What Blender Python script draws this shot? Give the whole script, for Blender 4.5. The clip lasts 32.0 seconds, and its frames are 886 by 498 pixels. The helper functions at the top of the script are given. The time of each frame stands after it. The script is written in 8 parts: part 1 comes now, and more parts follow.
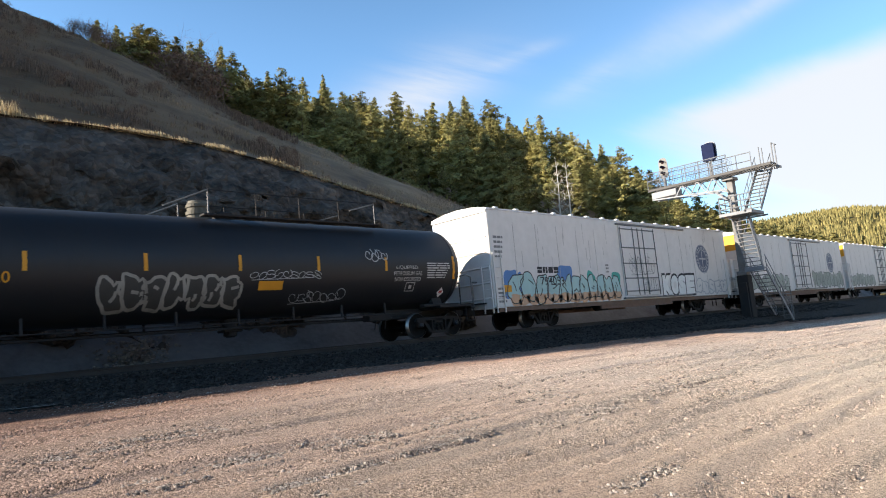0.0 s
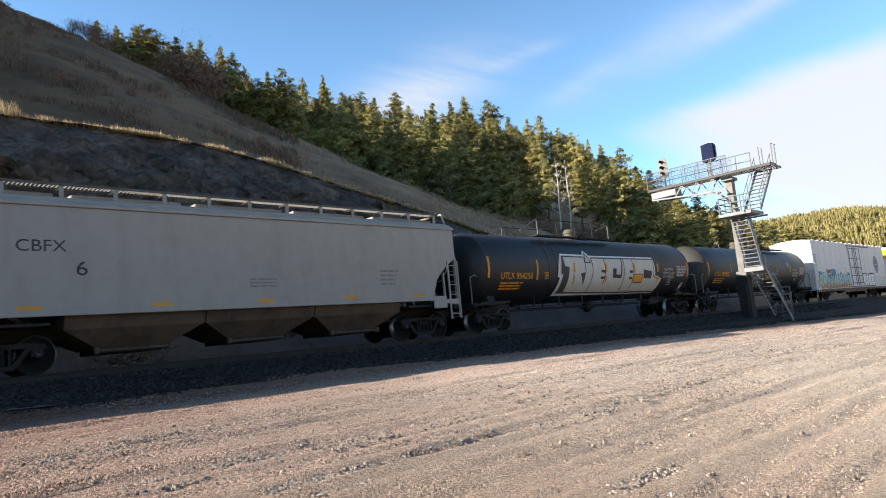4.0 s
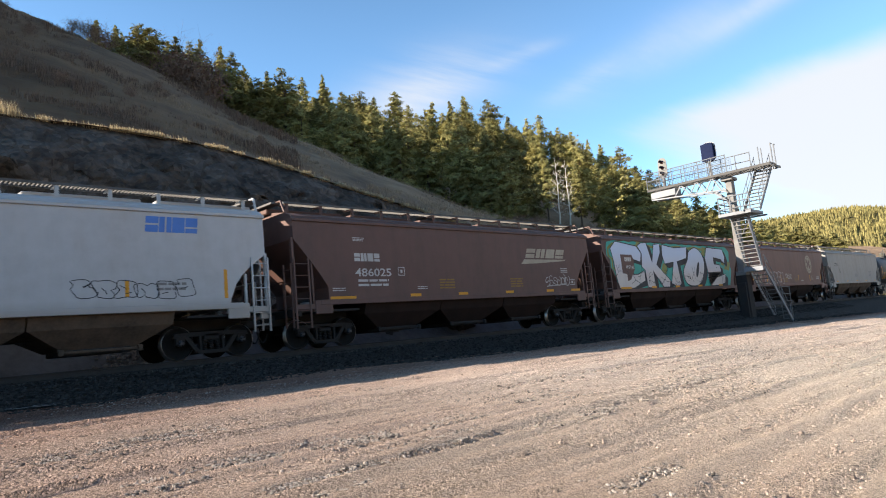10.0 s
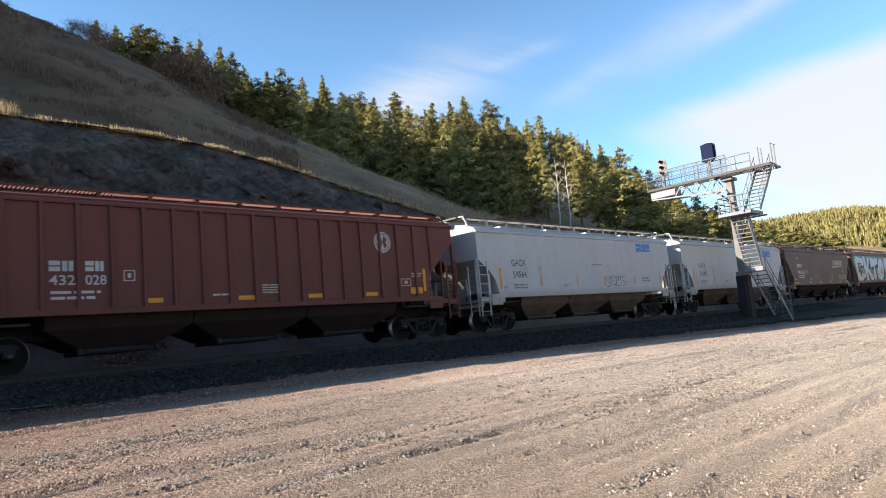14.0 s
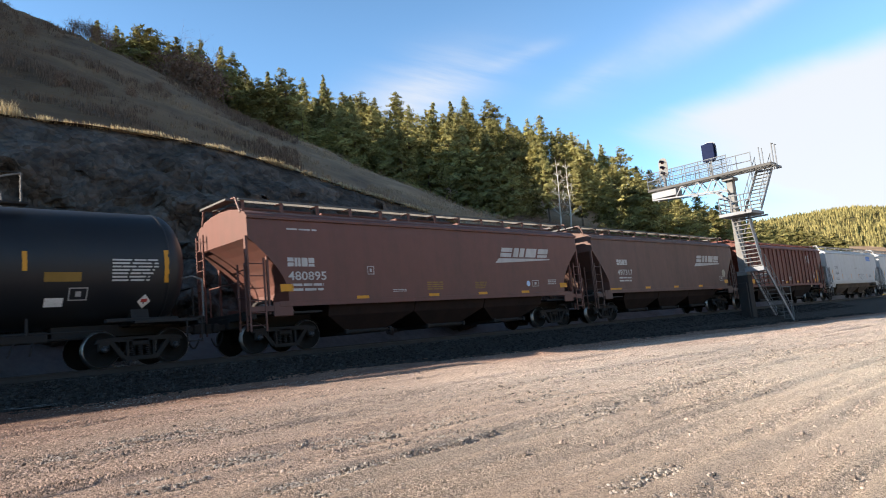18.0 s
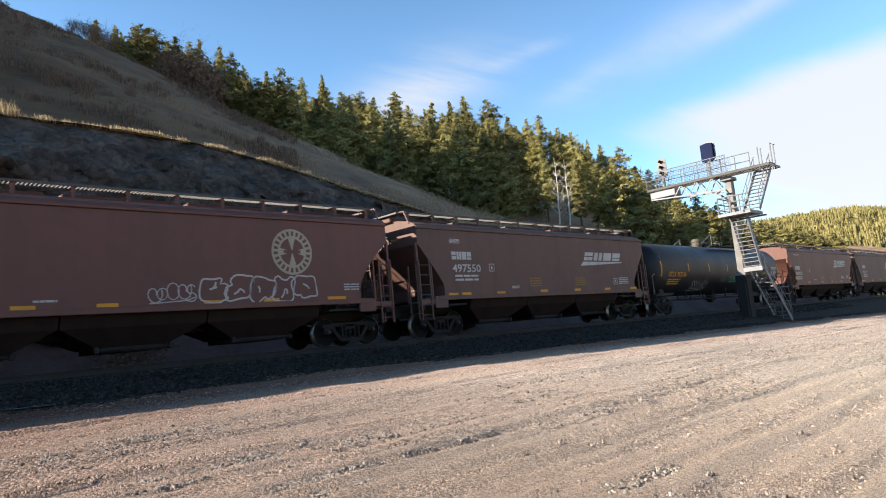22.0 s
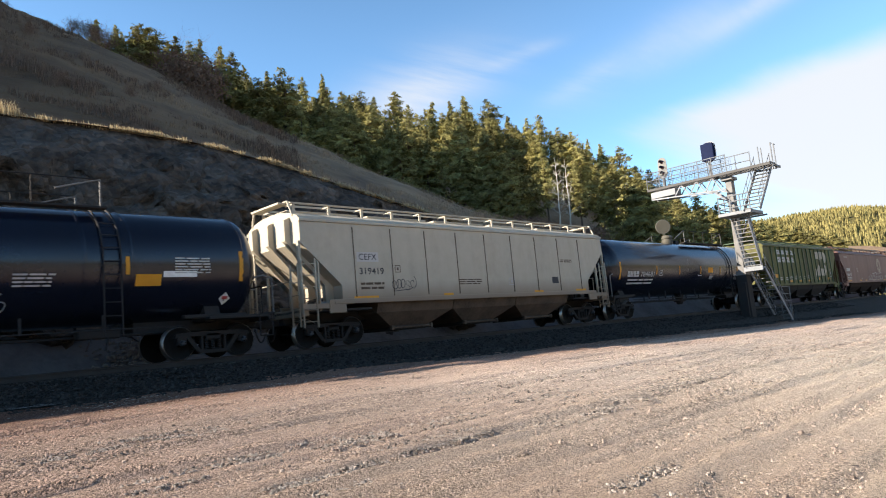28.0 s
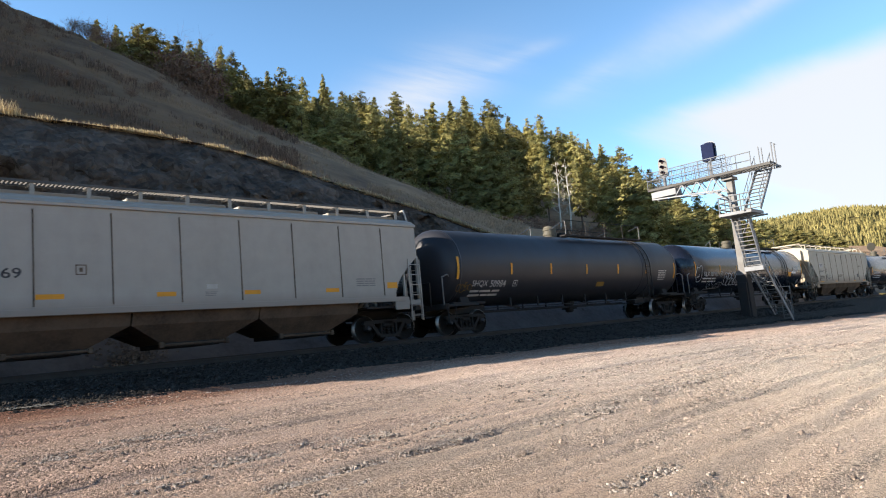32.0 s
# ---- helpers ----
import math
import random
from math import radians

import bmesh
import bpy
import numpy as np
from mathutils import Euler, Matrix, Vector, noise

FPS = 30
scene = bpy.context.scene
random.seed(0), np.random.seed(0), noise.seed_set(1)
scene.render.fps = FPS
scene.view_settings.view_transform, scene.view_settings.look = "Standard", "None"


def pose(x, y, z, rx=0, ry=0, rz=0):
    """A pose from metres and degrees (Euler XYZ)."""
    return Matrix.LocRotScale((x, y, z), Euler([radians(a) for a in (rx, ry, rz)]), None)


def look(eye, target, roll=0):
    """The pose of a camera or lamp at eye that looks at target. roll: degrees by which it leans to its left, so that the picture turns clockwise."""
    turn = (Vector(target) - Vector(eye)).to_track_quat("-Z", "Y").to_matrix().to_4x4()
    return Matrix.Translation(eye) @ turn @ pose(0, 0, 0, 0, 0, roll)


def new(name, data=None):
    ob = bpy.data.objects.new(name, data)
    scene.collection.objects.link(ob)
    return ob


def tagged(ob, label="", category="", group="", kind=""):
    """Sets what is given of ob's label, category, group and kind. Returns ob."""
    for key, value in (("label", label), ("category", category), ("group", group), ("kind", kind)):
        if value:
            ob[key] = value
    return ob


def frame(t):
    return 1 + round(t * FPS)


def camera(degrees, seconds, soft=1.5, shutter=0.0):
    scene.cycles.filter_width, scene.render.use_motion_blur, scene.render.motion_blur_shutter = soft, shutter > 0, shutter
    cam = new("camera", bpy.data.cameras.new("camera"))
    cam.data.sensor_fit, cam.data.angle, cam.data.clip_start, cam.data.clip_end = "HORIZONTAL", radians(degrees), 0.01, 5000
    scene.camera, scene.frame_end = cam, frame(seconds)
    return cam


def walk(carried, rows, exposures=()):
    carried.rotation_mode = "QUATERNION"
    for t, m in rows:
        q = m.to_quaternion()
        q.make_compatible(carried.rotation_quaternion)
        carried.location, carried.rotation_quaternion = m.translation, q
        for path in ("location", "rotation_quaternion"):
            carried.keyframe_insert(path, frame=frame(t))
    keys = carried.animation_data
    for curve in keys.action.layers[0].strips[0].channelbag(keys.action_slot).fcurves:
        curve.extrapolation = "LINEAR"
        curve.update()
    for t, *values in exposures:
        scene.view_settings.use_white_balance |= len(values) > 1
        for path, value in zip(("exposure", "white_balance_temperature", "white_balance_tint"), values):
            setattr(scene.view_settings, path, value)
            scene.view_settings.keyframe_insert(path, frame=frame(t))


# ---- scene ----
from mathutils.geometry import tessellate_polygon

# ================= camera =================
# x runs along the rails (the way the train goes), y away from the camera, z = 0 on the rail heads
cam = camera(66.91, 32.0, soft=1.0, shutter=0.1)
EYE = Vector((0, 0, 0.06))
YAW, TILT, LEAN = 45.237, 7.241, 5.233


def aim(dx, dy, turn):
    """The hand-held camera's pose, with its small sway in degrees."""
    a, b = radians(YAW - dx), radians(TILT + dy)
    way = Vector((math.cos(a) * math.cos(b), math.sin(a) * math.cos(b), math.sin(b)))
    return look(EYE, EYE + way * 50, -LEAN + turn)


SWAY = [(0, -.02, 0), (1, .09, 0), (2, -.03, 0), (3, .03, .05), (3.5, .03, .04), (5.5, -.06, 0), (6, .04, .02), (7, .05, 0), (8, -.02, 0), (9.5, -.02, 0),
        (10, .04, 0), (10.5, -.01, .05), (11, .03, .03), (12, -.02, 0), (13, -.01, .01), (14, .04, .01), (14.5, .05, .01), (16.5, .015, .02), (17.5, -.02, .035),
        (18.5, -.02, 0), (19, .04, .04), (20, .03, .02), (21, 0, 0), (22, .07, 0), (23, 0, 0), (24, .02, -.055), (25, .05, -.06), (25.5, .05, -.02),
        (27.5, .04, 0), (28, .04, -.02), (28.5, .05, -.07), (29, 0, 0), (30, -.01, -.02), (31, .06, -.05), (32, 0, -.03)]
walk(cam, [(t, aim(dx, dy, 0)) for t, dx, dy in SWAY], exposures=[(0, 1.5), (32, 1.5)])

# ================= sky and sun =================
SUN_AWAY, SUN_UP = 31.0, 24.0  # degrees: from the rails' far-left direction towards the hill, and above the horizon
sun_way = Vector((-math.cos(radians(SUN_AWAY)) * math.cos(radians(SUN_UP)), math.sin(radians(SUN_AWAY)) * math.cos(radians(SUN_UP)), math.sin(radians(SUN_UP))))
sun = new("sun", bpy.data.lights.new("sun", "SUN"))
sun.data.energy, sun.data.angle, sun.data.color = 5.0, radians(0.53), (1.0, 0.87, 0.72)
sun.matrix_world = look(sun_way * 200, (0, 0, 0))

world = bpy.data.worlds.new("world")
scene.world = world
world.use_nodes = True
wt = world.node_tree
wt.nodes.clear()


def wnode(kind, **kw):
    n = wt.nodes.new(kind)
    for k, v in kw.items():
        n.inputs[k].default_value = v
    return n


def wmath(op, a, b=None, clamp=False):
    n = wt.nodes.new("ShaderNodeMath")
    n.operation, n.use_clamp = op, clamp
    for i, v in enumerate((a, b)):
        if v is None:
            continue
        if isinstance(v, (int, float)):
            n.inputs[i].default_value = v
        else:
            wt.links.new(v, n.inputs[i])
    return n.outputs[0]


sky = wt.nodes.new("ShaderNodeTexSky")
sky.sky_type, sky.sun_disc = "NISHITA", False
sky.sun_elevation, sky.sun_rotation = radians(SUN_UP), math.atan2(sun_way.x, sun_way.y)
sky.altitude, sky.air_density, sky.dust_density, sky.ozone_density = 1600, 1.0, 0.10, 1.0
tc = wt.nodes.new("ShaderNodeTexCoord")
sep = wt.nodes.new("ShaderNodeSeparateXYZ")
wt.links.new(tc.outputs["Generated"], sep.inputs[0])
up = wmath("MAXIMUM", sep.outputs[2], 0.02)
# thin cirrus: streaks on a high flat sheet, plus one bright bank low in the east
px, py = wmath("DIVIDE", sep.outputs[0], up), wmath("DIVIDE", sep.outputs[1], up)
comb = wt.nodes.new("ShaderNodeCombineXYZ")
wt.links.new(px, comb.inputs[0]), wt.links.new(py, comb.inputs[1])
mp = wt.nodes.new("ShaderNodeMapping")
mp.inputs["Rotation"].default_value, mp.inputs["Scale"].default_value = (0, 0, radians(-18)), (0.22, 0.75, 1)
wt.links.new(comb.outputs[0], mp.inputs[0])
cn = wnode("ShaderNodeTexNoise", Scale=1.5, Detail=7.0, Roughness=0.62, Distortion=0.5)
wt.links.new(mp.outputs[0], cn.inputs["Vector"])


def bank(az, tan_up, wide, high, lean, power):
    """A soft patch of cloud round a direction."""
    a = radians(az)
    c = Vector((math.cos(a), math.sin(a), tan_up)).normalized()
    r = Vector((math.sin(a), -math.cos(a), 0))
    u = c.cross(r) * -1
    r2 = r * math.cos(lean) + u * math.sin(lean)
    u2 = u * math.cos(lean) - r * math.sin(lean)
    out = []
    for axis, size in ((r2, wide), (u2, high)):
        d = wt.nodes.new("ShaderNodeVectorMath")
        d.operation = "DOT_PRODUCT"
        wt.links.new(tc.outputs["Generated"], d.inputs[0])
        d.inputs[1].default_value = axis
        out.append(wmath("POWER", wmath("ABSOLUTE", wmath("DIVIDE", wmath("SUBTRACT", d.outputs["Value"], c.dot(axis)), size)), 2.0))
    return wmath("MULTIPLY", wmath("POWER", 2.718, wmath("MULTIPLY", wmath("ADD", out[0], out[1]), -1.0)), power)


def below(p, q, soft, ragged):
    """A sheet of cloud with one long soft edge through two directions (azimuth, tangent of height)."""
    ends = [Vector((math.cos(radians(az)), math.sin(radians(az)), t)).normalized() for az, t in (p, q)]
    axis = ends[0].cross(ends[1]).normalized()
    d = wt.nodes.new("ShaderNodeVectorMath")
    d.operation = "DOT_PRODUCT"
    wt.links.new(tc.outputs["Generated"], d.inputs[0])
    d.inputs[1].default_value = axis
    edge = wmath("ADD", wmath("DIVIDE", d.outputs["Value"], soft), wmath("MULTIPLY", wmath("SUBTRACT", cn.outputs[0], 0.5), ragged))
    n = wt.nodes.new("ShaderNodeMapRange")
    n.interpolation_type = "SMOOTHSTEP"
    n.inputs["From Min"].default_value, n.inputs["From Max"].default_value = -0.5, 0.5
    wt.links.new(edge, n.inputs["Value"])
    return n.outputs[0]


banks = bank(45.0, 0.385, 0.10, 0.042, 0.25, 1.15)
for b in ((37.0, 0.413, 0.050, 0.010, 0.20, 0.75), (26.0, 0.385, 0.13, 0.030, 0.30, 0.40), (15.0, 0.425, 0.10, 0.015, 0.30, 0.55), (31.5, 0.36, 0.05, 0.014, 0.35, 0.45)):
    banks = wmath("ADD", banks, bank(*b))
wisps = wmath("MULTIPLY", banks, wmath("ADD", wmath("MULTIPLY", wmath("SUBTRACT", cn.outputs[0], 0.36), 3.2), 0.25, True), True)
sheet = wmath("MULTIPLY", below((26.3, 0.280), (9.6, 0.322), 0.045, 0.9), below((20.2, 0.16), (27.2, 0.285), 0.10, 1.0))
cloud = wmath("MAXIMUM", wisps, wmath("MULTIPLY", sheet, 0.93))
mixc = wt.nodes.new("ShaderNodeMix")
mixc.data_type = "RGBA"
wt.links.new(cloud, mixc.inputs["Factor"])
# a deep mountain sky: the blue darkens towards the zenith
deep = wt.nodes.new("ShaderNodeMapRange")
deep.interpolation_type = "SMOOTHSTEP"
deep.inputs["From Min"].default_value, deep.inputs["From Max"].default_value = 0.36, 0.90
deep.inputs["To Min"].default_value, deep.inputs["To Max"].default_value = 1.0, 0.38
wt.links.new(sep.outputs[2], deep.inputs["Value"])
blue = wt.nodes.new("ShaderNodeVectorMath")
blue.operation = "SCALE"
wt.links.new(sky.outputs[0], blue.inputs[0])
wt.links.new(deep.outputs[0], blue.inputs["Scale"])
wt.links.new(blue.outputs[0], mixc.inputs["A"])
mixc.inputs["B"].default_value = (4.02, 3.18, 3.08, 1)
bg = wnode("ShaderNodeBackground", Strength=0.091)
tint = wt.nodes.new("ShaderNodeMix")
tint.data_type, tint.blend_type = "RGBA", "MULTIPLY"
tint.inputs["Factor"].default_value = 1.0
tint.inputs["B"].default_value = (0.88, 1.13, 1.21, 1)
wt.links.new(mixc.outputs["Result"], tint.inputs["A"])
wt.links.new(tint.outputs["Result"], bg.inputs["Color"])
wo = wt.nodes.new("ShaderNodeOutputWorld")
wt.links.new(bg.outputs[0], wo.inputs[0])


# ================= materials =================
def material(name, col, rough=0.6, metal=0.0, dark=None, spots=0.35, scale=1.5, fine=25.0, bump=0.15, stretch=(1, 1, 1), step=0.01, rnd=0.0, spec=0.5, light=None):
    """A procedural surface: base colour, larger stains towards dark, fine grain, bump; rnd varies it from object to object."""
    m = bpy.data.materials.new(name)
    m.use_nodes = True
    nt = m.node_tree
    bs = nt.nodes["Principled BSDF"]
    bs.inputs["Roughness"].default_value, bs.inputs["Metallic"].default_value = rough, metal
    bs.inputs["Specular IOR Level"].default_value = spec
    co = nt.nodes.new("ShaderNodeTexCoord")
    ma = nt.nodes.new("ShaderNodeMapping")
    ma.inputs["Scale"].default_value = stretch
    nt.links.new(co.outputs["Object"], ma.inputs[0])
    big, small = nt.nodes.new("ShaderNodeTexNoise"), nt.nodes.new("ShaderNodeTexNoise")
    for n, sc, de in ((big, scale, 6.0), (small, fine, 4.0)):
        n.inputs["Scale"].default_value, n.inputs["Detail"].default_value, n.inputs["Roughness"].default_value = sc, de, 0.6
    nt.links.new(ma.outputs[0], big.inputs["Vector"])
    nt.links.new(co.outputs["Object"], small.inputs["Vector"])
    ramp = nt.nodes.new("ShaderNodeValToRGB")
    ramp.color_ramp.elements[0].position, ramp.color_ramp.elements[1].position = 0.40, 0.66
    nt.links.new(big.outputs[0], ramp.inputs[0])
    fac = nt.nodes.new("ShaderNodeMath")
    fac.operation = "MULTIPLY"
    fac.inputs[1].default_value = spots
    nt.links.new(ramp.outputs[0], fac.inputs[0])
    m1, m2 = nt.nodes.new("ShaderNodeMix"), nt.nodes.new("ShaderNodeMix")
    m1.data_type = m2.data_type = "RGBA"
    m1.inputs["A"].default_value = (*col, 1)
    m1.inputs["B"].default_value = (*(dark or tuple(c * 0.45 for c in col)), 1)
    nt.links.new(fac.outputs[0], m1.inputs["Factor"])
    r2 = nt.nodes.new("ShaderNodeMapRange")
    r2.inputs["From Min"].default_value, r2.inputs["From Max"].default_value = 0.35, 0.7
    r2.inputs["To Min"].default_value, r2.inputs["To Max"].default_value = 0.0, 0.45
    nt.links.new(small.outputs[0], r2.inputs["Value"])
    nt.links.new(r2.outputs[0], m2.inputs["Factor"])
    nt.links.new(m1.outputs["Result"], m2.inputs["A"])
    m2.inputs["B"].default_value = (*(light or tuple(min(1, c * 1.35) for c in col)), 1)
    last = m2.outputs["Result"]
    if rnd:
        oi = nt.nodes.new("ShaderNodeObjectInfo")
        mr = nt.nodes.new("ShaderNodeMapRange")
        mr.inputs["To Min"].default_value, mr.inputs["To Max"].default_value = 1 - rnd, 1 + rnd
        nt.links.new(oi.outputs["Random"], mr.inputs["Value"])
        hs = nt.nodes.new("ShaderNodeHueSaturation")
        nt.links.new(mr.outputs[0], hs.inputs["Value"])
        nt.links.new(last, hs.inputs["Color"])
        last = hs.outputs[0]
    nt.links.new(last, bs.inputs["Base Color"])
    ro = nt.nodes.new("ShaderNodeMapRange")
    ro.inputs["To Min"].default_value, ro.inputs["To Max"].default_value = max(0.03, rough - 0.12), min(1, rough + 0.15)
    nt.links.new(big.outputs[0], ro.inputs["Value"])
    nt.links.new(ro.outputs[0], bs.inputs["Roughness"])
    if bump:
        bu = nt.nodes.new("ShaderNodeBump")
        bu.inputs["Strength"].default_value, bu.inputs["Distance"].default_value = bump, step
        nt.links.new(small.outputs[0], bu.inputs["Height"])
        nt.links.new(bu.outputs[0], bs.inputs["Normal"])
    return m


def islands(m, amount=0.3):
    """Vary a joined heap from piece to piece."""
    nt = m.node_tree
    bs = nt.nodes["Principled BSDF"]
    src = bs.inputs["Base Color"].links[0].from_socket
    ge = nt.nodes.new("ShaderNodeNewGeometry")
    mr = nt.nodes.new("ShaderNodeMapRange")
    mr.inputs["To Min"].default_value, mr.inputs["To Max"].default_value = 1 - amount, 1 + amount
    hs = nt.nodes.new("ShaderNodeHueSaturation")
    nt.links.new(ge.outputs["Random Per Island"], mr.inputs["Value"])
    nt.links.new(mr.outputs[0], hs.inputs["Value"])
    nt.links.new(src, hs.inputs["Color"])
    nt.links.new(hs.outputs[0], bs.inputs["Base Color"])
    return m


def paint(name, col, rough=0.5, spots=0.30, dark=None):
    return material(name, col, rough, spots=spots, dark=dark, spec=0.28, scale=1.6, fine=3.0, bump=0.05, stretch=(1.0, 1.0, 0.16), step=0.012, light=tuple(min(1, c * 1.15) for c in col))


M = {}
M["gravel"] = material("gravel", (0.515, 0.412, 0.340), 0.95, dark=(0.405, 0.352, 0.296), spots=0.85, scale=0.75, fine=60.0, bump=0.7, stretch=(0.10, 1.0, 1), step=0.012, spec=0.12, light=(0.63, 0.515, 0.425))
M["pebble"] = islands(material("pebble", (0.27, 0.215, 0.18), 0.9, scale=8, fine=60, bump=0.2, spec=0.2), 0.6)
M["loose_stone"] = islands(material("loose_stone", (0.23, 0.20, 0.175), 0.9, scale=8, fine=60, bump=0.2, spec=0.2), 0.8)
M["ballast"] = material("ballast", (0.062, 0.056, 0.050), 0.95, dark=(0.034, 0.031, 0.028), spots=0.6, scale=3.0, fine=26.0, bump=1.0, step=0.03, spec=0.1, light=(0.10, 0.092, 0.085))
M["ballast_stone"] = islands(material("ballast_stone", (0.038, 0.035, 0.032), 0.9, scale=6, fine=50, bump=0.3, spec=0.1), 0.6)
M["rock"] = material("rock", (0.092, 0.079, 0.070), 0.95, dark=(0.026, 0.023, 0.022), spots=0.9, scale=0.45, fine=2.4, bump=0.8, stretch=(1.0, 1.0, 1.6), step=0.22, spec=0.10, light=(0.140, 0.116, 0.094))
M["slope"] = material("slope_soil", (0.365, 0.252, 0.162), 1.0, dark=(0.135, 0.100, 0.080), spots=0.95, scale=0.16, fine=1.1, bump=1.0, step=0.22, spec=0.05, light=(0.27, 0.195, 0.120))
M["dry_grass"] = islands(material("dry_grass", (0.44, 0.35, 0.21), 0.9, scale=1, fine=12, bump=0, spec=0.15), 0.35)
M["brush"] = islands(material("dead_brush", (0.150, 0.102, 0.074), 0.95, scale=0.3, fine=12, bump=0, spec=0.05), 0.45)
M["dull_grass"] = islands(material("dull_grass", (0.335, 0.240, 0.155), 0.95, dark=(0.130, 0.095, 0.072), spots=0.9, scale=0.12, fine=12, bump=0, spec=0.1), 0.3)
M["twig"] = islands(material("twig", (0.20, 0.130, 0.095), 0.95, scale=2, fine=12, bump=0, spec=0.15), 0.35)
M["needle"] = islands(material("needle", (0.235, 0.212, 0.074), 0.8, dark=(0.066, 0.078, 0.050), spots=0.75, scale=0.22, fine=1.4, bump=0, spec=0.08, light=(0.40, 0.345, 0.125), rnd=0.40), 0.30)
M["far_needle"] = islands(material("far_needle", (0.180, 0.150, 0.055), 0.85, dark=(0.095, 0.090, 0.042), spots=0.6, scale=0.012, fine=0.2, bump=0, spec=0.1), 0.45)
M["bark"] = material("bark", (0.13, 0.095, 0.07), 0.95, scale=4, fine=30, bump=0.5, stretch=(1, 1, 0.2), spec=0.15)
M["pale_bark"] = material("pale_bark", (0.62, 0.58, 0.50), 0.85, dark=(0.16, 0.14, 0.12), scale=3, fine=20, bump=0.2, spec=0.2)
M["steel_rail"] = material("rail_steel", (0.030, 0.025, 0.022), 0.7, 0.0, scale=2, fine=40, bump=0.1, spec=0.3)
M["tie"] = material("tie_wood", (0.10, 0.085, 0.07), 0.95, scale=3, fine=30, bump=0.4, stretch=(1, 0.2, 1), spec=0.15)
M["galv"] = material("galvanised", (0.168, 0.180, 0.197), 0.55, 0.15, dark=(0.075, 0.078, 0.082), scale=1.2, fine=14, bump=0.05)
M["galv_old"] = material("galvanised_old", (0.140, 0.140, 0.138), 0.6, 0.10, dark=(0.085, 0.075, 0.066), spots=0.6, scale=1.5, fine=14, bump=0.1)
# shaded copy of the galvanised steel: the floor beams' shade is in its colour
M["galv_shade"] = material("galvanised_shade", (0.060, 0.060, 0.060), 0.7, 0.0, dark=(0.06, 0.052, 0.045), spots=0.6, scale=1.5, fine=14, bump=0.1)
M["dark_panel"] = material("dark_panel", (0.012, 0.018, 0.050), 0.85, scale=3, fine=20, bump=0.02, spec=0.1)
M["lens"] = material("signal_lens", (0.05, 0.02, 0.02), 0.12, scale=3, fine=20, bump=0)
M["black_tank"] = material("black_tank_paint", (0.0135, 0.0145, 0.0175), 0.46, dark=(0.024, 0.022, 0.020), spots=0.40, scale=1.1, fine=7, bump=0.03, stretch=(1, 1, 0.3), light=(0.012, 0.0125, 0.015), spec=0.34)
M["blue_tank"] = material("blue_black_paint", (0.008, 0.011, 0.022), 0.20, dark=(0.009, 0.009, 0.012), spots=0.30, scale=1.1, fine=7, bump=0.03, stretch=(1, 1, 0.3), light=(0.004, 0.006, 0.012), spec=0.46)
M["grey_tank"] = material("charcoal_paint", (0.020, 0.022, 0.030), 0.46, dark=(0.030, 0.027, 0.025), spots=0.30, scale=1.1, fine=7, bump=0.03, stretch=(1, 1, 0.3), light=(0.020, 0.021, 0.025), spec=0.40)
M["head_grey"] = paint("grey_head", (0.045, 0.043, 0.038), 0.55)
M["panel_cream"] = paint("panel_cream", (0.50, 0.475, 0.415), 0.55, 0.3, (0.36, 0.34, 0.30))
M["charcoal_spray"] = paint("charcoal_spray", (0.055, 0.052, 0.048), 0.7, 0.3)
M["under"] = material("under_black", (0.019, 0.018, 0.018), 0.8, dark=(0.036, 0.029, 0.025), spots=0.6, scale=3, fine=20, bump=0.15, spec=0.3)
M["truck"] = material("cast_steel", (0.021, 0.019, 0.018), 0.85, 0.0, dark=(0.034, 0.026, 0.021), spots=0.6, scale=4, fine=30, bump=0.2, spec=0.2)
M["wheel"] = material("wheel_steel", (0.015, 0.014, 0.013), 0.95, 0.0, scale=5, fine=30, bump=0.1, spec=0.05)
M["tread"] = material("polished_tread", (0.34, 0.32, 0.30), 0.38, 1.0, scale=5, fine=40, bump=0.02)
M["bearing"] = material("bearing_cap", (0.028, 0.032, 0.038), 0.6, 0.1, scale=8, fine=40, bump=0.05)
M["brown"] = paint("mineral_brown_paint", (0.138, 0.059, 0.047), 0.52, 0.60, (0.092, 0.054, 0.044))
M["brown_dull"] = paint("weathered_brown_paint", (0.122, 0.067, 0.055), 0.58, 0.65, (0.083, 0.059, 0.050))
M["red_brown"] = paint("red_brown_paint", (0.130, 0.038, 0.027), 0.6, 0.50, (0.082, 0.037, 0.028))
M["pale_grey"] = paint("pale_grey_paint", (0.425, 0.430, 0.432), 0.5, 0.35, (0.34, 0.31, 0.28))
M["dust_grey"] = paint("dusty_grey_paint", (0.310, 0.288, 0.258), 0.6, 0.4, (0.23, 0.205, 0.175))
M["mid_grey"] = paint("mid_grey_paint", (0.335, 0.315, 0.280), 0.6, 0.30, (0.255, 0.235, 0.205))
M["beige"] = paint("beige_paint", (0.43, 0.385, 0.305), 0.6, 0.35, (0.32, 0.27, 0.205))
M["tan_dirt"] = material("tan_dirt", (0.105, 0.075, 0.053), 0.85, dark=(0.040, 0.030, 0.024), spots=0.8, scale=1.2, fine=14, bump=0.1, spec=0.2)
M["green"] = paint("faded_green_paint", (0.100, 0.102, 0.026), 0.65, 1.0, (0.050, 0.042, 0.026))
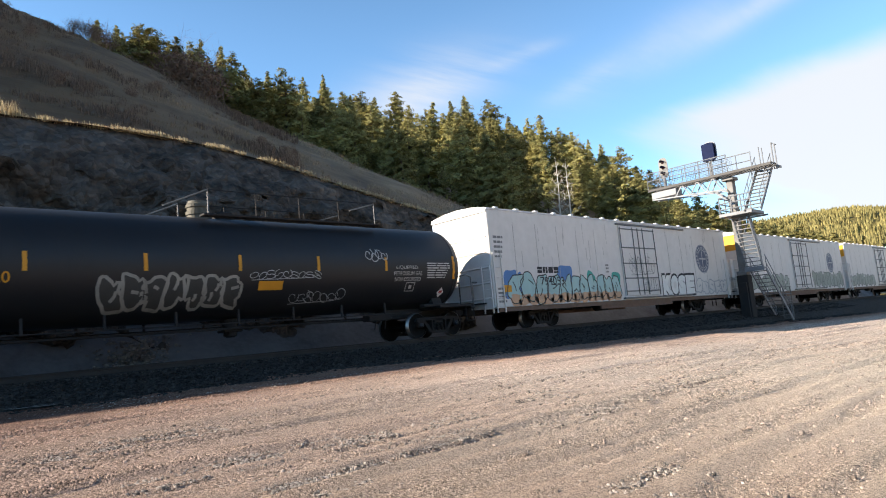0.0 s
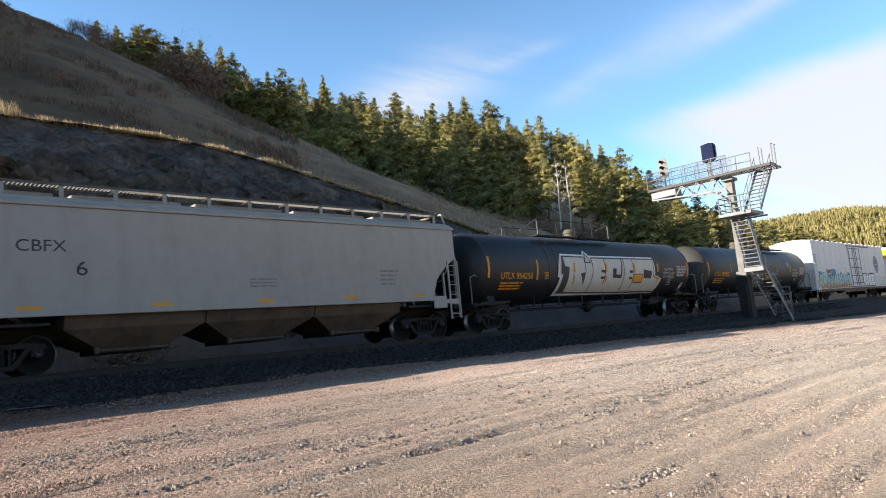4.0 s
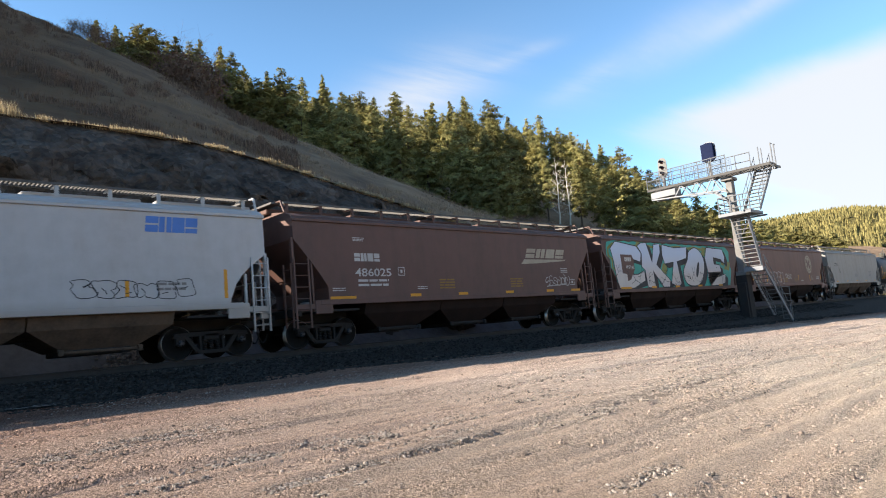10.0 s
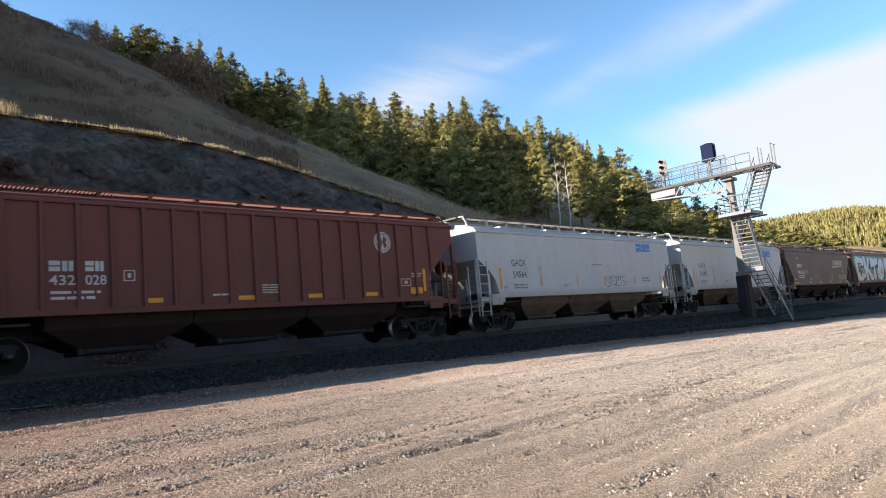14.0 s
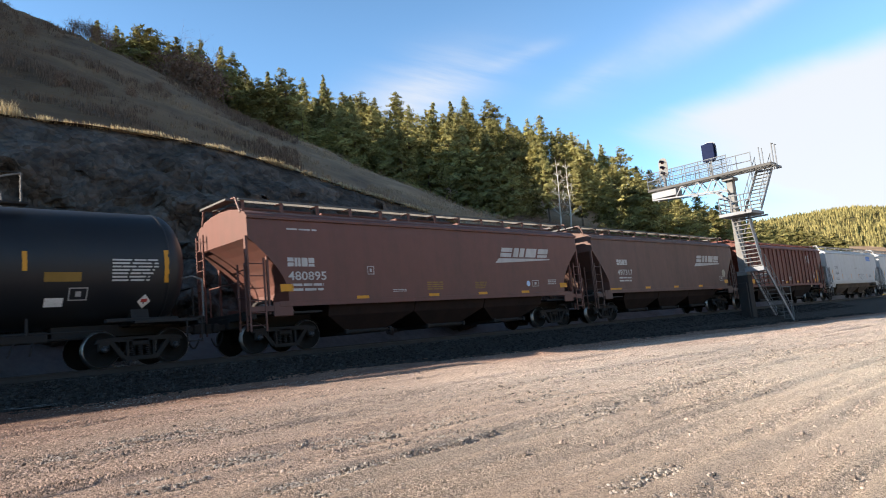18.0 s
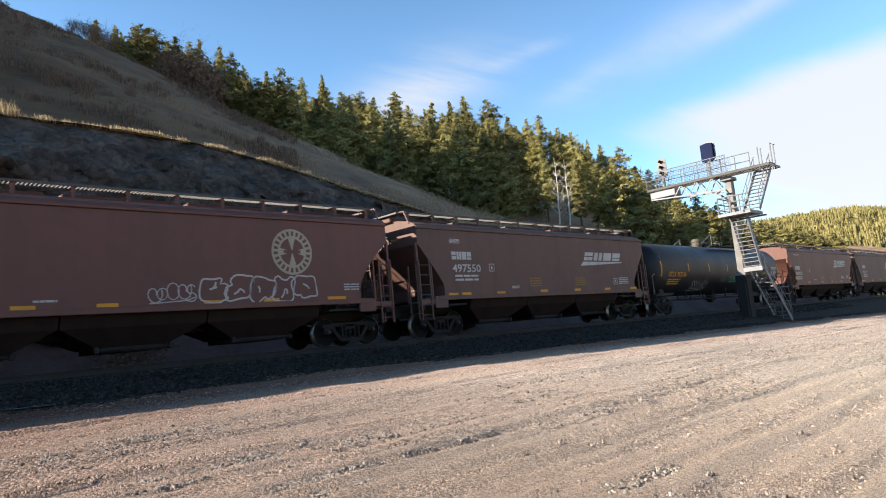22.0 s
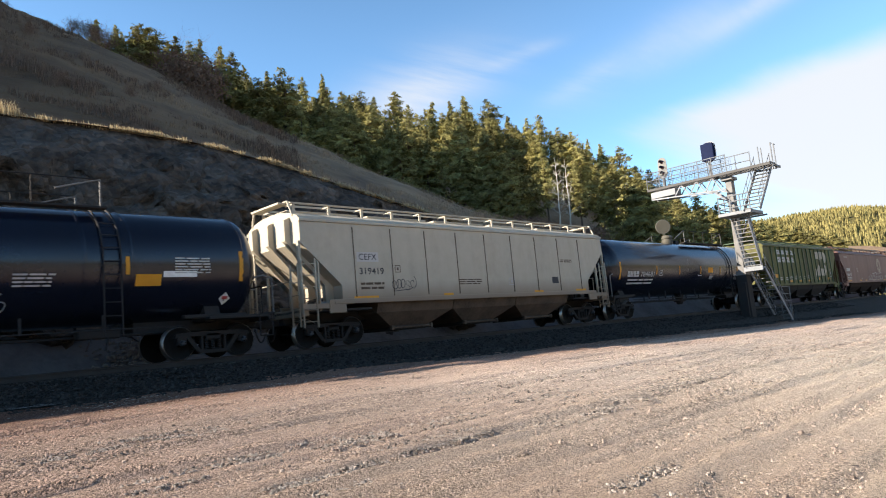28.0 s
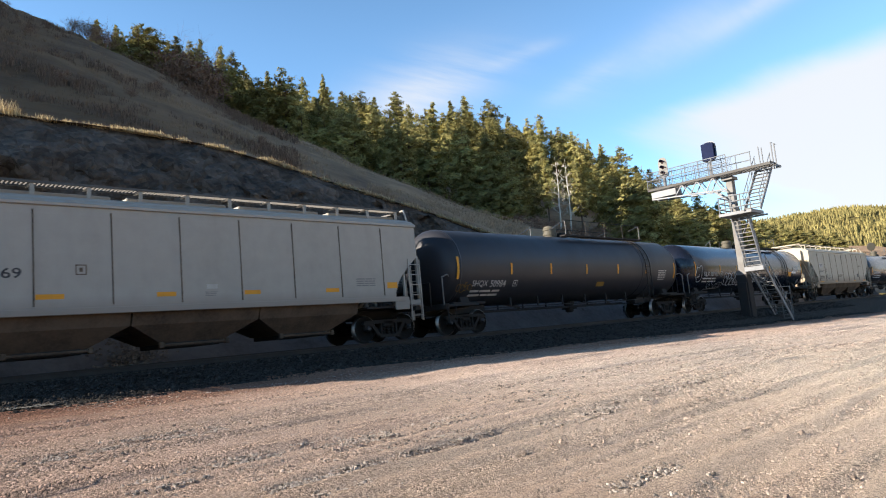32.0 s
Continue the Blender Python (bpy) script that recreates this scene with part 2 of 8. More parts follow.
M["green_rib"] = paint("green_rib_paint", (0.055, 0.092, 0.052), 0.65, 0.5, (0.050, 0.045, 0.022))
M["white"] = paint("white_paint", (0.63, 0.60, 0.57), 0.5, 0.22, (0.47, 0.45, 0.41))
M["roof_white"] = paint("roof_white", (0.70, 0.70, 0.70), 0.6, 0.3)
# near-black brown for the chutes of the brown hoppers
M["brown_black"] = material("brown_black", (0.026, 0.016, 0.013), 0.9, dark=(0.014, 0.011, 0.010), spots=0.6, scale=1.5, fine=14, bump=0.1, spec=0.15)
M["grating"] = material("grating_steel", (0.075, 0.073, 0.070), 0.6, 0.2, dark=(0.05, 0.04, 0.033), scale=2, fine=14, bump=0.05)
M["ditch"] = material("ditch_soil", (0.128, 0.128, 0.134), 0.95, dark=(0.062, 0.058, 0.056), spots=0.7, scale=0.5, fine=5, bump=0.5, step=0.05, spec=0.1)
M["scree"] = islands(material("pale_scree", (0.165, 0.148, 0.135), 0.95, scale=3, fine=30, bump=0.3, spec=0.1), 0.3)
M["rust"] = material("rust", (0.16, 0.10, 0.07), 0.85, scale=4, fine=30, bump=0.2)
M["letter_white"] = paint("letter_white", (0.46, 0.44, 0.42), 0.6, 0.55, (0.25, 0.22, 0.20))
M["letter_cream"] = paint("letter_cream", (0.38, 0.33, 0.25), 0.6, 0.45, (0.22, 0.17, 0.13))
M["letter_black"] = paint("letter_black", (0.035, 0.035, 0.040), 0.6, 0.2)
M["faint_print"] = paint("faint_print", (0.17, 0.165, 0.16), 0.6, 0.5, (0.26, 0.25, 0.24))
M["seam_grey"] = paint("seam_grey", (0.40, 0.385, 0.36), 0.6, 0.4)
M["letter_dark"] = paint("spray_dull", (0.11, 0.11, 0.115), 0.6, 0.4, (0.05, 0.05, 0.05))
M["yellow"] = paint("reflector_yellow", (0.62, 0.275, 0.022), 0.5, 0.30, (0.36, 0.15, 0.02))
M["stencil_yellow"] = paint("stencil_yellow", (0.25, 0.145, 0.03), 0.6, 0.4)
M["logo_blue"] = paint("logo_blue", (0.08, 0.19, 0.50), 0.55, 0.2)
M["navy"] = paint("navy_paint", (0.085, 0.105, 0.165), 0.55, 0.3)
M["spray_mint"] = paint("spray_mint", (0.36, 0.52, 0.50), 0.55, 0.3, (0.25, 0.36, 0.36))
M["spray_sage"] = paint("spray_sage", (0.33, 0.36, 0.31), 0.6, 0.6, (0.20, 0.20, 0.17))
M["spray_orange"] = paint("spray_orange", (0.55, 0.33, 0.20), 0.55, 0.4, (0.42, 0.30, 0.24))
M["sky_paint"] = paint("spray_sky", (0.45, 0.56, 0.74), 0.5, 0.2)
M["spray_white"] = paint("spray_white", (0.72, 0.71, 0.68), 0.5, 0.15)
M["spray_teal"] = paint("spray_teal", (0.055, 0.33, 0.27), 0.55, 0.2)
M["spray_blue"] = paint("spray_blue", (0.09, 0.20, 0.42), 0.55, 0.25)
M["spray_silver"] = paint("spray_silver", (0.40, 0.41, 0.42), 0.5, 0.4, (0.15, 0.15, 0.16))
M["spray_line"] = paint("spray_line", (0.44, 0.38, 0.37), 0.6, 0.3)
M["cream_metal"] = paint("cream_metal", (0.085, 0.080, 0.062), 0.6, 0.5, (0.10, 0.09, 0.07))
M["orange_panel"] = paint("orange_panel", (0.75, 0.33, 0.02), 0.5, 0.15)
M["glass_grey"] = material("placard_white", (0.75, 0.73, 0.70), 0.5, scale=6, fine=20, bump=0)
M["spray_dusty"] = paint("spray_dusty", (0.30, 0.285, 0.25), 0.6, 0.7, (0.10, 0.095, 0.085))
M["spray_lime"] = paint("spray_lime", (0.22, 0.23, 0.07), 0.55, 0.4)
M["spray_fade"] = paint("spray_fade", (0.56, 0.50, 0.46), 0.5, 0.2, (0.44, 0.40, 0.37))
M["placard_red"] = material("placard_red", (0.45, 0.05, 0.04), 0.5, scale=6, fine=20, bump=0)


def fade(m, z0, z1, col):
    """Paint sprayed in a fade: towards col between two heights of its thing."""
    nt = m.node_tree
    bs = nt.nodes["Principled BSDF"]
    src = bs.inputs["Base Color"].links[0].from_socket
    co, sp, mr, mx = nt.nodes.new("ShaderNodeTexCoord"), nt.nodes.new("ShaderNodeSeparateXYZ"), nt.nodes.new("ShaderNodeMapRange"), nt.nodes.new("ShaderNodeMix")
    mr.inputs["From Min"].default_value, mr.inputs["From Max"].default_value = z0, z1
    mx.data_type = "RGBA"
    mx.inputs["B"].default_value = (*col, 1)
    nt.links.new(co.outputs["Object"], sp.inputs[0])
    nt.links.new(sp.outputs[2], mr.inputs["Value"])
    nt.links.new(mr.outputs[0], mx.inputs["Factor"])
    nt.links.new(src, mx.inputs["A"])
    nt.links.new(mx.outputs["Result"], bs.inputs["Base Color"])


fade(M["spray_fade"], 2.1, 3.3, (0.50, 0.57, 0.70))
fade(M["beige"], 2.05, 1.35, (0.23, 0.175, 0.125))  # road dirt thrown up along the bottom
fade(M["mid_grey"], 1.75, 1.35, (0.25, 0.22, 0.19))
fade(M["pale_grey"], 1.65, 1.30, (0.33, 0.30, 0.27))


def leafy(m, amount):
    """Let light through thin leaves and blades."""
    nt = m.node_tree
    bs = nt.nodes["Principled BSDF"]
    tr, mx = nt.nodes.new("ShaderNodeBsdfTranslucent"), nt.nodes.new("ShaderNodeMixShader")
    nt.links.new(bs.inputs["Base Color"].links[0].from_socket, tr.inputs["Color"])
    mx.inputs[0].default_value = amount
    nt.links.new(bs.outputs[0], mx.inputs[1])
    nt.links.new(tr.outputs[0], mx.inputs[2])
    nt.links.new(mx.outputs[0], nt.nodes["Material Output"].inputs["Surface"])


leafy(M["needle"], 0.12)
leafy(M["dry_grass"], 0.28)


def cells(m, scale, depth, lift, patch=0.0):
    """Give a gravel its single stones: each cell has its own tone and a rounded top."""
    nt = m.node_tree
    bs = nt.nodes["Principled BSDF"]
    src = bs.inputs["Base Color"].links[0].from_socket
    co = nt.nodes.new("ShaderNodeTexCoord")
    vo = nt.nodes.new("ShaderNodeTexVoronoi")
    vo.inputs["Scale"].default_value = scale
    nt.links.new(co.outputs["Object"], vo.inputs["Vector"])
    sp = nt.nodes.new("ShaderNodeSeparateColor")
    nt.links.new(vo.outputs["Color"], sp.inputs[0])
    mr = nt.nodes.new("ShaderNodeMapRange")
    mr.inputs["To Min"].default_value, mr.inputs["To Max"].default_value = 1 - lift, 1 + lift
    nt.links.new(sp.outputs[0], mr.inputs["Value"])
    hs = nt.nodes.new("ShaderNodeHueSaturation")
    nt.links.new(mr.outputs[0], hs.inputs["Value"])
    nt.links.new(src, hs.inputs["Color"])
    nt.links.new(hs.outputs[0], bs.inputs["Base Color"])
    bu = nt.nodes.new("ShaderNodeBump")
    bu.invert = True
    bu.inputs["Strength"].default_value, bu.inputs["Distance"].default_value = 1.0, depth
    nt.links.new(vo.outputs["Distance"], bu.inputs["Height"])
    if patch:  # coarse stones lie in patches, finer dirt between them
        pn = nt.nodes.new("ShaderNodeTexNoise")
        pm = nt.nodes.new("ShaderNodeMapping")
        pm.inputs["Scale"].default_value = (0.14, 1.3, 1)
        pn.inputs["Scale"].default_value, pn.inputs["Detail"].default_value = patch, 5.0
        nt.links.new(co.outputs["Object"], pm.inputs[0])
        nt.links.new(pm.outputs[0], pn.inputs["Vector"])
        pr = nt.nodes.new("ShaderNodeMapRange")
        pr.inputs["From Min"].default_value, pr.inputs["From Max"].default_value = 0.46, 0.60
        nt.links.new(pn.outputs[0], pr.inputs["Value"])
        nt.links.new(pr.outputs[0], bu.inputs["Strength"])
        nt.links.new(pr.outputs[0], hs.inputs["Fac"])
    if bs.inputs["Normal"].links:
        nt.links.new(bs.inputs["Normal"].links[0].from_socket, bu.inputs["Normal"])
    nt.links.new(bu.outputs[0], bs.inputs["Normal"])


cells(M["gravel"], 110.0, 0.008, 0.60)
cells(M["gravel"], 46.0, 0.016, 0.55, 1.1)
cells(M["gravel"], 26.0, 0.018, 0.36, 0.9)
cells(M["ballast"], 16.0, 0.045, 0.5)
cells(M["rock"], 1.1, 0.25, 0.22)
cells(M["rock"], 3.6, 0.12, 0.30)


def reddish(m, near, far, col, axis=0, wander=9.0):
    """A stretch of ground tinted by col, giving way in an uneven line along x or y to the plain kind."""
    nt = m.node_tree
    bs = nt.nodes["Principled BSDF"]
    src = bs.inputs["Base Color"].links[0].from_socket
    co, sp, no = nt.nodes.new("ShaderNodeTexCoord"), nt.nodes.new("ShaderNodeSeparateXYZ"), nt.nodes.new("ShaderNodeTexNoise")
    no.inputs["Scale"].default_value, no.inputs["Detail"].default_value = 0.16, 5.0
    nt.links.new(co.outputs["Object"], sp.inputs[0])
    nt.links.new(co.outputs["Object"], no.inputs["Vector"])
    ad = nt.nodes.new("ShaderNodeMath")
    ad.operation = "MULTIPLY_ADD"
    ad.inputs[1].default_value = wander
    nt.links.new(no.outputs[0], ad.inputs[0])
    nt.links.new(sp.outputs[axis], ad.inputs[2])
    mr = nt.nodes.new("ShaderNodeMapRange")
    mr.inputs["From Min"].default_value, mr.inputs["From Max"].default_value = near + wander / 2, far + wander / 2
    nt.links.new(ad.outputs[0], mr.inputs["Value"])
    mx = nt.nodes.new("ShaderNodeMix")
    mx.data_type, mx.blend_type = "RGBA", "MULTIPLY"
    mx.inputs["Factor"].default_value = 1.0
    tone = nt.nodes.new("ShaderNodeMix")
    tone.data_type = "RGBA"
    tone.inputs["A"].default_value, tone.inputs["B"].default_value = (*col, 1), (1, 1, 1, 1)
    nt.links.new(mr.outputs[0], tone.inputs["Factor"])
    nt.links.new(src, mx.inputs["A"])
    nt.links.new(tone.outputs["Result"], mx.inputs["B"])
    nt.links.new(mx.outputs["Result"], bs.inputs["Base Color"])


reddish(M["gravel"], 0.0, 13.0, (0.43, 0.36, 0.34))
# the ballast is oily where the trains brake, dusty further on
reddish(M["ballast"], 14.0, 60.0, (0.62, 0.62, 0.62))
# sandier towards the middle of the yard
reddish(M["gravel"], 3.5, 8.5, (0.96, 1.0, 0.97), 1, 3.0)
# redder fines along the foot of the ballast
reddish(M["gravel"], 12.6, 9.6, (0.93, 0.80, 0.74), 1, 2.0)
# hillside soil and grass: darker at low x, plain further right
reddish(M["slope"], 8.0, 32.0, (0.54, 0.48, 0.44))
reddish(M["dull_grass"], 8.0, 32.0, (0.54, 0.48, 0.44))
# the train's shade deepened by a dark tint in the gravel beside the track
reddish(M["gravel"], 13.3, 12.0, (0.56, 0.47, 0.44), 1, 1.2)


# ================= mesh tools =================
class Shape:
    """Collects corners and faces of one part."""

    def __init__(self):
        self.v, self.f, self.mi, self.mats = [], [], [], []

    def slot(self, m):
        if m not in self.mats:
            self.mats.append(m)
        return self.mats.index(m)

    def add(self, vs, fs, m=0):
        k = len(self.v)
        self.v += [tuple(p) for p in vs]
        self.f += [tuple(k + i for i in q) for q in fs]
        self.mi += [m] * len(fs)
        return self

    def box(self, x0, x1, y0, y1, z0, z1, b=0.0, m=0):
        if b <= 0:
            vs = [(x, y, z) for x in (x0, x1) for y in (y0, y1) for z in (z0, z1)]
            return self.add(vs, [(0, 1, 3, 2), (4, 6, 7, 5), (0, 4, 5, 1), (2, 3, 7, 6), (0, 2, 6, 4), (1, 5, 7, 3)], m)
        vs, ids = [], {}
        for sx in (0, 1):
            for sy in (0, 1):
                for sz in (0, 1):
                    c = ((x0, x1)[sx], (y0, y1)[sy], (z0, z1)[sz])
                    d = [b if s == 0 else -b for s in (sx, sy, sz)]
                    for a in range(3):  # the corner point that lies on the face across axis a
                        q = [c[i] + (0 if i == a else d[i]) for i in range(3)]
                        ids[sx, sy, sz, a] = len(vs)
                        vs.append(tuple(q))
        fs = []
        g = lambda s, a: ids[s[0], s[1], s[2], a]
        for a in range(3):
            o = [i for i in range(3) if i != a]
            for s in (0, 1):
                k = []
                for p, q in ((0, 0), (1, 0), (1, 1), (0, 1)):
                    t = [0, 0, 0]
                    t[a], t[o[0]], t[o[1]] = s, p, q
                    k.append(g(t, a))
                fs.append(tuple(k))
            for p in (0, 1):
                for q in (0, 1):
                    t0, t1 = [0, 0, 0], [0, 0, 0]
                    t0[o[0]] = t1[o[0]] = p
                    t0[o[1]] = t1[o[1]] = q
                    t1[a] = 1
                    fs.append((g(t0, o[0]), g(t1, o[0]), g(t1, o[1]), g(t0, o[1])))
        for sx in (0, 1):
            for sy in (0, 1):
                for sz in (0, 1):
                    fs.append(tuple(ids[sx, sy, sz, a] for a in range(3)))
        return self.add(vs, fs, m)

    def tube(self, p, q, r, n=6, r2=None, m=0, cap=True):
        p, q = Vector(p), Vector(q)
        d = (q - p).normalized()
        a = d.orthogonal().normalized()
        b = d.cross(a)
        r2 = r if r2 is None else r2
        vs = [p + (a * math.cos(2 * math.pi * i / n) + b * math.sin(2 * math.pi * i / n)) * r for i in range(n)]
        vs += [q + (a * math.cos(2 * math.pi * i / n) + b * math.sin(2 * math.pi * i / n)) * r2 for i in range(n)]
        fs = [(i, (i + 1) % n, n + (i + 1) % n, n + i) for i in range(n)]
        if cap:
            fs += [tuple(range(n))[::-1], tuple(range(n, 2 * n))]
        return self.add(vs, fs, m)

    def pipe(self, pts, r, n=6, m=0):
        """A bent round bar through the points."""
        P = [Vector(p) for p in pts]
        vs = []
        up_ = None
        for i, p in enumerate(P):
            d0 = (P[i] - P[i - 1]).normalized() if i else (P[1] - P[0]).normalized()
            d1 = (P[i + 1] - P[i]).normalized() if i < len(P) - 1 else d0
            d = (d0 + d1).normalized() if (d0 + d1).length > 1e-5 else d0
            up_ = d.orthogonal().normalized() if up_ is None else (up_ - d * up_.dot(d)).normalized()
            w = d.cross(up_)
            g = min(1.6, 1 / max(0.3, d.dot(d1)))
            vs += [p + (up_ * math.cos(6.28319 * k / n) + w * math.sin(6.28319 * k / n)) * r * g for k in range(n)]
        fs = [(i * n + k, i * n + (k + 1) % n, (i + 1) * n + (k + 1) % n, (i + 1) * n + k) for i in range(len(P) - 1) for k in range(n)]
        fs += [tuple(range(n))[::-1], tuple(range((len(P) - 1) * n, len(P) * n))]
        return self.add(vs, fs, m)

    def beam(self, p, q, w, h, m=0, side=(0, 0, 1)):
        """A square bar from p to q, h across in the direction side, w across the other way."""
        p, q = Vector(p), Vector(q)
        d = (q - p).normalized()
        s = Vector(side)
        s = (s - d * s.dot(d)).normalized()
        t = d.cross(s)
        vs = [e + s * (i * h / 2) + t * (j * w / 2) for e in (p, q) for i, j in ((-1, -1), (1, -1), (1, 1), (-1, 1))]
        return self.add(vs, [(3, 2, 1, 0), (4, 5, 6, 7), (0, 1, 5, 4), (1, 2, 6, 5), (2, 3, 7, 6), (3, 0, 4, 7)], m)

    def prism(self, poly, a, b, axis="y", m=0):
        """A flat outline drawn out between a and b along an axis; poly is (x, z), (y, z) or (x, y)."""
        at = {"y": lambda u, v, w: (u, w, v), "x": lambda u, v, w: (w, u, v), "z": lambda u, v, w: (u, v, w)}[axis]
        n = len(poly)
        vs = [at(u, v, a) for u, v in poly] + [at(u, v, b) for u, v in poly]
        return self.add(vs, [(i, (i + 1) % n, n + (i + 1) % n, n + i) for i in range(n)] + [tuple(range(n))[::-1], tuple(range(n, 2 * n))], m)

    def lathe(self, prof, axis, c, n=24, m=0, cap=True):
        """prof: (along, radius) pairs round an axis through c."""
        vs, fs = [], []
        for a, r in prof:
            for i in range(n):
                t = 2 * math.pi * i / n
                p, q = r * math.cos(t), r * math.sin(t)
                vs.append({"y": (c[0] + p, c[1] + a, c[2] + q), "x": (c[0] + a, c[1] + p, c[2] + q), "z": (c[0] + p, c[1] + q, c[2] + a)}[axis])
        for k in range(len(prof) - 1):
            fs += [(k * n + i, k * n + (i + 1) % n, (k + 1) * n + (i + 1) % n, (k + 1) * n + i) for i in range(n)]
        if cap and prof[0][1] > 0.001:
            fs.append(tuple(range(n))[::-1])
        if cap and prof[-1][1] > 0.001:
            fs.append(tuple(range((len(prof) - 1) * n, len(prof) * n)))
        return self.add(vs, fs, m)

    def mesh(self, name, mats, smooth=False):
        me = bpy.data.meshes.new(name)
        me.from_pydata(self.v, [], self.f)
        for k in mats:
            me.materials.append(k)
        if len(mats) > 1:
            me.polygons.foreach_set("material_index", self.mi)
        me.validate()
        bm = bmesh.new()
        bm.from_mesh(me)
        bmesh.ops.recalc_face_normals(bm, faces=bm.faces) if len(bm.faces) < 20000 else None
        bm.to_mesh(me)
        bm.free()
        if smooth:
            me.shade_smooth()
        return me


def part(name, shape, mats, parent=None, label="", smooth=False, at=None):
    """One mesh object under a thing or a part; shape may be a Shape or a mesh that alike parts share."""
    if isinstance(shape, Shape):
        shape = shape.mesh(name, mats if isinstance(mats, (list, tuple)) else [mats], smooth)
    ob = new(name, shape)
    if parent:
        ob.parent = parent
    if at is not None:
        ob.matrix_basis = at
    return tagged(ob, label, kind="stuff" if name in ("owner_mark", "emblem") else "")


def thing(name, label, category, m=None, group="", kind=""):
    ob = new(name)
    ob.empty_display_size = 0.3
    if m is not None:
        ob.matrix_basis = m
    return tagged(ob, label, category, group, kind)


rng = np.random.default_rng(7)


def fbm(x, y, z=0.0, o=5):
    return noise.fractal(Vector((x, y, z)), 1.0, 2.0, o)


def smooth(t):
    t = min(1.0, max(0.0, t))
    return t * t * (3 - 2 * t)


# ================= the lie of the land =================
RIM_X = [-60, 0, 5.7, 11, 14.8, 17.2, 21.3, 25.2, 29.3, 35, 50, 80, 110]
RIM_Z = [8.5, 9.6, 9.8, 9.85, 9.55, 9.2, 8.4, 7.75, 7.0, 5.8, 3.4, 1.2, 0.2]
CREST_AZ = [12, 20, 30, 39.4, 44.1, 48.8, 53.5, 59.6, 65.8, 72.8, 79, 100]
CREST_R = [75, 62, 58, 56.8, 57.5, 59.8, 62.2, 66.1, 70.2, 77.5, 81.5, 84]
CREST_T = [-0.01, 0.03, 0.09, 0.164, 0.198, 0.241, 0.284, 0.334, 0.390, 0.455, 0.491, 0.50]
SKY_AZ = [11, 19.6, 22, 25.3, 27.2, 28.9, 31.6, 33.2, 36.5, 38.4, 41.8, 47.2, 50.2, 53.5, 57.9, 60.7, 64.7, 71.2, 76, 90]
SKY_T = [0.06, 0.115, 0.148, 0.174, 0.210, 0.242, 0.268, 0.296, 0.314, 0.332, 0.354, 0.364, 0.375, 0.402, 0.417, 0.425, 0.452, 0.470, 0.46, 0.44]


def rim(x):
    return float(np.interp(x, RIM_X, RIM_Z))


def ridge_range(az):
    return float(np.interp(az, [11, 25, 40, 60, 75], [260, 190, 150, 130, 118]))


def land(x, y):
    """Height of the hill behind the track."""
    if y < 29:
        return -0.9
    az = math.degrees(math.atan2(y, x))
    r = math.hypot(x, y)
    rc = float(np.interp(az, CREST_AZ, CREST_R))
    zc = float(np.interp(az, CREST_AZ, CREST_T)) * rc
    rr = 29.0 / max(0.05, math.sin(radians(min(170, max(2, az)))))
    zr = rim(29.0 / math.tan(radians(min(150, max(8, az)))))
    if r < rc or rr > rc:
        t = (r - rr) / max(6.0, rc - rr)
        if rr > rc:
            return zr + (r - rr) * 0.1
        z = zr + (zc - zr) * max(0, t) ** 1.06
    else:
        rk = ridge_range(az)
        far_t, gap = float(np.interp(az, SKY_AZ, SKY_T)), float(np.interp(az, [45, 60], [15.0, 8.5]))
        zk = far_t * rk - gap
        t = (r - rc) / float(np.interp(az, [45, 62], [rk - rc, 26.0]))
        z = zc - 1.2 * smooth((r - rc) / 10) + (far_t * min(r, rk) - gap - zc) * smooth(min(1, t))
        if az < 45:
            z = zc - 1.2 * smooth((r - rc) / 10) + (zk - zc) * smooth(min(1, t))
        if r > rk:
            z = zk - (r - rk) * 0.12
    # the hill stands higher out past its brow, to the west: unseen, raised for shade
    over = 0.16 * y - x
    if over > 0:
        z += 0.60 * over * smooth((y - 44) / 16)
        z = min(z, 1.5 + 0.82 * (y - 18), 64)
    return z


# ---- ground: one sheet to the horizon, a gravel yard that rises gently to the track ----
def yard(x, y):
    z = -1.5 + 0.06 * min(y, 15.0) - 0.014 * max(0.0, min(x, 90.0) - 12.0)
    if y < 0:
        z = -1.5 + 0.02 * max(y, -60) - 0.014 * max(0.0, min(x, 90.0) - 12.0)
    return z


def spread(a, b, step, far, grow=1.28):
    mid = list(np.arange(a, b + step / 2, step))
    lo, hi, d = [], [], step
    x = a
    while x > -far:
        d *= grow
        x -= d
        lo.append(x)
    d, x = step, b
    while x < far:
        d *= grow
        x += d
        hi.append(x)
    return lo[::-1] + mid + hi


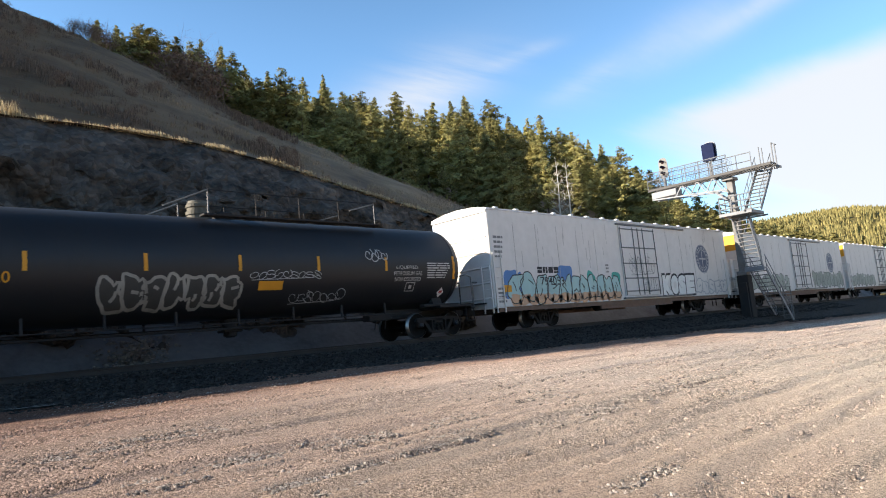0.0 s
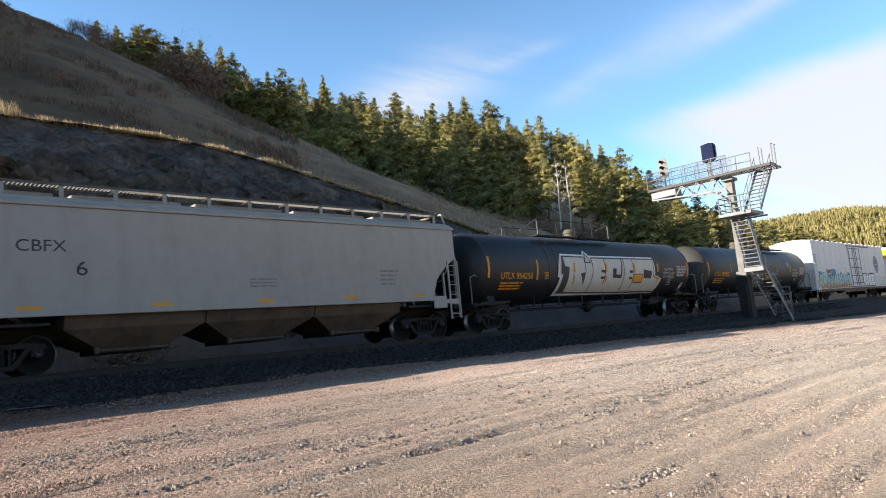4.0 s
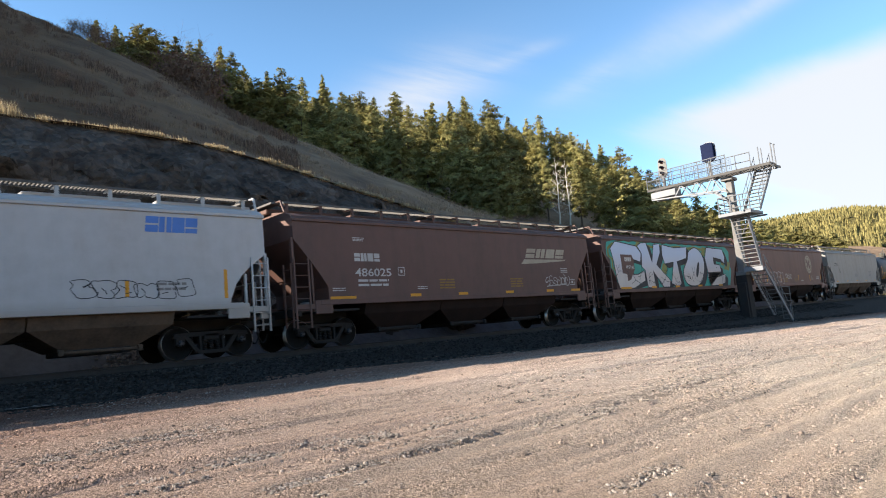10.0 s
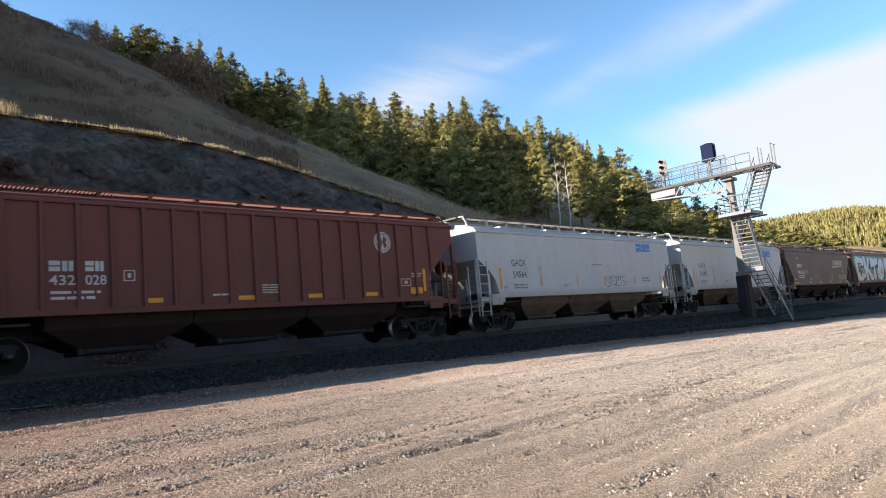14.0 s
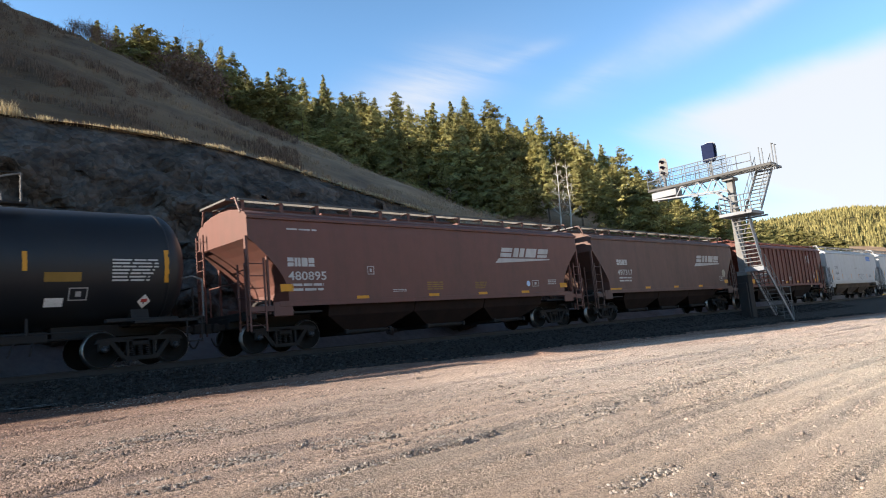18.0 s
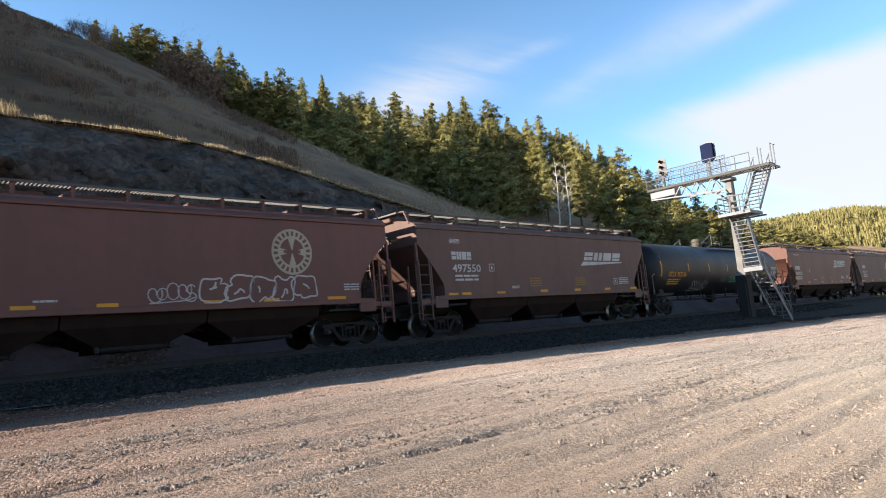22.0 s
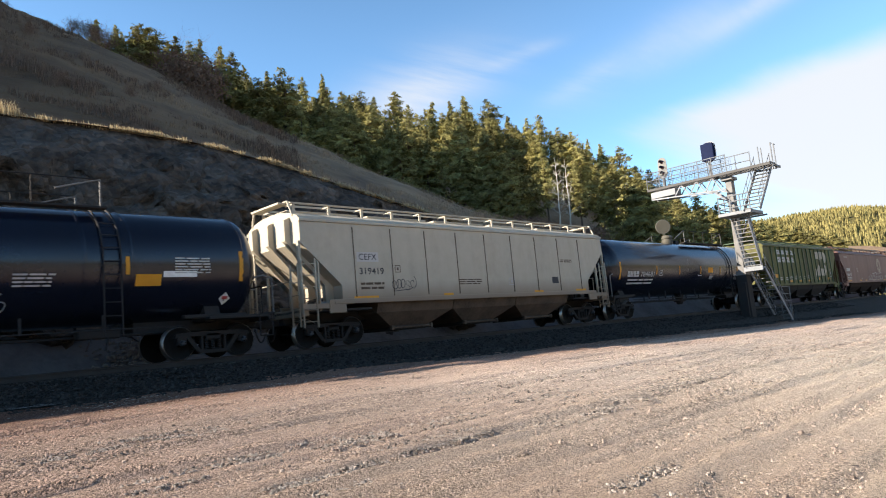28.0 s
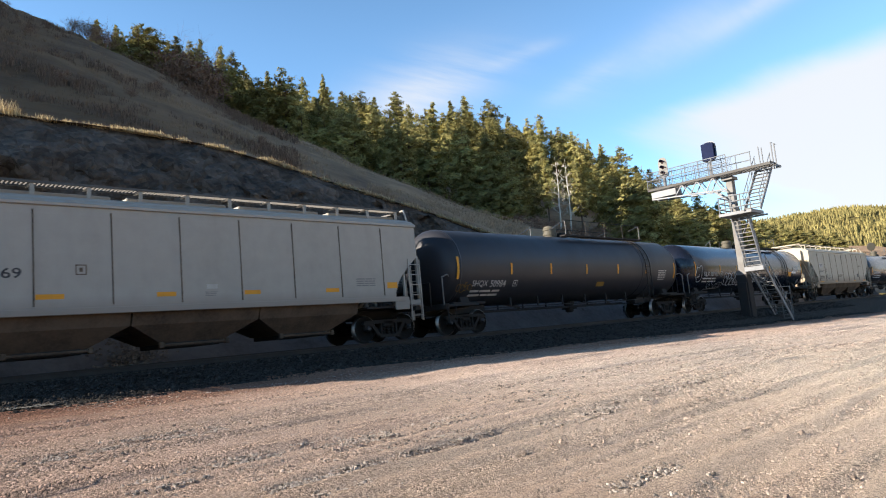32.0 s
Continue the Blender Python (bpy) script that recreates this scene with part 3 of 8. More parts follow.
gx, gy = spread(1.0, 46.0, 0.16, 3200), spread(1.6, 15.4, 0.09, 3200)
gv = []
for y in gy:
    for x in gx:
        z = yard(x, y)
        if -6 < x < 80 and -5 < y < 15.6:
            lane = y + 0.16 * math.sin(x * 0.11) + 0.05 * fbm(x * 0.25, y * 0.3, 3, 3)
            wear = 0.5 + 0.5 * fbm(x * 0.12, y * 0.5, 9, 2)
            z += 0.050 * wear * math.sin(lane * 11.0) * math.sin(lane * 2.3 + 1) + 0.030 * fbm(x * 0.35, y * 1.1, 1, 3) + 0.042 * fbm(x * 0.16, y * 6.0, 5, 4) + 0.018 * fbm(x * 4.5, y * 7.5, 6, 3) + 0.030 * max(0.0, 0.30 + fbm(x * 0.18, y * 0.45, 77, 2)) * math.sin(lane * 19.0 + 0.6 * math.sin(x * 0.4))
        gv.append((x, y, z))
nx = len(gx)
gf = [(j * nx + i, j * nx + i + 1, (j + 1) * nx + i + 1, (j + 1) * nx + i) for j in range(len(gy) - 1) for i in range(nx - 1)]
me = bpy.data.meshes.new("ground")
me.from_pydata(gv, [], gf)
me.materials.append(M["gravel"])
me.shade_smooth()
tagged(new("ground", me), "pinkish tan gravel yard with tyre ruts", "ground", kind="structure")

STONE = [(math.cos(a) * math.cos(b), math.sin(a) * math.cos(b), math.sin(b)) for b in (-0.5, 0.6) for a in (0, 1.3, 2.5, 3.8, 5.0)] + [(0, 0, 0.95)]
STONE_F = [(i, (i + 1) % 5, 5 + (i + 1) % 5, 5 + i) for i in range(5)] + [(5 + i, 5 + (i + 1) % 5, 10) for i in range(5)]


def stones(name, spots, mat, label, category):
    n = len(spots)
    base = np.array(STONE)
    k = len(base)
    out = np.empty((n, k, 3))
    for i, (x, y, z, s) in enumerate(spots):
        a = rng.uniform(0, 6.28)
        sc = s * rng.uniform(0.6, 1.3, 3) * (1, 1, 0.75)
        p = base * sc * rng.uniform(0.8, 1.2, (k, 1))
        c, d = math.cos(a), math.sin(a)
        out[i] = np.stack([p[:, 0] * c - p[:, 1] * d + x, p[:, 0] * d + p[:, 1] * c + y, p[:, 2] + z], -1)
    fs = [tuple(i * k + j for j in f) for i in range(n) for f in STONE_F]
    me = bpy.data.meshes.new(name)
    me.from_pydata(out.reshape(-1, 3).tolist(), [], fs)
    me.materials.append(mat)
    return tagged(new(name, me), label, category, kind="stuff")


spots = []
for i in range(58000):
    r = 4.0 * (10.0) ** rng.uniform(0, 1)
    az = radians(rng.uniform(8, 84))
    x, y = r * math.cos(az), r * math.sin(az)
    if y > 14.3 or fbm(x * 0.3, y * 0.9, 4, 2) + rng.uniform(-0.6, 0.6) < -0.1:
        continue
    spots.append((x, y, yard(x, y) + 0.004, min(0.030, 0.004 + 0.0008 * r * rng.uniform(0.3, 1.4) + (0.014 if rng.uniform() < 0.03 else 0))))
stones("pebbles", spots, M["pebble"], "loose pebbles scattered over the gravel yard", "gravel")

# grey loose stones thrown up in broken rows along the wheel ruts
spots = []
for x0, x1, y, half, n in ((2.6, 4.4, 9.1, 0.22, 500), (2.0, 3.0, 8.9, 0.2, 260), (2.9, 4.9, 6.85, 0.16, 520), (4.6, 7.0, 6.6, 0.16, 420), (3.0, 4.4, 5.4, 0.28, 800), (4.5, 6.4, 5.78, 0.16, 560),
                           (6.6, 9.4, 5.34, 0.13, 420), (8.0, 9.8, 6.9, 0.42, 420), (10.0, 13.0, 5.65, 0.25, 380), (2.2, 3.0, 6.65, 0.16, 240), (4.7, 5.8, 3.0, 0.2, 260), (6.0, 18.0, 8.1, 0.3, 420), (12.0, 24.0, 6.6, 0.4, 380), (5.0, 9.0, 10.4, 0.2, 200), (9.5, 12.5, 4.4, 0.2, 200)):
    for _ in range(int(2.0 * n)):
        x, v = x0 + (x1 - x0) * rng.beta(1.4, 1.4), y + half * rng.normal(0, 0.9)
        if fbm(x * 1.3, v * 3.0, 14, 2) < -0.15:
            continue
        spots.append((x, v, yard(x, v) + 0.012, 0.004 + 0.015 * rng.uniform() ** 2.2 + 0.0006 * x))
stones("loose_stones", spots, M["loose_stone"], "grey loose stones in rows along the wheel ruts", "gravel")

# ---- track bed, ties and rails ----
TRACK_Y = 19.03
sh = Shape()
xs = [-40 + 0.5 * i for i in range(160)] + [40 + 4 * i for i in range(116)]
prof = [(13.85, -0.28), (14.15, -0.10), (14.5, 0.0), (14.9, 0.10), (15.9, 0.30), (16.8, 0.54), (17.35, 0.66), (17.9, 0.68), (20.2, 0.68), (20.9, 0.55), (21.4, 0.45), (21.7, 0.40)]
rows = []
for x in xs:
    rows.append([(x, y + (0.15 if k > 3 else 0.05) * fbm(x * 0.5, y, 2, 3), (yard(x, 14.4) + 0.02 if k < 4 else -0.885) + h * (1.0 if k >= 4 else 0.5) + 0.05 * fbm(x * 2.2, y * 2.2, 7, 3)) for k, (y, h) in enumerate(prof)])
np_ = len(prof)
sh.add([p for r in rows for p in r], [(i * np_ + k, (i + 1) * np_ + k, (i + 1) * np_ + k + 1, i * np_ + k + 1) for i in range(len(xs) - 1) for k in range(np_ - 1)])
part("track_bed", sh, M["ballast"], smooth=True)
tagged(bpy.data.objects["track_bed"], "dark crushed-stone ballast shoulder along the track", "ballast", kind="structure")
sh = Shape()
bank_xs = [-40 + 1.0 * i for i in range(140)]
bank_prof = [(21.5, 0.41), (21.9, 0.60), (22.4, 1.0), (22.9, 1.45), (23.4, 2.05), (24.2, 2.5)]
for x in bank_xs:
    for y, h in bank_prof:
        sh.v.append((x, y + 0.15 * fbm(x * 0.4, y, 3, 3), -0.885 + h + 0.08 * fbm(x * 0.7, y * 1.4, 8, 3)))
n = len(bank_prof)
sh.f = [(i * n + k, (i + 1) * n + k, (i + 1) * n + k + 1, i * n + k + 1) for i in range(len(bank_xs) - 1) for k in range(n - 1)]
sh.mi = [0] * len(sh.f)
part("ditch_bank", sh, M["ditch"], smooth=True)
tagged(bpy.data.objects["ditch_bank"], "grey soil bank of the ditch beyond the track", "bank", kind="structure")
spots = []
for i in range(420):
    x, y = 8.0 + 0.55 * rng.normal(), rng.uniform(22.0, 23.2)
    spots.append((x + 0.5 * (y - 22.4), y, -0.885 + float(np.interp(y, [q[0] for q in bank_prof], [q[1] for q in bank_prof])), rng.uniform(0.03, 0.09)))
stones("pale_scree", spots, M["scree"], "pale broken stones slid down the ditch bank", "stones")
spots = []
for i in range(12000):
    x = 1 + 60 * rng.uniform(0, 1) ** 1.6
    y = rng.uniform(14.0, 18.1)
    h = float(np.interp(y, [p[0] for p in prof], [p[1] for p in prof]))
    base = -0.885 + h if y > 15.4 else yard(x, 14.4) + 0.02 + h * 0.6
    spots.append((x, y, base + 0.02, rng.uniform(0.022, 0.05)))
stones("ballast_stones", spots, M["ballast_stone"], "crushed dark ballast stones beside the rail", "ballast")

track = thing("railway_track", "worn steel rails on dark wooden ties", "track", kind="structure")
for side in (-1, 1):
    y = TRACK_Y + side * 0.755
    rp = [(-0.076, -0.185), (0.076, -0.185), (0.076, -0.170), (0.012, -0.150), (0.012, -0.045), (0.037, -0.035), (0.037, -0.006), (0.028, 0.0), (-0.028, 0.0), (-0.037, -0.006), (-0.037, -0.035), (-0.012, -0.045), (-0.012, -0.150), (-0.076, -0.170)]
    part("rail", Shape().prism([(y + a, b) for a, b in rp], -60, 420, "x"), M["steel_rail"], track)
tie = Shape().box(-0.115, 0.115, -1.3, 1.3, -0.1, 0.1, 0.015).mesh("tie", [M["tie"]])
for i in range(150):
    part("tie", tie, None, track, at=pose(-4 + 0.52 * i, TRACK_Y, -0.285, rz=rng.uniform(-0.8, 0.8)))

pale = Shape()
for i in range(18):
    c = (2.9 + rng.uniform(0, 0.75), 14.45 + rng.uniform(-0.12, 0.12))
    n = 7
    rr = rng.uniform(0.03, 0.11)
    z = yard(*c) + 0.06
    pale.add([(c[0] + 1.8 * rr * math.cos(6.283 * k / n) * rng.uniform(0.7, 1.2), c[1] + rr * math.sin(6.283 * k / n) * rng.uniform(0.7, 1.2), z + 0.004 * (i % 3)) for k in range(n)], [tuple(range(n))])
part("pale_patch", pale, material("pale_silt", (0.22, 0.215, 0.205), 0.9, scale=6, fine=40, bump=0.3))
tagged(bpy.data.objects["pale_patch"], "pale dried silt on the dark track edge", "dirt", kind="stuff")

# ---- rock cutting ----
sh = Shape()
xs = [-40] + [-8 + 0.30 * i for i in range(330)] + [92 + 3 * i for i in range(7)]
K = 40
for x in xs:
    zr = rim(x)
    for k in range(K + 1):
        t = k / K
        y = 23.2 + 5.6 * t ** 1.15
        z = -0.75 + (zr + 0.75) * t
        d = 1.0 if t < 0.97 else 0.35
        ledge = noise.cell(Vector((x * 0.30 + 0.45 * z, z * 0.50 - 0.12 * x, 3.0)))
        block = noise.cell(Vector((x * 0.85 + 0.3 * z, z * 1.25 - 0.25 * x, 8.0)))
        crag = 1 - 2 * abs(fbm(x * 0.22, z * 0.42, 11, 5))
        fine_ = 1 - 2 * abs(fbm(x * 0.9 + 0.4 * z, z * 1.1, 17, 4))
        y += d * (0.85 * ledge + 0.40 * block - 0.7 - 0.8 * crag - 0.40 * fine_ + 0.5) * (0.35 + 0.65 * math.sin(math.pi * min(1, t * 1.1)))
        z += d * (0.30 * fbm(x * 0.9, t * 6, 23, 4) + 0.2 * block - 0.1) * (1 if 0.03 < t < 0.96 else 0.3)
        sh.v.append((x, y, z))
n = K + 1
sh.f = [(i * n + k, (i + 1) * n + k, (i + 1) * n + k + 1, i * n + k + 1) for i in range(len(xs) - 1) for k in range(K)]
sh.mi = [0] * len(sh.f)
part("rock_cutting", sh, M["rock"], smooth=True)
tagged(bpy.data.objects["rock_cutting"], "dark jagged rock face of the railway cutting", "rock face", kind="structure")

# ---- hillside and forest floor ----
hx = [-140 + 4.0 * i for i in range(30)] + [-20 + 1.5 * i for i in range(90)] + [115 + 9 * i for i in range(24)]
hy = [28.4 + 0.8 * i for i in range(20)] + [44.4 + 1.6 * i for i in range(40)] + [108.4 + 8 * i for i in range(20)]
sh = Shape()
for y in hy:
    for x in hx:
        yy = max(y, 29.01)
        z = land(x, yy)
        far = smooth((y - 29) / 6)
        z += far * (0.45 * fbm(x * 0.11, y * 0.11, 31, 4) + 0.16 * fbm(x * 0.6, y * 0.6, 37, 3)) + 0.07 * fbm(x * 0.8, y, 41, 3)
        if y < 29.1:
            z -= 0.06
        sh.v.append((x, y, z))
n = len(hx)
sh.f = [(j * n + i, j * n + i + 1, (j + 1) * n + i + 1, (j + 1) * n + i) for j in range(len(hy) - 1) for i in range(n - 1)]
sh.mi = [0] * len(sh.f)
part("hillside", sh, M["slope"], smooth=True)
tagged(bpy.data.objects["hillside"], "steep brown hillside of dry autumn grass", "hill", kind="structure")


def blades(name, spots, mat, label, category):
    """Tufts of thin bent blades."""
    sh = Shape()
    for x, y, z, h, n in spots:
        for _ in range(n):
            a, l = rng.uniform(0, 6.28), h * rng.uniform(0.5, 1.1)
            w = 0.010 + 0.009 * rng.uniform()
            bx, by = x + rng.normal(0, 0.12), y + rng.normal(0, 0.12)
            c, s = math.cos(a), math.sin(a)
            lean = rng.uniform(0.1, 0.45) * l
            sh.add([(bx - s * w, by + c * w, z - 0.05), (bx + s * w, by - c * w, z - 0.05), (bx + c * lean * 0.4 + s * w * 0.7, by + s * lean * 0.4 - c * w * 0.7, z + l * 0.6),
                    (bx + c * lean * 0.4 - s * w * 0.7, by + s * lean * 0.4 + c * w * 0.7, z + l * 0.6), (bx + c * lean, by + s * lean, z + l)], [(0, 1, 2, 3), (3, 2, 4)])
    part(name, sh, mat)
    tagged(bpy.data.objects[name], label, category, kind="stuff")


spots = []
for i in range(1000):
    x = rng.uniform(3, 36)
    y = 28.45 + abs(rng.normal(0, 0.22))
    tall = 0.16 + 0.22 * max(0, fbm(x * 0.8, 0, 51, 3))
    if fbm(x * 1.1, 9, 57, 3) < -0.12:
        continue
    if x < 9.5:
        tall += 0.30 * abs(fbm(x * 0.9, 3, 53, 2)) + (0.55 * rng.uniform() if x < 6.2 else 0)
        y += abs(rng.normal(0, 0.4))
    spots.append((x, y, rim(x) - 0.05 + 0.5 * max(0, y - 29.0), max(0.10, tall), 17))
blades("rim_grass", spots, M["dry_grass"], "sunlit straw-coloured grass along the brow of the cutting", "grass")
spots = []
for i in range(9000):
    az, u = radians(rng.uniform(38, 80)), rng.uniform(0.02, 1.0)
    rc = float(np.interp(math.degrees(az), CREST_AZ, CREST_R))
    r = 29.2 / math.sin(az) * (1 - u) + (rc + 1) * u
    x, y = r * math.cos(az), r * math.sin(az)
    if fbm(x * 0.16, y * 0.16, 71, 3) + 0.25 * rng.normal() < 0.0:
        continue
    spots.append((x, y, land(x, y) + 0.05, rng.uniform(0.08, 0.22), 6))
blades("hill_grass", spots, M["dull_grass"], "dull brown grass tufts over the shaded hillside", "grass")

spots = []
for i in range(5200):
    az, u = radians(rng.uniform(40, 80)), rng.uniform(0.04, 1.0)
    r = 29.2 / math.sin(az) * (1 - u) + float(np.interp(math.degrees(az), CREST_AZ, CREST_R)) * u
    x, y = r * math.cos(az), r * math.sin(az)
    thick = fbm(x * 0.12, y * 0.12, 83, 4) + (0.25 if u > 0.75 and az > radians(64) else 0)
    if az < radians(57) or thick < 0.08:
        continue
    spots.append((x, y, land(x, y) + 0.05, rng.uniform(0.15, 0.35) + 0.5 * min(0.6, thick), 13))
blades("hill_brush", spots, M["brush"], "dark dead brush in patches on the hillside", "brush")


# ---- plants ----
def branchy(sh, p, d, l, r, depth, m=0, bend=0.35):
    """Bare limbs that fork."""
    p = Vector(p)
    for k in range(3):
        q = p + d * l / 3
        sh.tube(p, q, r * (1 - k * 0.22), 5 if depth > 1 else 4, r * (1 - (k + 1) * 0.22), m, cap=False)
        if depth > 0 and k > 0:
            for _ in range(2):
                nd = (d + Vector(rng.normal(0, 1, 3)) * 0.75).normalized()
                branchy(sh, q, nd, l * rng.uniform(0.45, 0.65), r * 0.45, depth - 1, m, bend)
        p = q
        d = (d + Vector(rng.normal(0, 1, 3)) * bend * 0.3).normalized()


def shrub_mesh(seed, tall):
    global rng
    rng = np.random.default_rng(seed)
    sh = Shape()
    for _ in range(15):
        d = Vector((rng.normal(0, 0.55), rng.normal(0, 0.55), 1)).normalized()
        branchy(sh, (rng.normal(0, 0.15) * tall, rng.normal(0, 0.15) * tall, 0), d, tall * rng.uniform(0.6, 1.0), 0.035, 2)
    for _ in range(700):  # a haze of fine twig ends and dead leaves
        p = Vector((rng.normal(0, 0.30) * tall, rng.normal(0, 0.30) * tall, tall * rng.uniform(0.25, 1.0)))
        if (p.x ** 2 + p.y ** 2) ** 0.5 > tall * 0.62:
            continue
        a, b = Vector(rng.normal(0, 1, 3)).normalized() * tall * 0.05, Vector(rng.normal(0, 1, 3)).normalized() * tall * 0.03
        sh.add([p - a, p + b, p + a, p - b], [(0, 1, 2, 3)])
    return sh.mesh("shrub", [M["twig"]])


shrubs = [shrub_mesh(3, 2.2), shrub_mesh(5, 4.6)]
rng = np.random.default_rng(11)
SHRUBS = [(74.0, 0.985, 0, 0.6), (73.2, 0.985, 0, 0.7), (72.5, 0.985, 0, 0.8), (71.7, 0.97, 0, 0.8), (66.6, 1.03, 1, 0.9), (65.7, 1.05, 1, 1.1), (64.9, 1.05, 1, 1.05), (64.0, 1.03, 1, 0.8),
          (75.0, 0.55, 0, 0.35), (70.0, 0.62, 0, 0.35), (77.0, 0.8, 0, 0.4), (68, 0.8, 0, 0.35), (60, 0.7, 0, 0.3),
          (38.5, 1.04, 0, 0.5), (37.2, 1.03, 0, 0.6), (36.0, 1.05, 0, 0.7), (34.6, 1.03, 0, 0.6), (33.3, 1.05, 0, 0.8), (32, 1.0, 0, 0.8)]
for az, u, k, s in SHRUBS:
    r = float(np.interp(az, CREST_AZ, CREST_R)) * u
    x, y = r * math.cos(radians(az)), max(29.3, r * math.sin(radians(az)))
    ob = new("shrub", shrubs[k])
    ob.matrix_basis = pose(x, y, land(x, max(29.1, y)) - 0.1, rz=rng.uniform(0, 360)) @ Matrix.Scale(s, 4)
    tagged(ob, "leafless reddish-brown shrub on the hillside", "shrub", "hillside shrubs")


def conifer(seed, pine):
    """A ten-metre tree: tapered trunk, and a crown of layered boughs made of small needle sprays."""
    r = np.random.default_rng(seed)
    trunk, crown = Shape(), Shape()
    H = 10.0
    x0 = [r.normal(0, 0.05) for _ in range(6)]
    pts = [Vector((x0[k] * k * 0.3, x0[5 - k] * k * 0.3, H * k / 5)) for k in range(6)]
    for k in range(5):
        trunk.tube(pts[k], pts[k + 1], 0.15 * (1 - k / 5.3), 7, 0.15 * (1 - (k + 1) / 5.3), cap=False)
    z = H * (r.uniform(0.10, 0.30) if pine else 0.05)
    base = z / H
    while z < H * 0.992:
        t = z / H
        f = min(4.99, t * 5)
        c0 = pts[int(f)].lerp(pts[int(f) + 1], f - int(f))
        if pine:
            reach = 2.55 * (1 - t) ** 0.66 * min(1, (t - base) * 2.5 + 0.45) + 0.05
        else:
            reach = 2.35 * (1 - t) ** 0.92 + 0.03
        whorl = 1.0 + 0.34 * math.sin(z * (5.2 if pine else 7.0) + seed)
        for b in range(6 if t < 0.9 else 4):
            if r.uniform() < (0.22 if pine else 0.10):
                continue
            c = c0 + Vector((0, 0, r.uniform(-0.03, 0.03) * H * (1 - t)))
            a = r.uniform(0, 6.283)
            l = reach * whorl * r.uniform(0.55, 1.15) * (1 + 0.50 * noise.noise(Vector((math.cos(a) * 0.9, math.sin(a) * 0.9, t * 4 + seed * 3.1))))
            rise = (0.16 if pine else -0.18) + r.normal(0, 0.10) + 0.9 * max(0, t - 0.70)
            d = Vector((math.cos(a), math.sin(a), rise))
            if l > 0.8:
                trunk.tube(c, c + d * l * 0.8, 0.03, 3, 0.01, cap=False)
            m = max(2, int(l * 6.0))
            side = Vector((-math.sin(a), math.cos(a), 0))
            for k in range(m):
                u = (k + 1) / m
                if u < 0.30 and l > 0.7:
                    continue
                p = c + d * l * u + Vector((0, 0, -0.16 * l * u * u))
                w = (0.17 + 0.13 * r.uniform()) * (0.55 + 0.45 * min(1, (1 - t) * 4))
                fan = 0.40 * l * (1.1 - u) + 0.06
                out_ = Vector((math.cos(a), math.sin(a), 0.75))
                for q in range(5):
                    o = p + side * r.uniform(-1, 1) * fan + Vector(r.normal(0, 0.05, 3)) * (1 + l)
                    nrm = (out_ + Vector(r.normal(0, 0.45, 3))).normalized()
                    e = d * 0.7 + side * r.normal(0, 0.8) + Vector((0, 0, r.normal(0.25 if pine else -0.15, 0.4)))
                    e = (e - nrm * e.dot(nrm)).normalized() * w
                    g = nrm.cross(e).normalized() * w * 0.34
                    crown.add([o - e * 0.6 + g, o - e * 0.6 - g, o + e], [(0, 1, 2)])
        z += H * (0.023 if pine else 0.021) * r.uniform(0.75, 1.3)
    return trunk.mesh("trunk", [M["bark"]], True), crown.mesh("crown", [M["needle"]])


KINDS = [conifer(100 + k, k % 2 == 0) for k in range(8)]


def tree_at(x, y, z, h, kind, wide=1.0):
    t = thing("tree", ("tall lodgepole pine with a ragged crown" if kind % 2 == 0 else "dark green spire-shaped fir") + " on the forested slope", "tree", None, "forest on the hill")
    t.matrix_basis = pose(x, y, z, rz=rng.uniform(0, 360)) @ Matrix.Diagonal((h / 10 * wide, h / 10 * wide, h / 10, 1))
    part("trunk", KINDS[kind][0], None, t)
    part("crown", KINDS[kind][1], None, t)
    return t


def skyline(az):
    return float(np.interp(az, SKY_AZ, SKY_T))


def pick():
    """Two pines for every fir."""
    return 2 * int(rng.integers(0, 4)) + (1 if rng.uniform() < 0.34 else 0)


YOUNG = ((24.32, 0.141, 84, 2, 1.3), (22.2, 0.1225, 86, 6, 1.2), (37.4, 0.242, 91, 3, 1.0), (35.9, 0.252, 92, 0, 0.9), (33.2, 0.235, 93, 4, 1.0),
         (29.3, 0.206, 95, 2, 1.0), (31.0, 0.222, 96, 5, 1.1), (41.7, 0.293, 90, 0, 1.0), (44.0, 0.312, 91, 6, 1.0), (47.3, 0.339, 90, 2, 1.0), (50.5, 0.360, 92, 4, 1.0))
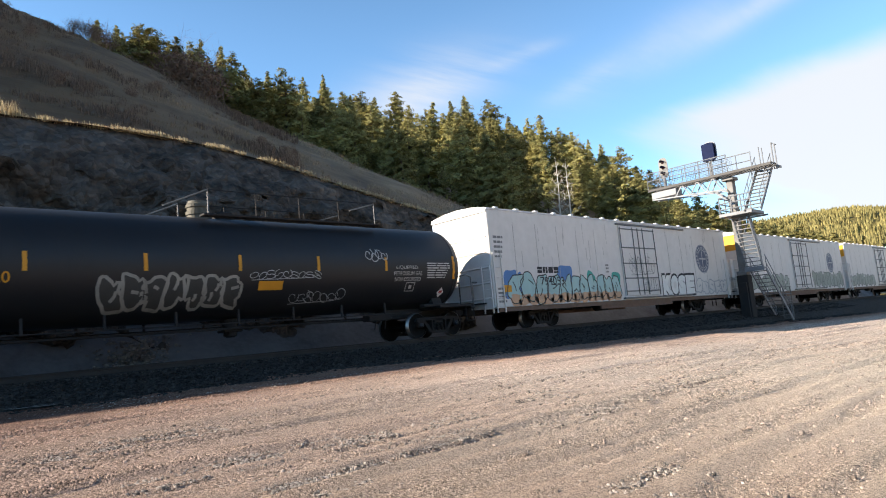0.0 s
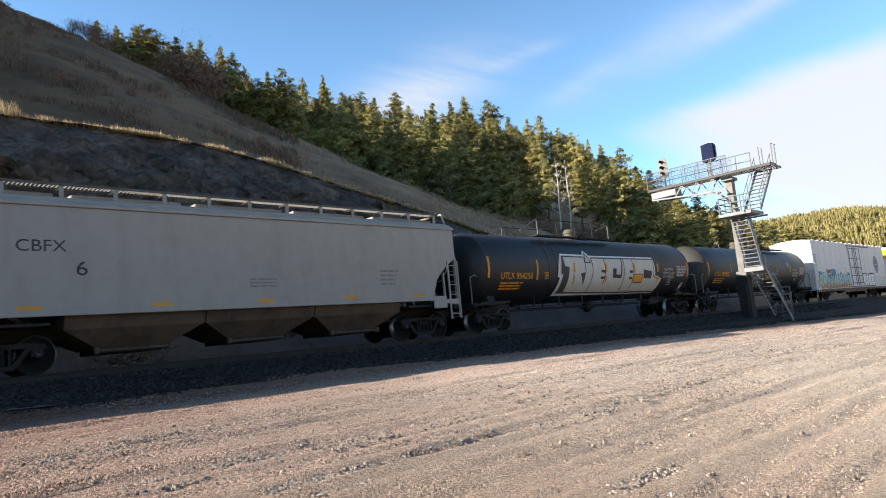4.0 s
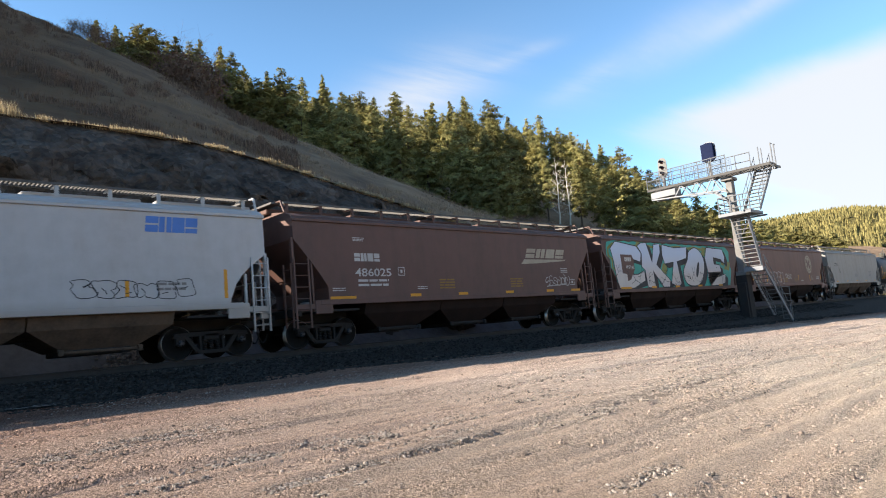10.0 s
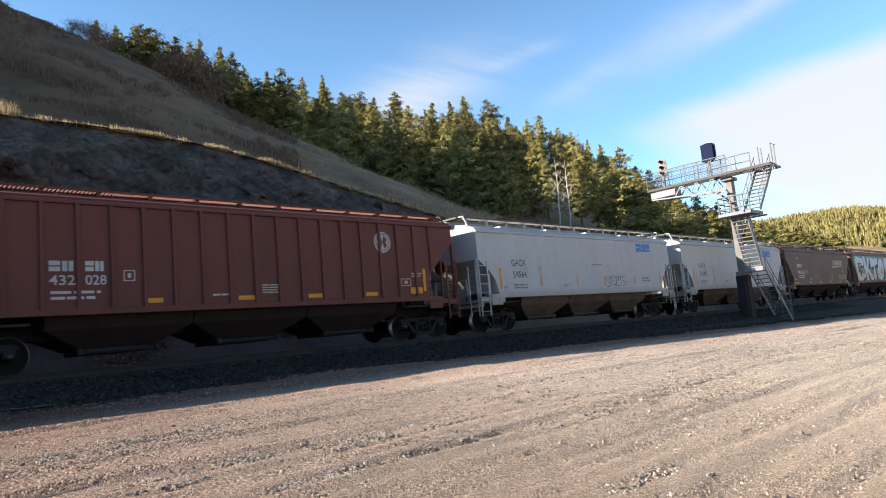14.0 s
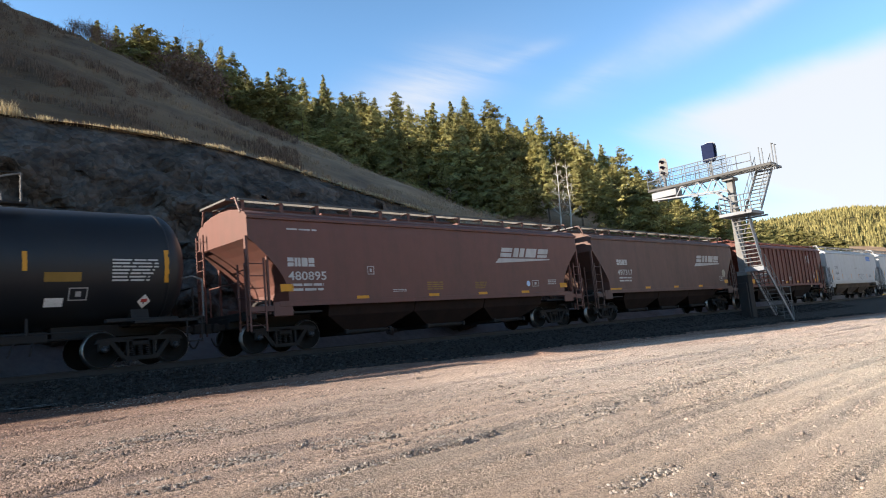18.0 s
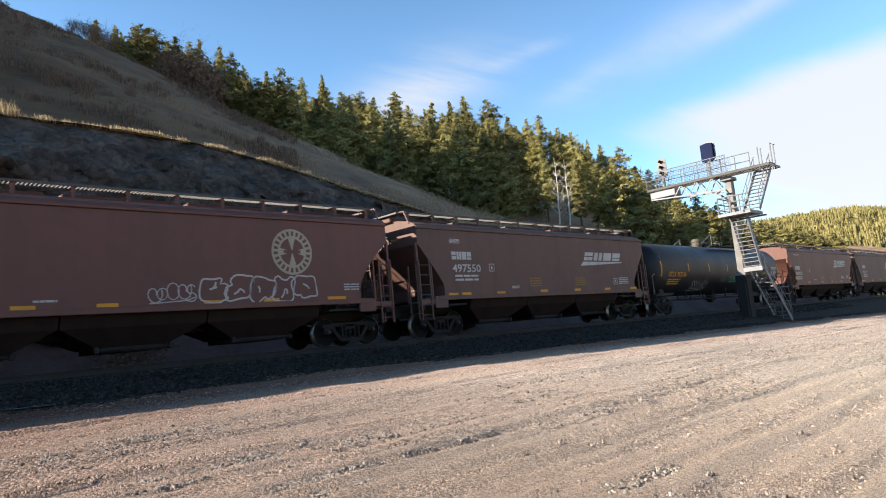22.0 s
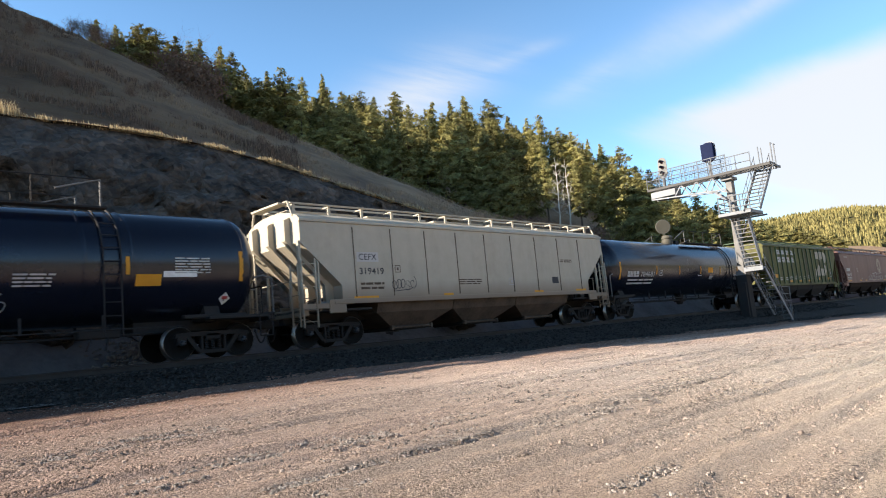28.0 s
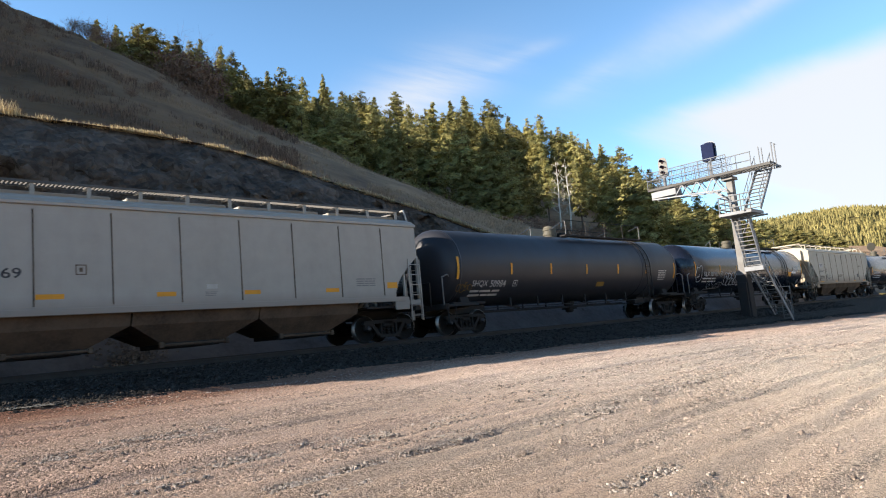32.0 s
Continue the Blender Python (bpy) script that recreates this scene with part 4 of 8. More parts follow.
# the forest's upper edge, then the wood below it
for i in range(66):
    az = 20.5 + (72.0 - 20.5) * (i + rng.uniform(-0.6, 0.6)) / 65
    r = ridge_range(az) * rng.uniform(0.90, 1.02)
    x, y = r * math.cos(radians(az)), r * math.sin(radians(az))
    z = land(x, y)
    top = skyline(az) * r * rng.uniform(0.97, 1.04) if i % 2 else skyline(az) * r * rng.uniform(0.86, 0.98)
    tree_at(x, y, z - 0.3, max(7.0, top - z), pick(), rng.uniform(0.9, 1.4))
for i in range(300):
    az = 19.5 + 52.0 * rng.uniform()
    rc, rk = float(np.interp(az, CREST_AZ, CREST_R)), ridge_range(az)
    u = rng.uniform(0.04, 0.92)
    if az > 55 and u < 0.3:
        u += 0.3
    r = rc + 5 + (rk - rc) * u
    if r < 104 and (min(abs(az - q[0]) for q in YOUNG) < 1.0 or abs(az - 34.8) < 1.4):
        continue
    x, y = r * math.cos(radians(az)), r * math.sin(radians(az))
    z = land(x, y)
    h = min(rng.uniform(9, 17), skyline(az) * r * rng.uniform(0.86, 0.97) - z)
    if h < 5:
        continue
    tree_at(x, y, z - 0.3, h, pick(), rng.uniform(0.95, 1.5))
# the wood's dense lower edge, close behind the brow
for i in range(70):
    az = 27 + 31.0 * rng.uniform()
    r = float(np.interp(az, CREST_AZ, CREST_R)) + rng.uniform(4, 24)
    if min(abs(az - q[0]) for q in YOUNG) < 0.8 or 33.0 < az < 36.6:
        continue
    x, y = r * math.cos(radians(az)), max(31.0, r * math.sin(radians(az)))
    z = land(x, y)
    tree_at(x, y, z - 0.3, max(5.0, min(rng.uniform(8, 13), skyline(az) * r * 0.9 - z)), pick(), rng.uniform(1.0, 1.4))
# young trees in the sun below the wood
EDGE = ((71.0, 0.479, 80, 1, 1.3), (69.3, 0.483, 80, 0, 1.5), (68.5, 0.478, 82, 4, 1.5), (66.5, 0.467, 81, 3, 1.3), (64.6, 0.467, 79, 5, 0.9), (62.9, 0.458, 76, 1, 1.0), (62.1, 0.447, 75, 0, 1.1), (60.0, 0.408, 72, 2, 1.5), (57.8, 0.424, 76, 6, 1.1))
# dark firs low at the foot of the hill, past the bridge
FOOT = tuple((19.6 - 0.42 * k, 0.112 - 0.0027 * k + 0.004 * math.sin(k * 2.4), 128 + 7 * (k % 3), (1, 3, 0, 5, 7)[k % 5], 1.7) for k in range(13)) + ((18.55, 0.0925, 98, 1, 1.3),)
for az, t_top, r, k, wide in YOUNG + EDGE + FOOT:
    x, y = r * math.cos(radians(az)), r * math.sin(radians(az))
    z = land(x, y) - 0.1
    tree_at(x, y, z, max(3.0, t_top * r - z), k, wide * 1.15)

for az, t_top, r, sd in ((35.0, 0.248, 88, 1), (34.2, 0.243, 89, 2)):
    rng = np.random.default_rng(sd)
    x, y = r * math.cos(radians(az)), r * math.sin(radians(az))
    h = t_top * r - land(x, y) + 0.1
    t = thing("bare_tree", "leafless pale-barked aspen at the edge of the wood", "tree", pose(x, y, t_top * r - h), "bare aspens")
    trunk, limbs = Shape(), Shape()
    p = Vector((0, 0, 0))
    for k in range(8):
        q = p + Vector((rng.normal(0, 0.06), rng.normal(0, 0.06), h / 8))
        trunk.tube(p, q, 0.13 * (1 - k / 9), 7, 0.13 * (1 - (k + 1) / 9), cap=False)
        if k > 1:
            for _ in range(6):
                a = rng.uniform(0, 6.283)
                branchy(limbs, p, Vector((math.cos(a), math.sin(a), rng.uniform(0.5, 1.1))).normalized(), 1.7 * (1 - k / 9.5), 0.020, 2)
        p = q
    part("trunk", trunk, M["pale_bark"], t, smooth=True)
    tagged(part("brushwood", limbs, M["pale_bark"], t), kind="stuff")
rng = np.random.default_rng(21)

# ---- far wooded ridge ----
sh = Shape()
for j in range(26):
    r = 420 + j * 32
    for i in range(60):
        az = radians(-18 + 52 * i / 59)
        t = j / 25
        top = 0.1275 - 0.00055 * (math.degrees(az) - 15) ** 2 * (1 if math.degrees(az) < 15 else 0.15)
        z = -6 + (top * 1000 - 4) * smooth(t * 1.15) - (60 * (t - 0.86) if t > 0.86 else 0) + 5 * fbm(r * 0.01, az * 12, 61, 4) * math.sin(math.pi * t)
        sh.v.append((r * math.cos(az), r * math.sin(az), z))
sh.f = [(j * 60 + i, j * 60 + i + 1, (j + 1) * 60 + i + 1, (j + 1) * 60 + i) for j in range(25) for i in range(59)]
sh.mi = [0] * len(sh.f)
FAR = list(sh.v)
part("far_ridge", sh, M["far_needle"], smooth=True)
tagged(bpy.data.objects["far_ridge"], "long far ridge under sunlit forest", "hill", kind="structure")
# a ridge out of view, added so the tank sides reflect something dark
sh = Shape()
for j in range(8):
    for i in range(70):
        az, t = radians(-205 + 187 * i / 69), j / 7
        r = 420 + 90 * j
        sh.v.append((r * math.cos(az), r * math.sin(az), -6 + 105 * smooth(t * 1.2) + 14 * t * fbm(az * 9, r * 0.004, 63, 4)))
sh.f = [(j * 70 + i, j * 70 + i + 1, (j + 1) * 70 + i + 1, (j + 1) * 70 + i) for j in range(7) for i in range(69)]
sh.mi = [0] * len(sh.f)
part("valley_side", sh, M["far_needle"], smooth=True)
tagged(bpy.data.objects["valley_side"], "unseen wooded valley side added to darken the tanks' reflections", "hill", kind="structure")
vs, fs = [], []
for i in range(21000):
    j, k = rng.uniform(1, 24.0), rng.uniform(0.5, 58)
    a, b = int(j), int(k)
    p = np.array(FAR[a * 60 + b]) * (1 - (j - a)) + np.array(FAR[(a + 1) * 60 + b]) * (j - a)
    p = p + (np.array(FAR[a * 60 + b + 1]) - np.array(FAR[a * 60 + b])) * (k - b)
    if math.degrees(math.atan2(p[1], p[0])) > 31:
        continue
    h, w = rng.uniform(5.5, 9.5), rng.uniform(1.3, 2.2)
    for lo, hi, s in ((0.08, 0.55, 1.0), (0.35, 0.8, 0.75), (0.6, 1.0, 0.45)):
        c = len(vs)
        o = rng.uniform(0, 6.28)
        for q in range(5):
            ww = w * s * rng.uniform(0.7, 1.25)
            vs.append((p[0] + ww * math.cos(o + q * 1.2566), p[1] + ww * math.sin(o + q * 1.2566), p[2] + h * (lo + rng.uniform(-0.04, 0.06))))
        vs.append((p[0] + rng.normal(0, 0.2), p[1] + rng.normal(0, 0.2), p[2] + h * hi))
        fs += [(c + q, c + (q + 1) % 5, c + 5) for q in range(5)]
me = bpy.data.meshes.new("far_forest")
me.from_pydata(vs, [], fs)
me.materials.append(M["far_needle"])
tagged(new("far_forest", me), "dense yellow-green conifer forest on the far ridge", "forest", kind="stuff")


# ================= cantilever signal bridge =================
GX = 40.9
bridge = thing("signal_bridge", "grey steel cantilever signal bridge over the track", "signal bridge", pose(GX, 0, 0))
G0, G1 = M["galv"], M["galv_old"]
FL = 8.22  # walkway floor
part("column", Shape().box(0.10, 0.54, 15.93, 16.33, 2.0, FL - 0.25, 0.03).box(-0.10, 0.70, 15.8, 16.5, FL - 0.45, FL - 0.25, 0.02).box(0.03, 0.63, 15.85, 16.45, 1.95, 2.2, 0.02), G1, bridge, "weathered square steel column")
part("column_base", Shape().box(0.0, 0.66, 15.82, 16.48, -0.9, 1.95, 0.03).box(-0.15, 0.0, 15.9, 16.4, -0.9, 1.5, 0.02), M["under"], bridge, "dark lower part of the column")
part("base_block", Shape().box(-0.4, 1.0, 15.75, 16.65, -1.5, -0.62, 0.04), M["tie"], bridge, "dark concrete foot")
for x in (-0.42, 0.42):
    part("floor_beam", Shape().box(x - 0.05, x + 0.05, 13.4, 21.2, FL - 0.16, FL, 0.01), M["galv_shade"], bridge)
sh = Shape()
for k in range(52):
    y = 13.45 + 0.15 * k
    sh.box(-0.44, 0.44, y, y + 0.03, FL - 0.02, FL + 0.02)
sh.box(-0.44, 0.44, 13.4, 13.46, FL - 0.05, FL + 0.03).box(-0.44, 0.44, 21.14, 21.2, FL - 0.05, FL + 0.03)
part("walkway_grating", sh, G1, bridge)
for x in (-0.36, 0.36):
    part("bottom_chord", Shape().beam((x, 16.1, FL - 1.05), (x, 21.0, FL - 0.70), 0.07, 0.08), G0, bridge)
    ys = [16.4, 17.4, 18.4, 19.4]
    for k in range(3):
        a, b = ys[k], ys[k + 1]
        part("truss_web", Shape().beam((x, a, FL - 1.05 + 0.07 * (a - 16.1)), (x, (a + b) / 2, FL - 0.15), 0.055, 0.06), G0, bridge)
        part("truss_web", Shape().beam((x, (a + b) / 2, FL - 0.15), (x, b, FL - 1.05 + 0.07 * (b - 16.1)), 0.055, 0.06), G0, bridge)
part("end_box", Shape().box(-0.42, 0.42, 19.3, 21.0, FL - 0.66, FL - 0.24, 0.02), G0, bridge, "pale plated end of the arm")
part("knee_brace", Shape().beam((0.3, 15.9, FL - 2.0), (0.3, 17.0, FL - 0.95), 0.08, 0.10).beam((-0.3, 15.9, FL - 2.0), (-0.3, 17.0, FL - 0.95), 0.08, 0.10), G0, bridge)
for x in (-0.46, 0.46):
    for h in (1.05, 0.55):
        part("handrail", Shape().tube((x, 15.9 if x < 0 else 14.8, FL + h), (x, 21.15, FL + h), 0.028), G0, bridge)
    y = 15.9 if x < 0 else 14.8
    while y < 21.3:
        part("rail_post", Shape().tube((x, y, FL), (x, y, FL + 1.08), 0.026), G0, bridge)
        y += 0.875
    mesh_ = Shape()
    for k in range(48):
        yy = 15.95 + 0.108 * k
        mesh_.tube((x, yy, FL + 0.03), (x, yy, FL + 1.02), 0.006, 3, cap=False)
    for k in range(10):
        mesh_.tube((x, 15.95, FL + 0.1 * k + 0.05), (x, 21.1, FL + 0.1 * k + 0.05), 0.006, 3, cap=False)
    part("rail_netting", mesh_, G0, bridge)
part("handrail", Shape().pipe([(-0.46, 21.15, FL + 1.05), (0.46, 21.15, FL + 1.05)], 0.028).pipe([(-0.46, 21.15, FL + 0.55), (0.46, 21.15, FL + 0.55)], 0.028), G0, bridge)
# stair head at the near end of the walkway
for x in (0.10, 0.60):
    part("stair_rail", Shape().pipe([(x, 13.42, FL - 0.3), (x, 13.42, FL + 1.2), (x + 0.25, 13.42, FL + 1.2)], 0.03), G0, bridge)
    part("stair_rail", Shape().pipe([(x, 14.15, FL - 0.3), (x, 14.15, FL + 1.15)], 0.03), G0, bridge)


def flight(x0, z0, x1, z1, y0, y1, n, rails=True):
    """A steep steel stair that climbs along x between two heights; its treads run along y."""
    for y in (y0, y1):
        part("stringer", Shape().beam((x0, y, z0), (x1, y, z1), 0.05, 0.20), G0, bridge)
        if rails:
            d = Vector((x1 - x0, 0, z1 - z0)).normalized()
            o = Vector((0, 0, 0.85))
            part("stair_handrail", Shape().tube(Vector((x0, y, z0)) + o, Vector((x1, y, z1)) + o, 0.024), G0, bridge)
            part("stair_handrail", Shape().tube(Vector((x0, y, z0)) + o * 0.5, Vector((x1, y, z1)) + o * 0.5, 0.018), G0, bridge)
            for t in (0.03, 0.35, 0.68, 0.97):
                p = Vector((x0 + (x1 - x0) * t, y, z0 + (z1 - z0) * t))
                part("stair_post", Shape().tube(p, p + o, 0.022), G0, bridge)
    for k in range(n):
        t = (k + 0.5) / n
        x, z = x0 + (x1 - x0) * t, z0 + (z1 - z0) * t
        part("tread", Shape().box(x - 0.11, x + 0.11, y0, y1, z - 0.02, z + 0.02), G1, bridge)


PL = 5.46
flight(3.7, -1.0, 0.45, 2.2, 14.85, 15.75, 14)
flight(0.0, 2.3, -1.15, PL - 0.05, 14.85, 15.75, 13)
part("platform", Shape().box(-1.7, 0.1, 14.40, 16.25, PL - 0.10, PL, 0.01).box(-1.72, 0.12, 14.38, 14.45, PL - 0.09, PL + 0.09, 0.005).box(-1.73, -1.65, 14.38, 16.27, PL - 0.09, PL + 0.09, 0.005), G0, bridge)
part("landing_plate", Shape().box(-0.15, 0.5, 14.8, 15.8, 2.20, 2.30, 0.01).box(-0.2, -0.12, 14.75, 15.85, 2.10, 2.36, 0.005), G0, bridge)
part("landing_leg", Shape().beam((0.2, 14.85, -1.2), (0.2, 14.85, 2.2), 0.09, 0.09).beam((0.2, 15.75, -1.2), (0.2, 15.75, 2.2), 0.09, 0.09), G1, bridge)
for a, b in (((-1.67, 14.42), (-1.67, 16.2)), ((-1.67, 16.2), (0.05, 16.2))):
    for h in (0.35, 0.7, 1.05):
        part("platform_rail", Shape().tube((*a, PL + h), (*b, PL + h), 0.036), G0, bridge)
for p in ((-1.67, 14.42), (-1.67, 14.95), (-1.67, 15.5), (-1.67, 16.2), (0.05, 16.2), (-0.8, 16.2)):
    part("platform_post", Shape().tube((*p, PL), (*p, PL + 1.08), 0.036), G0, bridge)
flight(-1.75, PL, 1.0, FL - 0.05, 13.85, 14.75, 11)
part("platform_bracket", Shape().beam((0.2, 15.7, PL - 1.0), (-1.4, 14.6, PL - 0.12), 0.08, 0.08), G0, bridge)
part("platform_bracket", Shape().beam((0.2, 15.8, PL - 0.15), (0.2, 14.2, PL - 0.15), 0.08, 0.10), G0, bridge)
part("walkway_end_frame", Shape().beam((0.45, 13.45, FL - 0.1), (1.3, 13.45, FL - 0.1), 0.08, 0.12).beam((0.45, 14.6, FL - 0.1), (1.3, 14.6, FL - 0.1), 0.08, 0.12).beam((1.25, 13.4, FL - 0.1), (1.25, 14.65, FL - 0.1), 0.08, 0.12), G0, bridge)
# side fence of the lower stair
for x in (3.5, 5.2):
    part("guard_post", Shape().tube((x, 15.3, -1.1), (x, 15.3, 1.1), 0.03), G1, bridge)
for h in (0.2, 0.65, 1.1):
    part("guard_rail", Shape().tube((3.4, 15.3, h), (5.3, 15.3, h), 0.025), G1, bridge)


def signal(y, post, tall, wide, back):
    """A three-lamp colour signal on a short mast; its lamps look along the rails."""
    s = thing("railway_signal", "three-lamp grey railway signal head on a mast" if not back else "signal head with a large dark back plate", "signal", pose(GX, y, FL))
    part("mast", Shape().tube((0, 0, 0), (0, 0, post), 0.10, 12).box(-0.12, 0.12, -0.12, 0.12, 0, 0.03), G0, s)
    zc = post + tall * 0.42
    prof = []
    for k in range(20):
        t = 6.2832 * k / 20
        prof.append((wide / 2 * math.copysign(abs(math.cos(t)) ** 0.7, math.cos(t)), zc + tall / 2 * math.copysign(abs(math.sin(t)) ** 0.55, math.sin(t))))
    part("back_plate", Shape().prism(prof, -0.02, 0.02, "x"), M["dark_panel"] if back else G1, s)
    part("housing", Shape().box(0.02, 0.22, -wide * 0.30, wide * 0.30, zc - tall * 0.42, zc + tall * 0.42, 0.03), G1, s)
    if back:
        part("back_box", Shape().box(-0.16, -0.021, -wide * 0.46, wide * 0.46, zc - tall * 0.44, zc + tall * 0.44, 0.03), M["dark_panel"], s, "dark blue box on the plate")
        part("back_plate_edge", Shape().prism([(a * 1.0 - 0.07, zc + 0.05 + (b - zc) * 1.0) for a, b in prof], 0.025, 0.05, "x"), G0, s)
        return
    for k in range(3):
        z = zc + tall * (0.28 - 0.28 * k)
        part("lamp", Shape().lathe([(-0.03, 0.085), (-0.02, 0.10), (0.02, 0.10)], "x", (-0.02, 0, z), 14), M["lens"], s)
        hood = Shape()
        n = 9
        vs = []
        for i in range(n):
            t = math.pi * (0.0 + i / (n - 1))
            for dx in (-0.02, -0.26):
                for rr in (0.115, 0.125):
                    vs.append((dx, rr * math.cos(t), z + rr * math.sin(t)))
        for i in range(n - 1):
            a = i * 4
            hood.f += [(a, a + 4, a + 6, a + 2), (a + 1, a + 3, a + 7, a + 5), (a + 2, a + 6, a + 7, a + 3), (a, a + 1, a + 5, a + 4)]
        hood.v, hood.mi = vs, [0] * len(hood.f)
        part("hood", hood, M["dark_panel"], s)


signal(20.15, 0.75, 1.34, 0.62, False)
signal(17.05, 1.02, 1.25, 0.84, True)


# ================= the train =================
SPEED, GAIN = 10.707, 0.0684


def run(t):
    """How far the train has gone, in metres from where it is at 16 s."""
    return SPEED * (t - 16) + 0.5 * GAIN * (t - 16) ** 2


CARS, WHEELSETS = [], []

# ---- shared running gear ----
side_frame = Shape()
side_frame.prism([(-1.10, 0.60), (-1.05, 0.70), (-0.70, 0.74), (0.70, 0.74), (1.05, 0.70), (1.10, 0.60), (0.75, 0.60), (0.70, 0.62), (-0.70, 0.62), (-0.75, 0.60)], -0.07, 0.07)
side_frame.prism([(-0.40, 0.14), (-0.46, 0.24), (0.46, 0.24), (0.40, 0.14)], -0.09, 0.09)
for s in (-1, 1):
    side_frame.prism([(s * 0.80, 0.63), (s * 0.66, 0.63), (s * 0.33, 0.20), (s * 0.46, 0.18)], -0.06, 0.06)
    side_frame.prism([(s * 0.36, 0.22), (s * 0.30, 0.22), (s * 0.30, 0.64), (s * 0.36, 0.64)], -0.08, 0.08)
    side_frame.box(s * 0.889 - 0.13, s * 0.889 + 0.13, -0.08, 0.08, 0.40, 0.66, 0.02)
side_frame = side_frame.mesh("side_frame", [M["truck"]])
spring = Shape().lathe([(0.24, 0.05)] + [q for k in range(6) for q in ((0.25 + 0.05 * k, 0.055), (0.265 + 0.05 * k, 0.085), (0.28 + 0.05 * k, 0.055))] + [(0.54, 0.05)], "z", (0, 0, 0), 8).mesh("spring", [M["truck"]])
bolster = Shape().box(-0.22, 0.22, -1.05, 1.05, 0.50, 0.70, 0.03).box(-0.9, 0.9, -0.10, 0.10, 0.42, 0.50, 0.02).lathe([(0.70, 0.20), (0.82, 0.20)], "z", (0, 0, 0), 16)
for s in (-1, 1):
    bolster.box(s * 0.52 - 0.04, s * 0.52 + 0.04, -0.85, 0.85, 0.30, 0.42, 0.01)
bolster = bolster.mesh("truck", [M["truck"]])
ws = Shape()
for s in (-1, 1):
    prof = [(0.62, 0.10), (0.68, 0.13), (0.70, 0.33), (0.70, 0.40), (0.70, 0.475), (0.725, 0.482), (0.735, 0.460), (0.845, 0.452), (0.85, 0.436), (0.85, 0.405), (0.80, 0.375), (0.775, 0.20), (0.85, 0.14), (0.88, 0.10)]
    prof = [(a * s, r) for a, r in prof]
    ws.lathe(prof[:5], "y", (0, 0, 0), 28, cap=False)
    ws.lathe(prof[4:9], "y", (0, 0, 0), 28, m=1, cap=False)
    ws.lathe(prof[8:], "y", (0, 0, 0), 28, cap=False)
    ws.lathe([(0.88 * s, 0.07), (1.08 * s, 0.085), (1.12 * s, 0.075), (1.13 * s, 0.03)], "y", (0, 0, 0), 14, m=2)
    for k in range(3):
        a = 2.094 * k
        ws.box(0.055 * math.cos(a) - 0.012, 0.055 * math.cos(a) + 0.012, *sorted((1.12 * s, 1.145 * s)), 0.055 * math.sin(a) - 0.012, 0.055 * math.sin(a) + 0.012, m=0)
ws.tube((0, -0.7, 0), (0, 0.7, 0), 0.08, 10)
wheelset = ws.mesh("wheelset", [M["wheel"], M["tread"], M["bearing"]], True)
knuckle = Shape().box(-0.55, 0.02, -0.09, 0.09, 0.77, 0.95, 0.02).box(0.0, 0.20, -0.16, 0.13, 0.72, 1.0, 0.04).prism([(0.18, -0.15), (0.34, -0.13), (0.36, -0.02), (0.25, 0.02), (0.18, 0.0)], 0.72, 1.0, "z").mesh("coupler", [M["truck"]])
hose = Shape()
pts = [Vector((0.15 + 0.5 * t, -0.35 + 0.25 * t, 0.72 - 1.3 * t * (1 - t) - 0.15 * t)) for t in [k / 8 for k in range(9)]]
hose.pipe(pts, 0.025, 6)
hose = hose.mesh("air_hose", [M["under"]])


def car(name, label, category, x, group=""):
    c = thing(name, label, category, pose(x + run(0), TRACK_Y, 0), group or "cars of the freight train")
    CARS.append((c, x))
    return c


def gear(c, x, half, spacing):
    """Two trucks, couplers and hoses."""
    for s in (-1, 1):
        tr = part("truck", bolster, None, c, at=pose(s * spacing / 2, 0, 0))
        for y in (-1, 1):
            part("side_frame", side_frame, None, tr, at=pose(0, y * 0.98, 0))
            for k in (-0.19, 0.0, 0.19):
                part("spring", spring, None, tr, at=pose(k, y * 0.98, 0))
        for a in (-0.889, 0.889):
            w = part("wheelset", wheelset, None, tr, at=pose(a, 0, 0.457))
            WHEELSETS.append((w, a, x + s * spacing / 2))
        part("coupler", knuckle, None, c, at=pose(s * (half - 0.17), 0, 0, rz=0 if s > 0 else 180))
        part("air_hose", hose, None, c, at=pose(s * (half - 0.65), 0, 0, rz=0 if s > 0 else 180))


def ladder(c, name, mat, p, along, wide, z0, z1, n, label=""):
    """Two stiles and rungs; along is 'x' on a side or 'y' on an end."""
    sh = Shape()
    d = Vector((1, 0, 0)) if along == "x" else Vector((0, 1, 0))
    p = Vector((p[0], p[1], 0))
    for k in (0, 1):
        q = p + d * wide * k
        sh.box(q.x - 0.025, q.x + 0.025, q.y - 0.02, q.y + 0.02, z0, z1)
    for k in range(n):
        z = z0 + (z1 - z0) * (k + 0.5) / n
        sh.tube(p + Vector((0, 0, z)), p + d * wide + Vector((0, 0, z)), 0.016, 5)
    return part(name, sh, mat, c, label)


# ---- flat painted marks that follow a side ----
FONT = {}


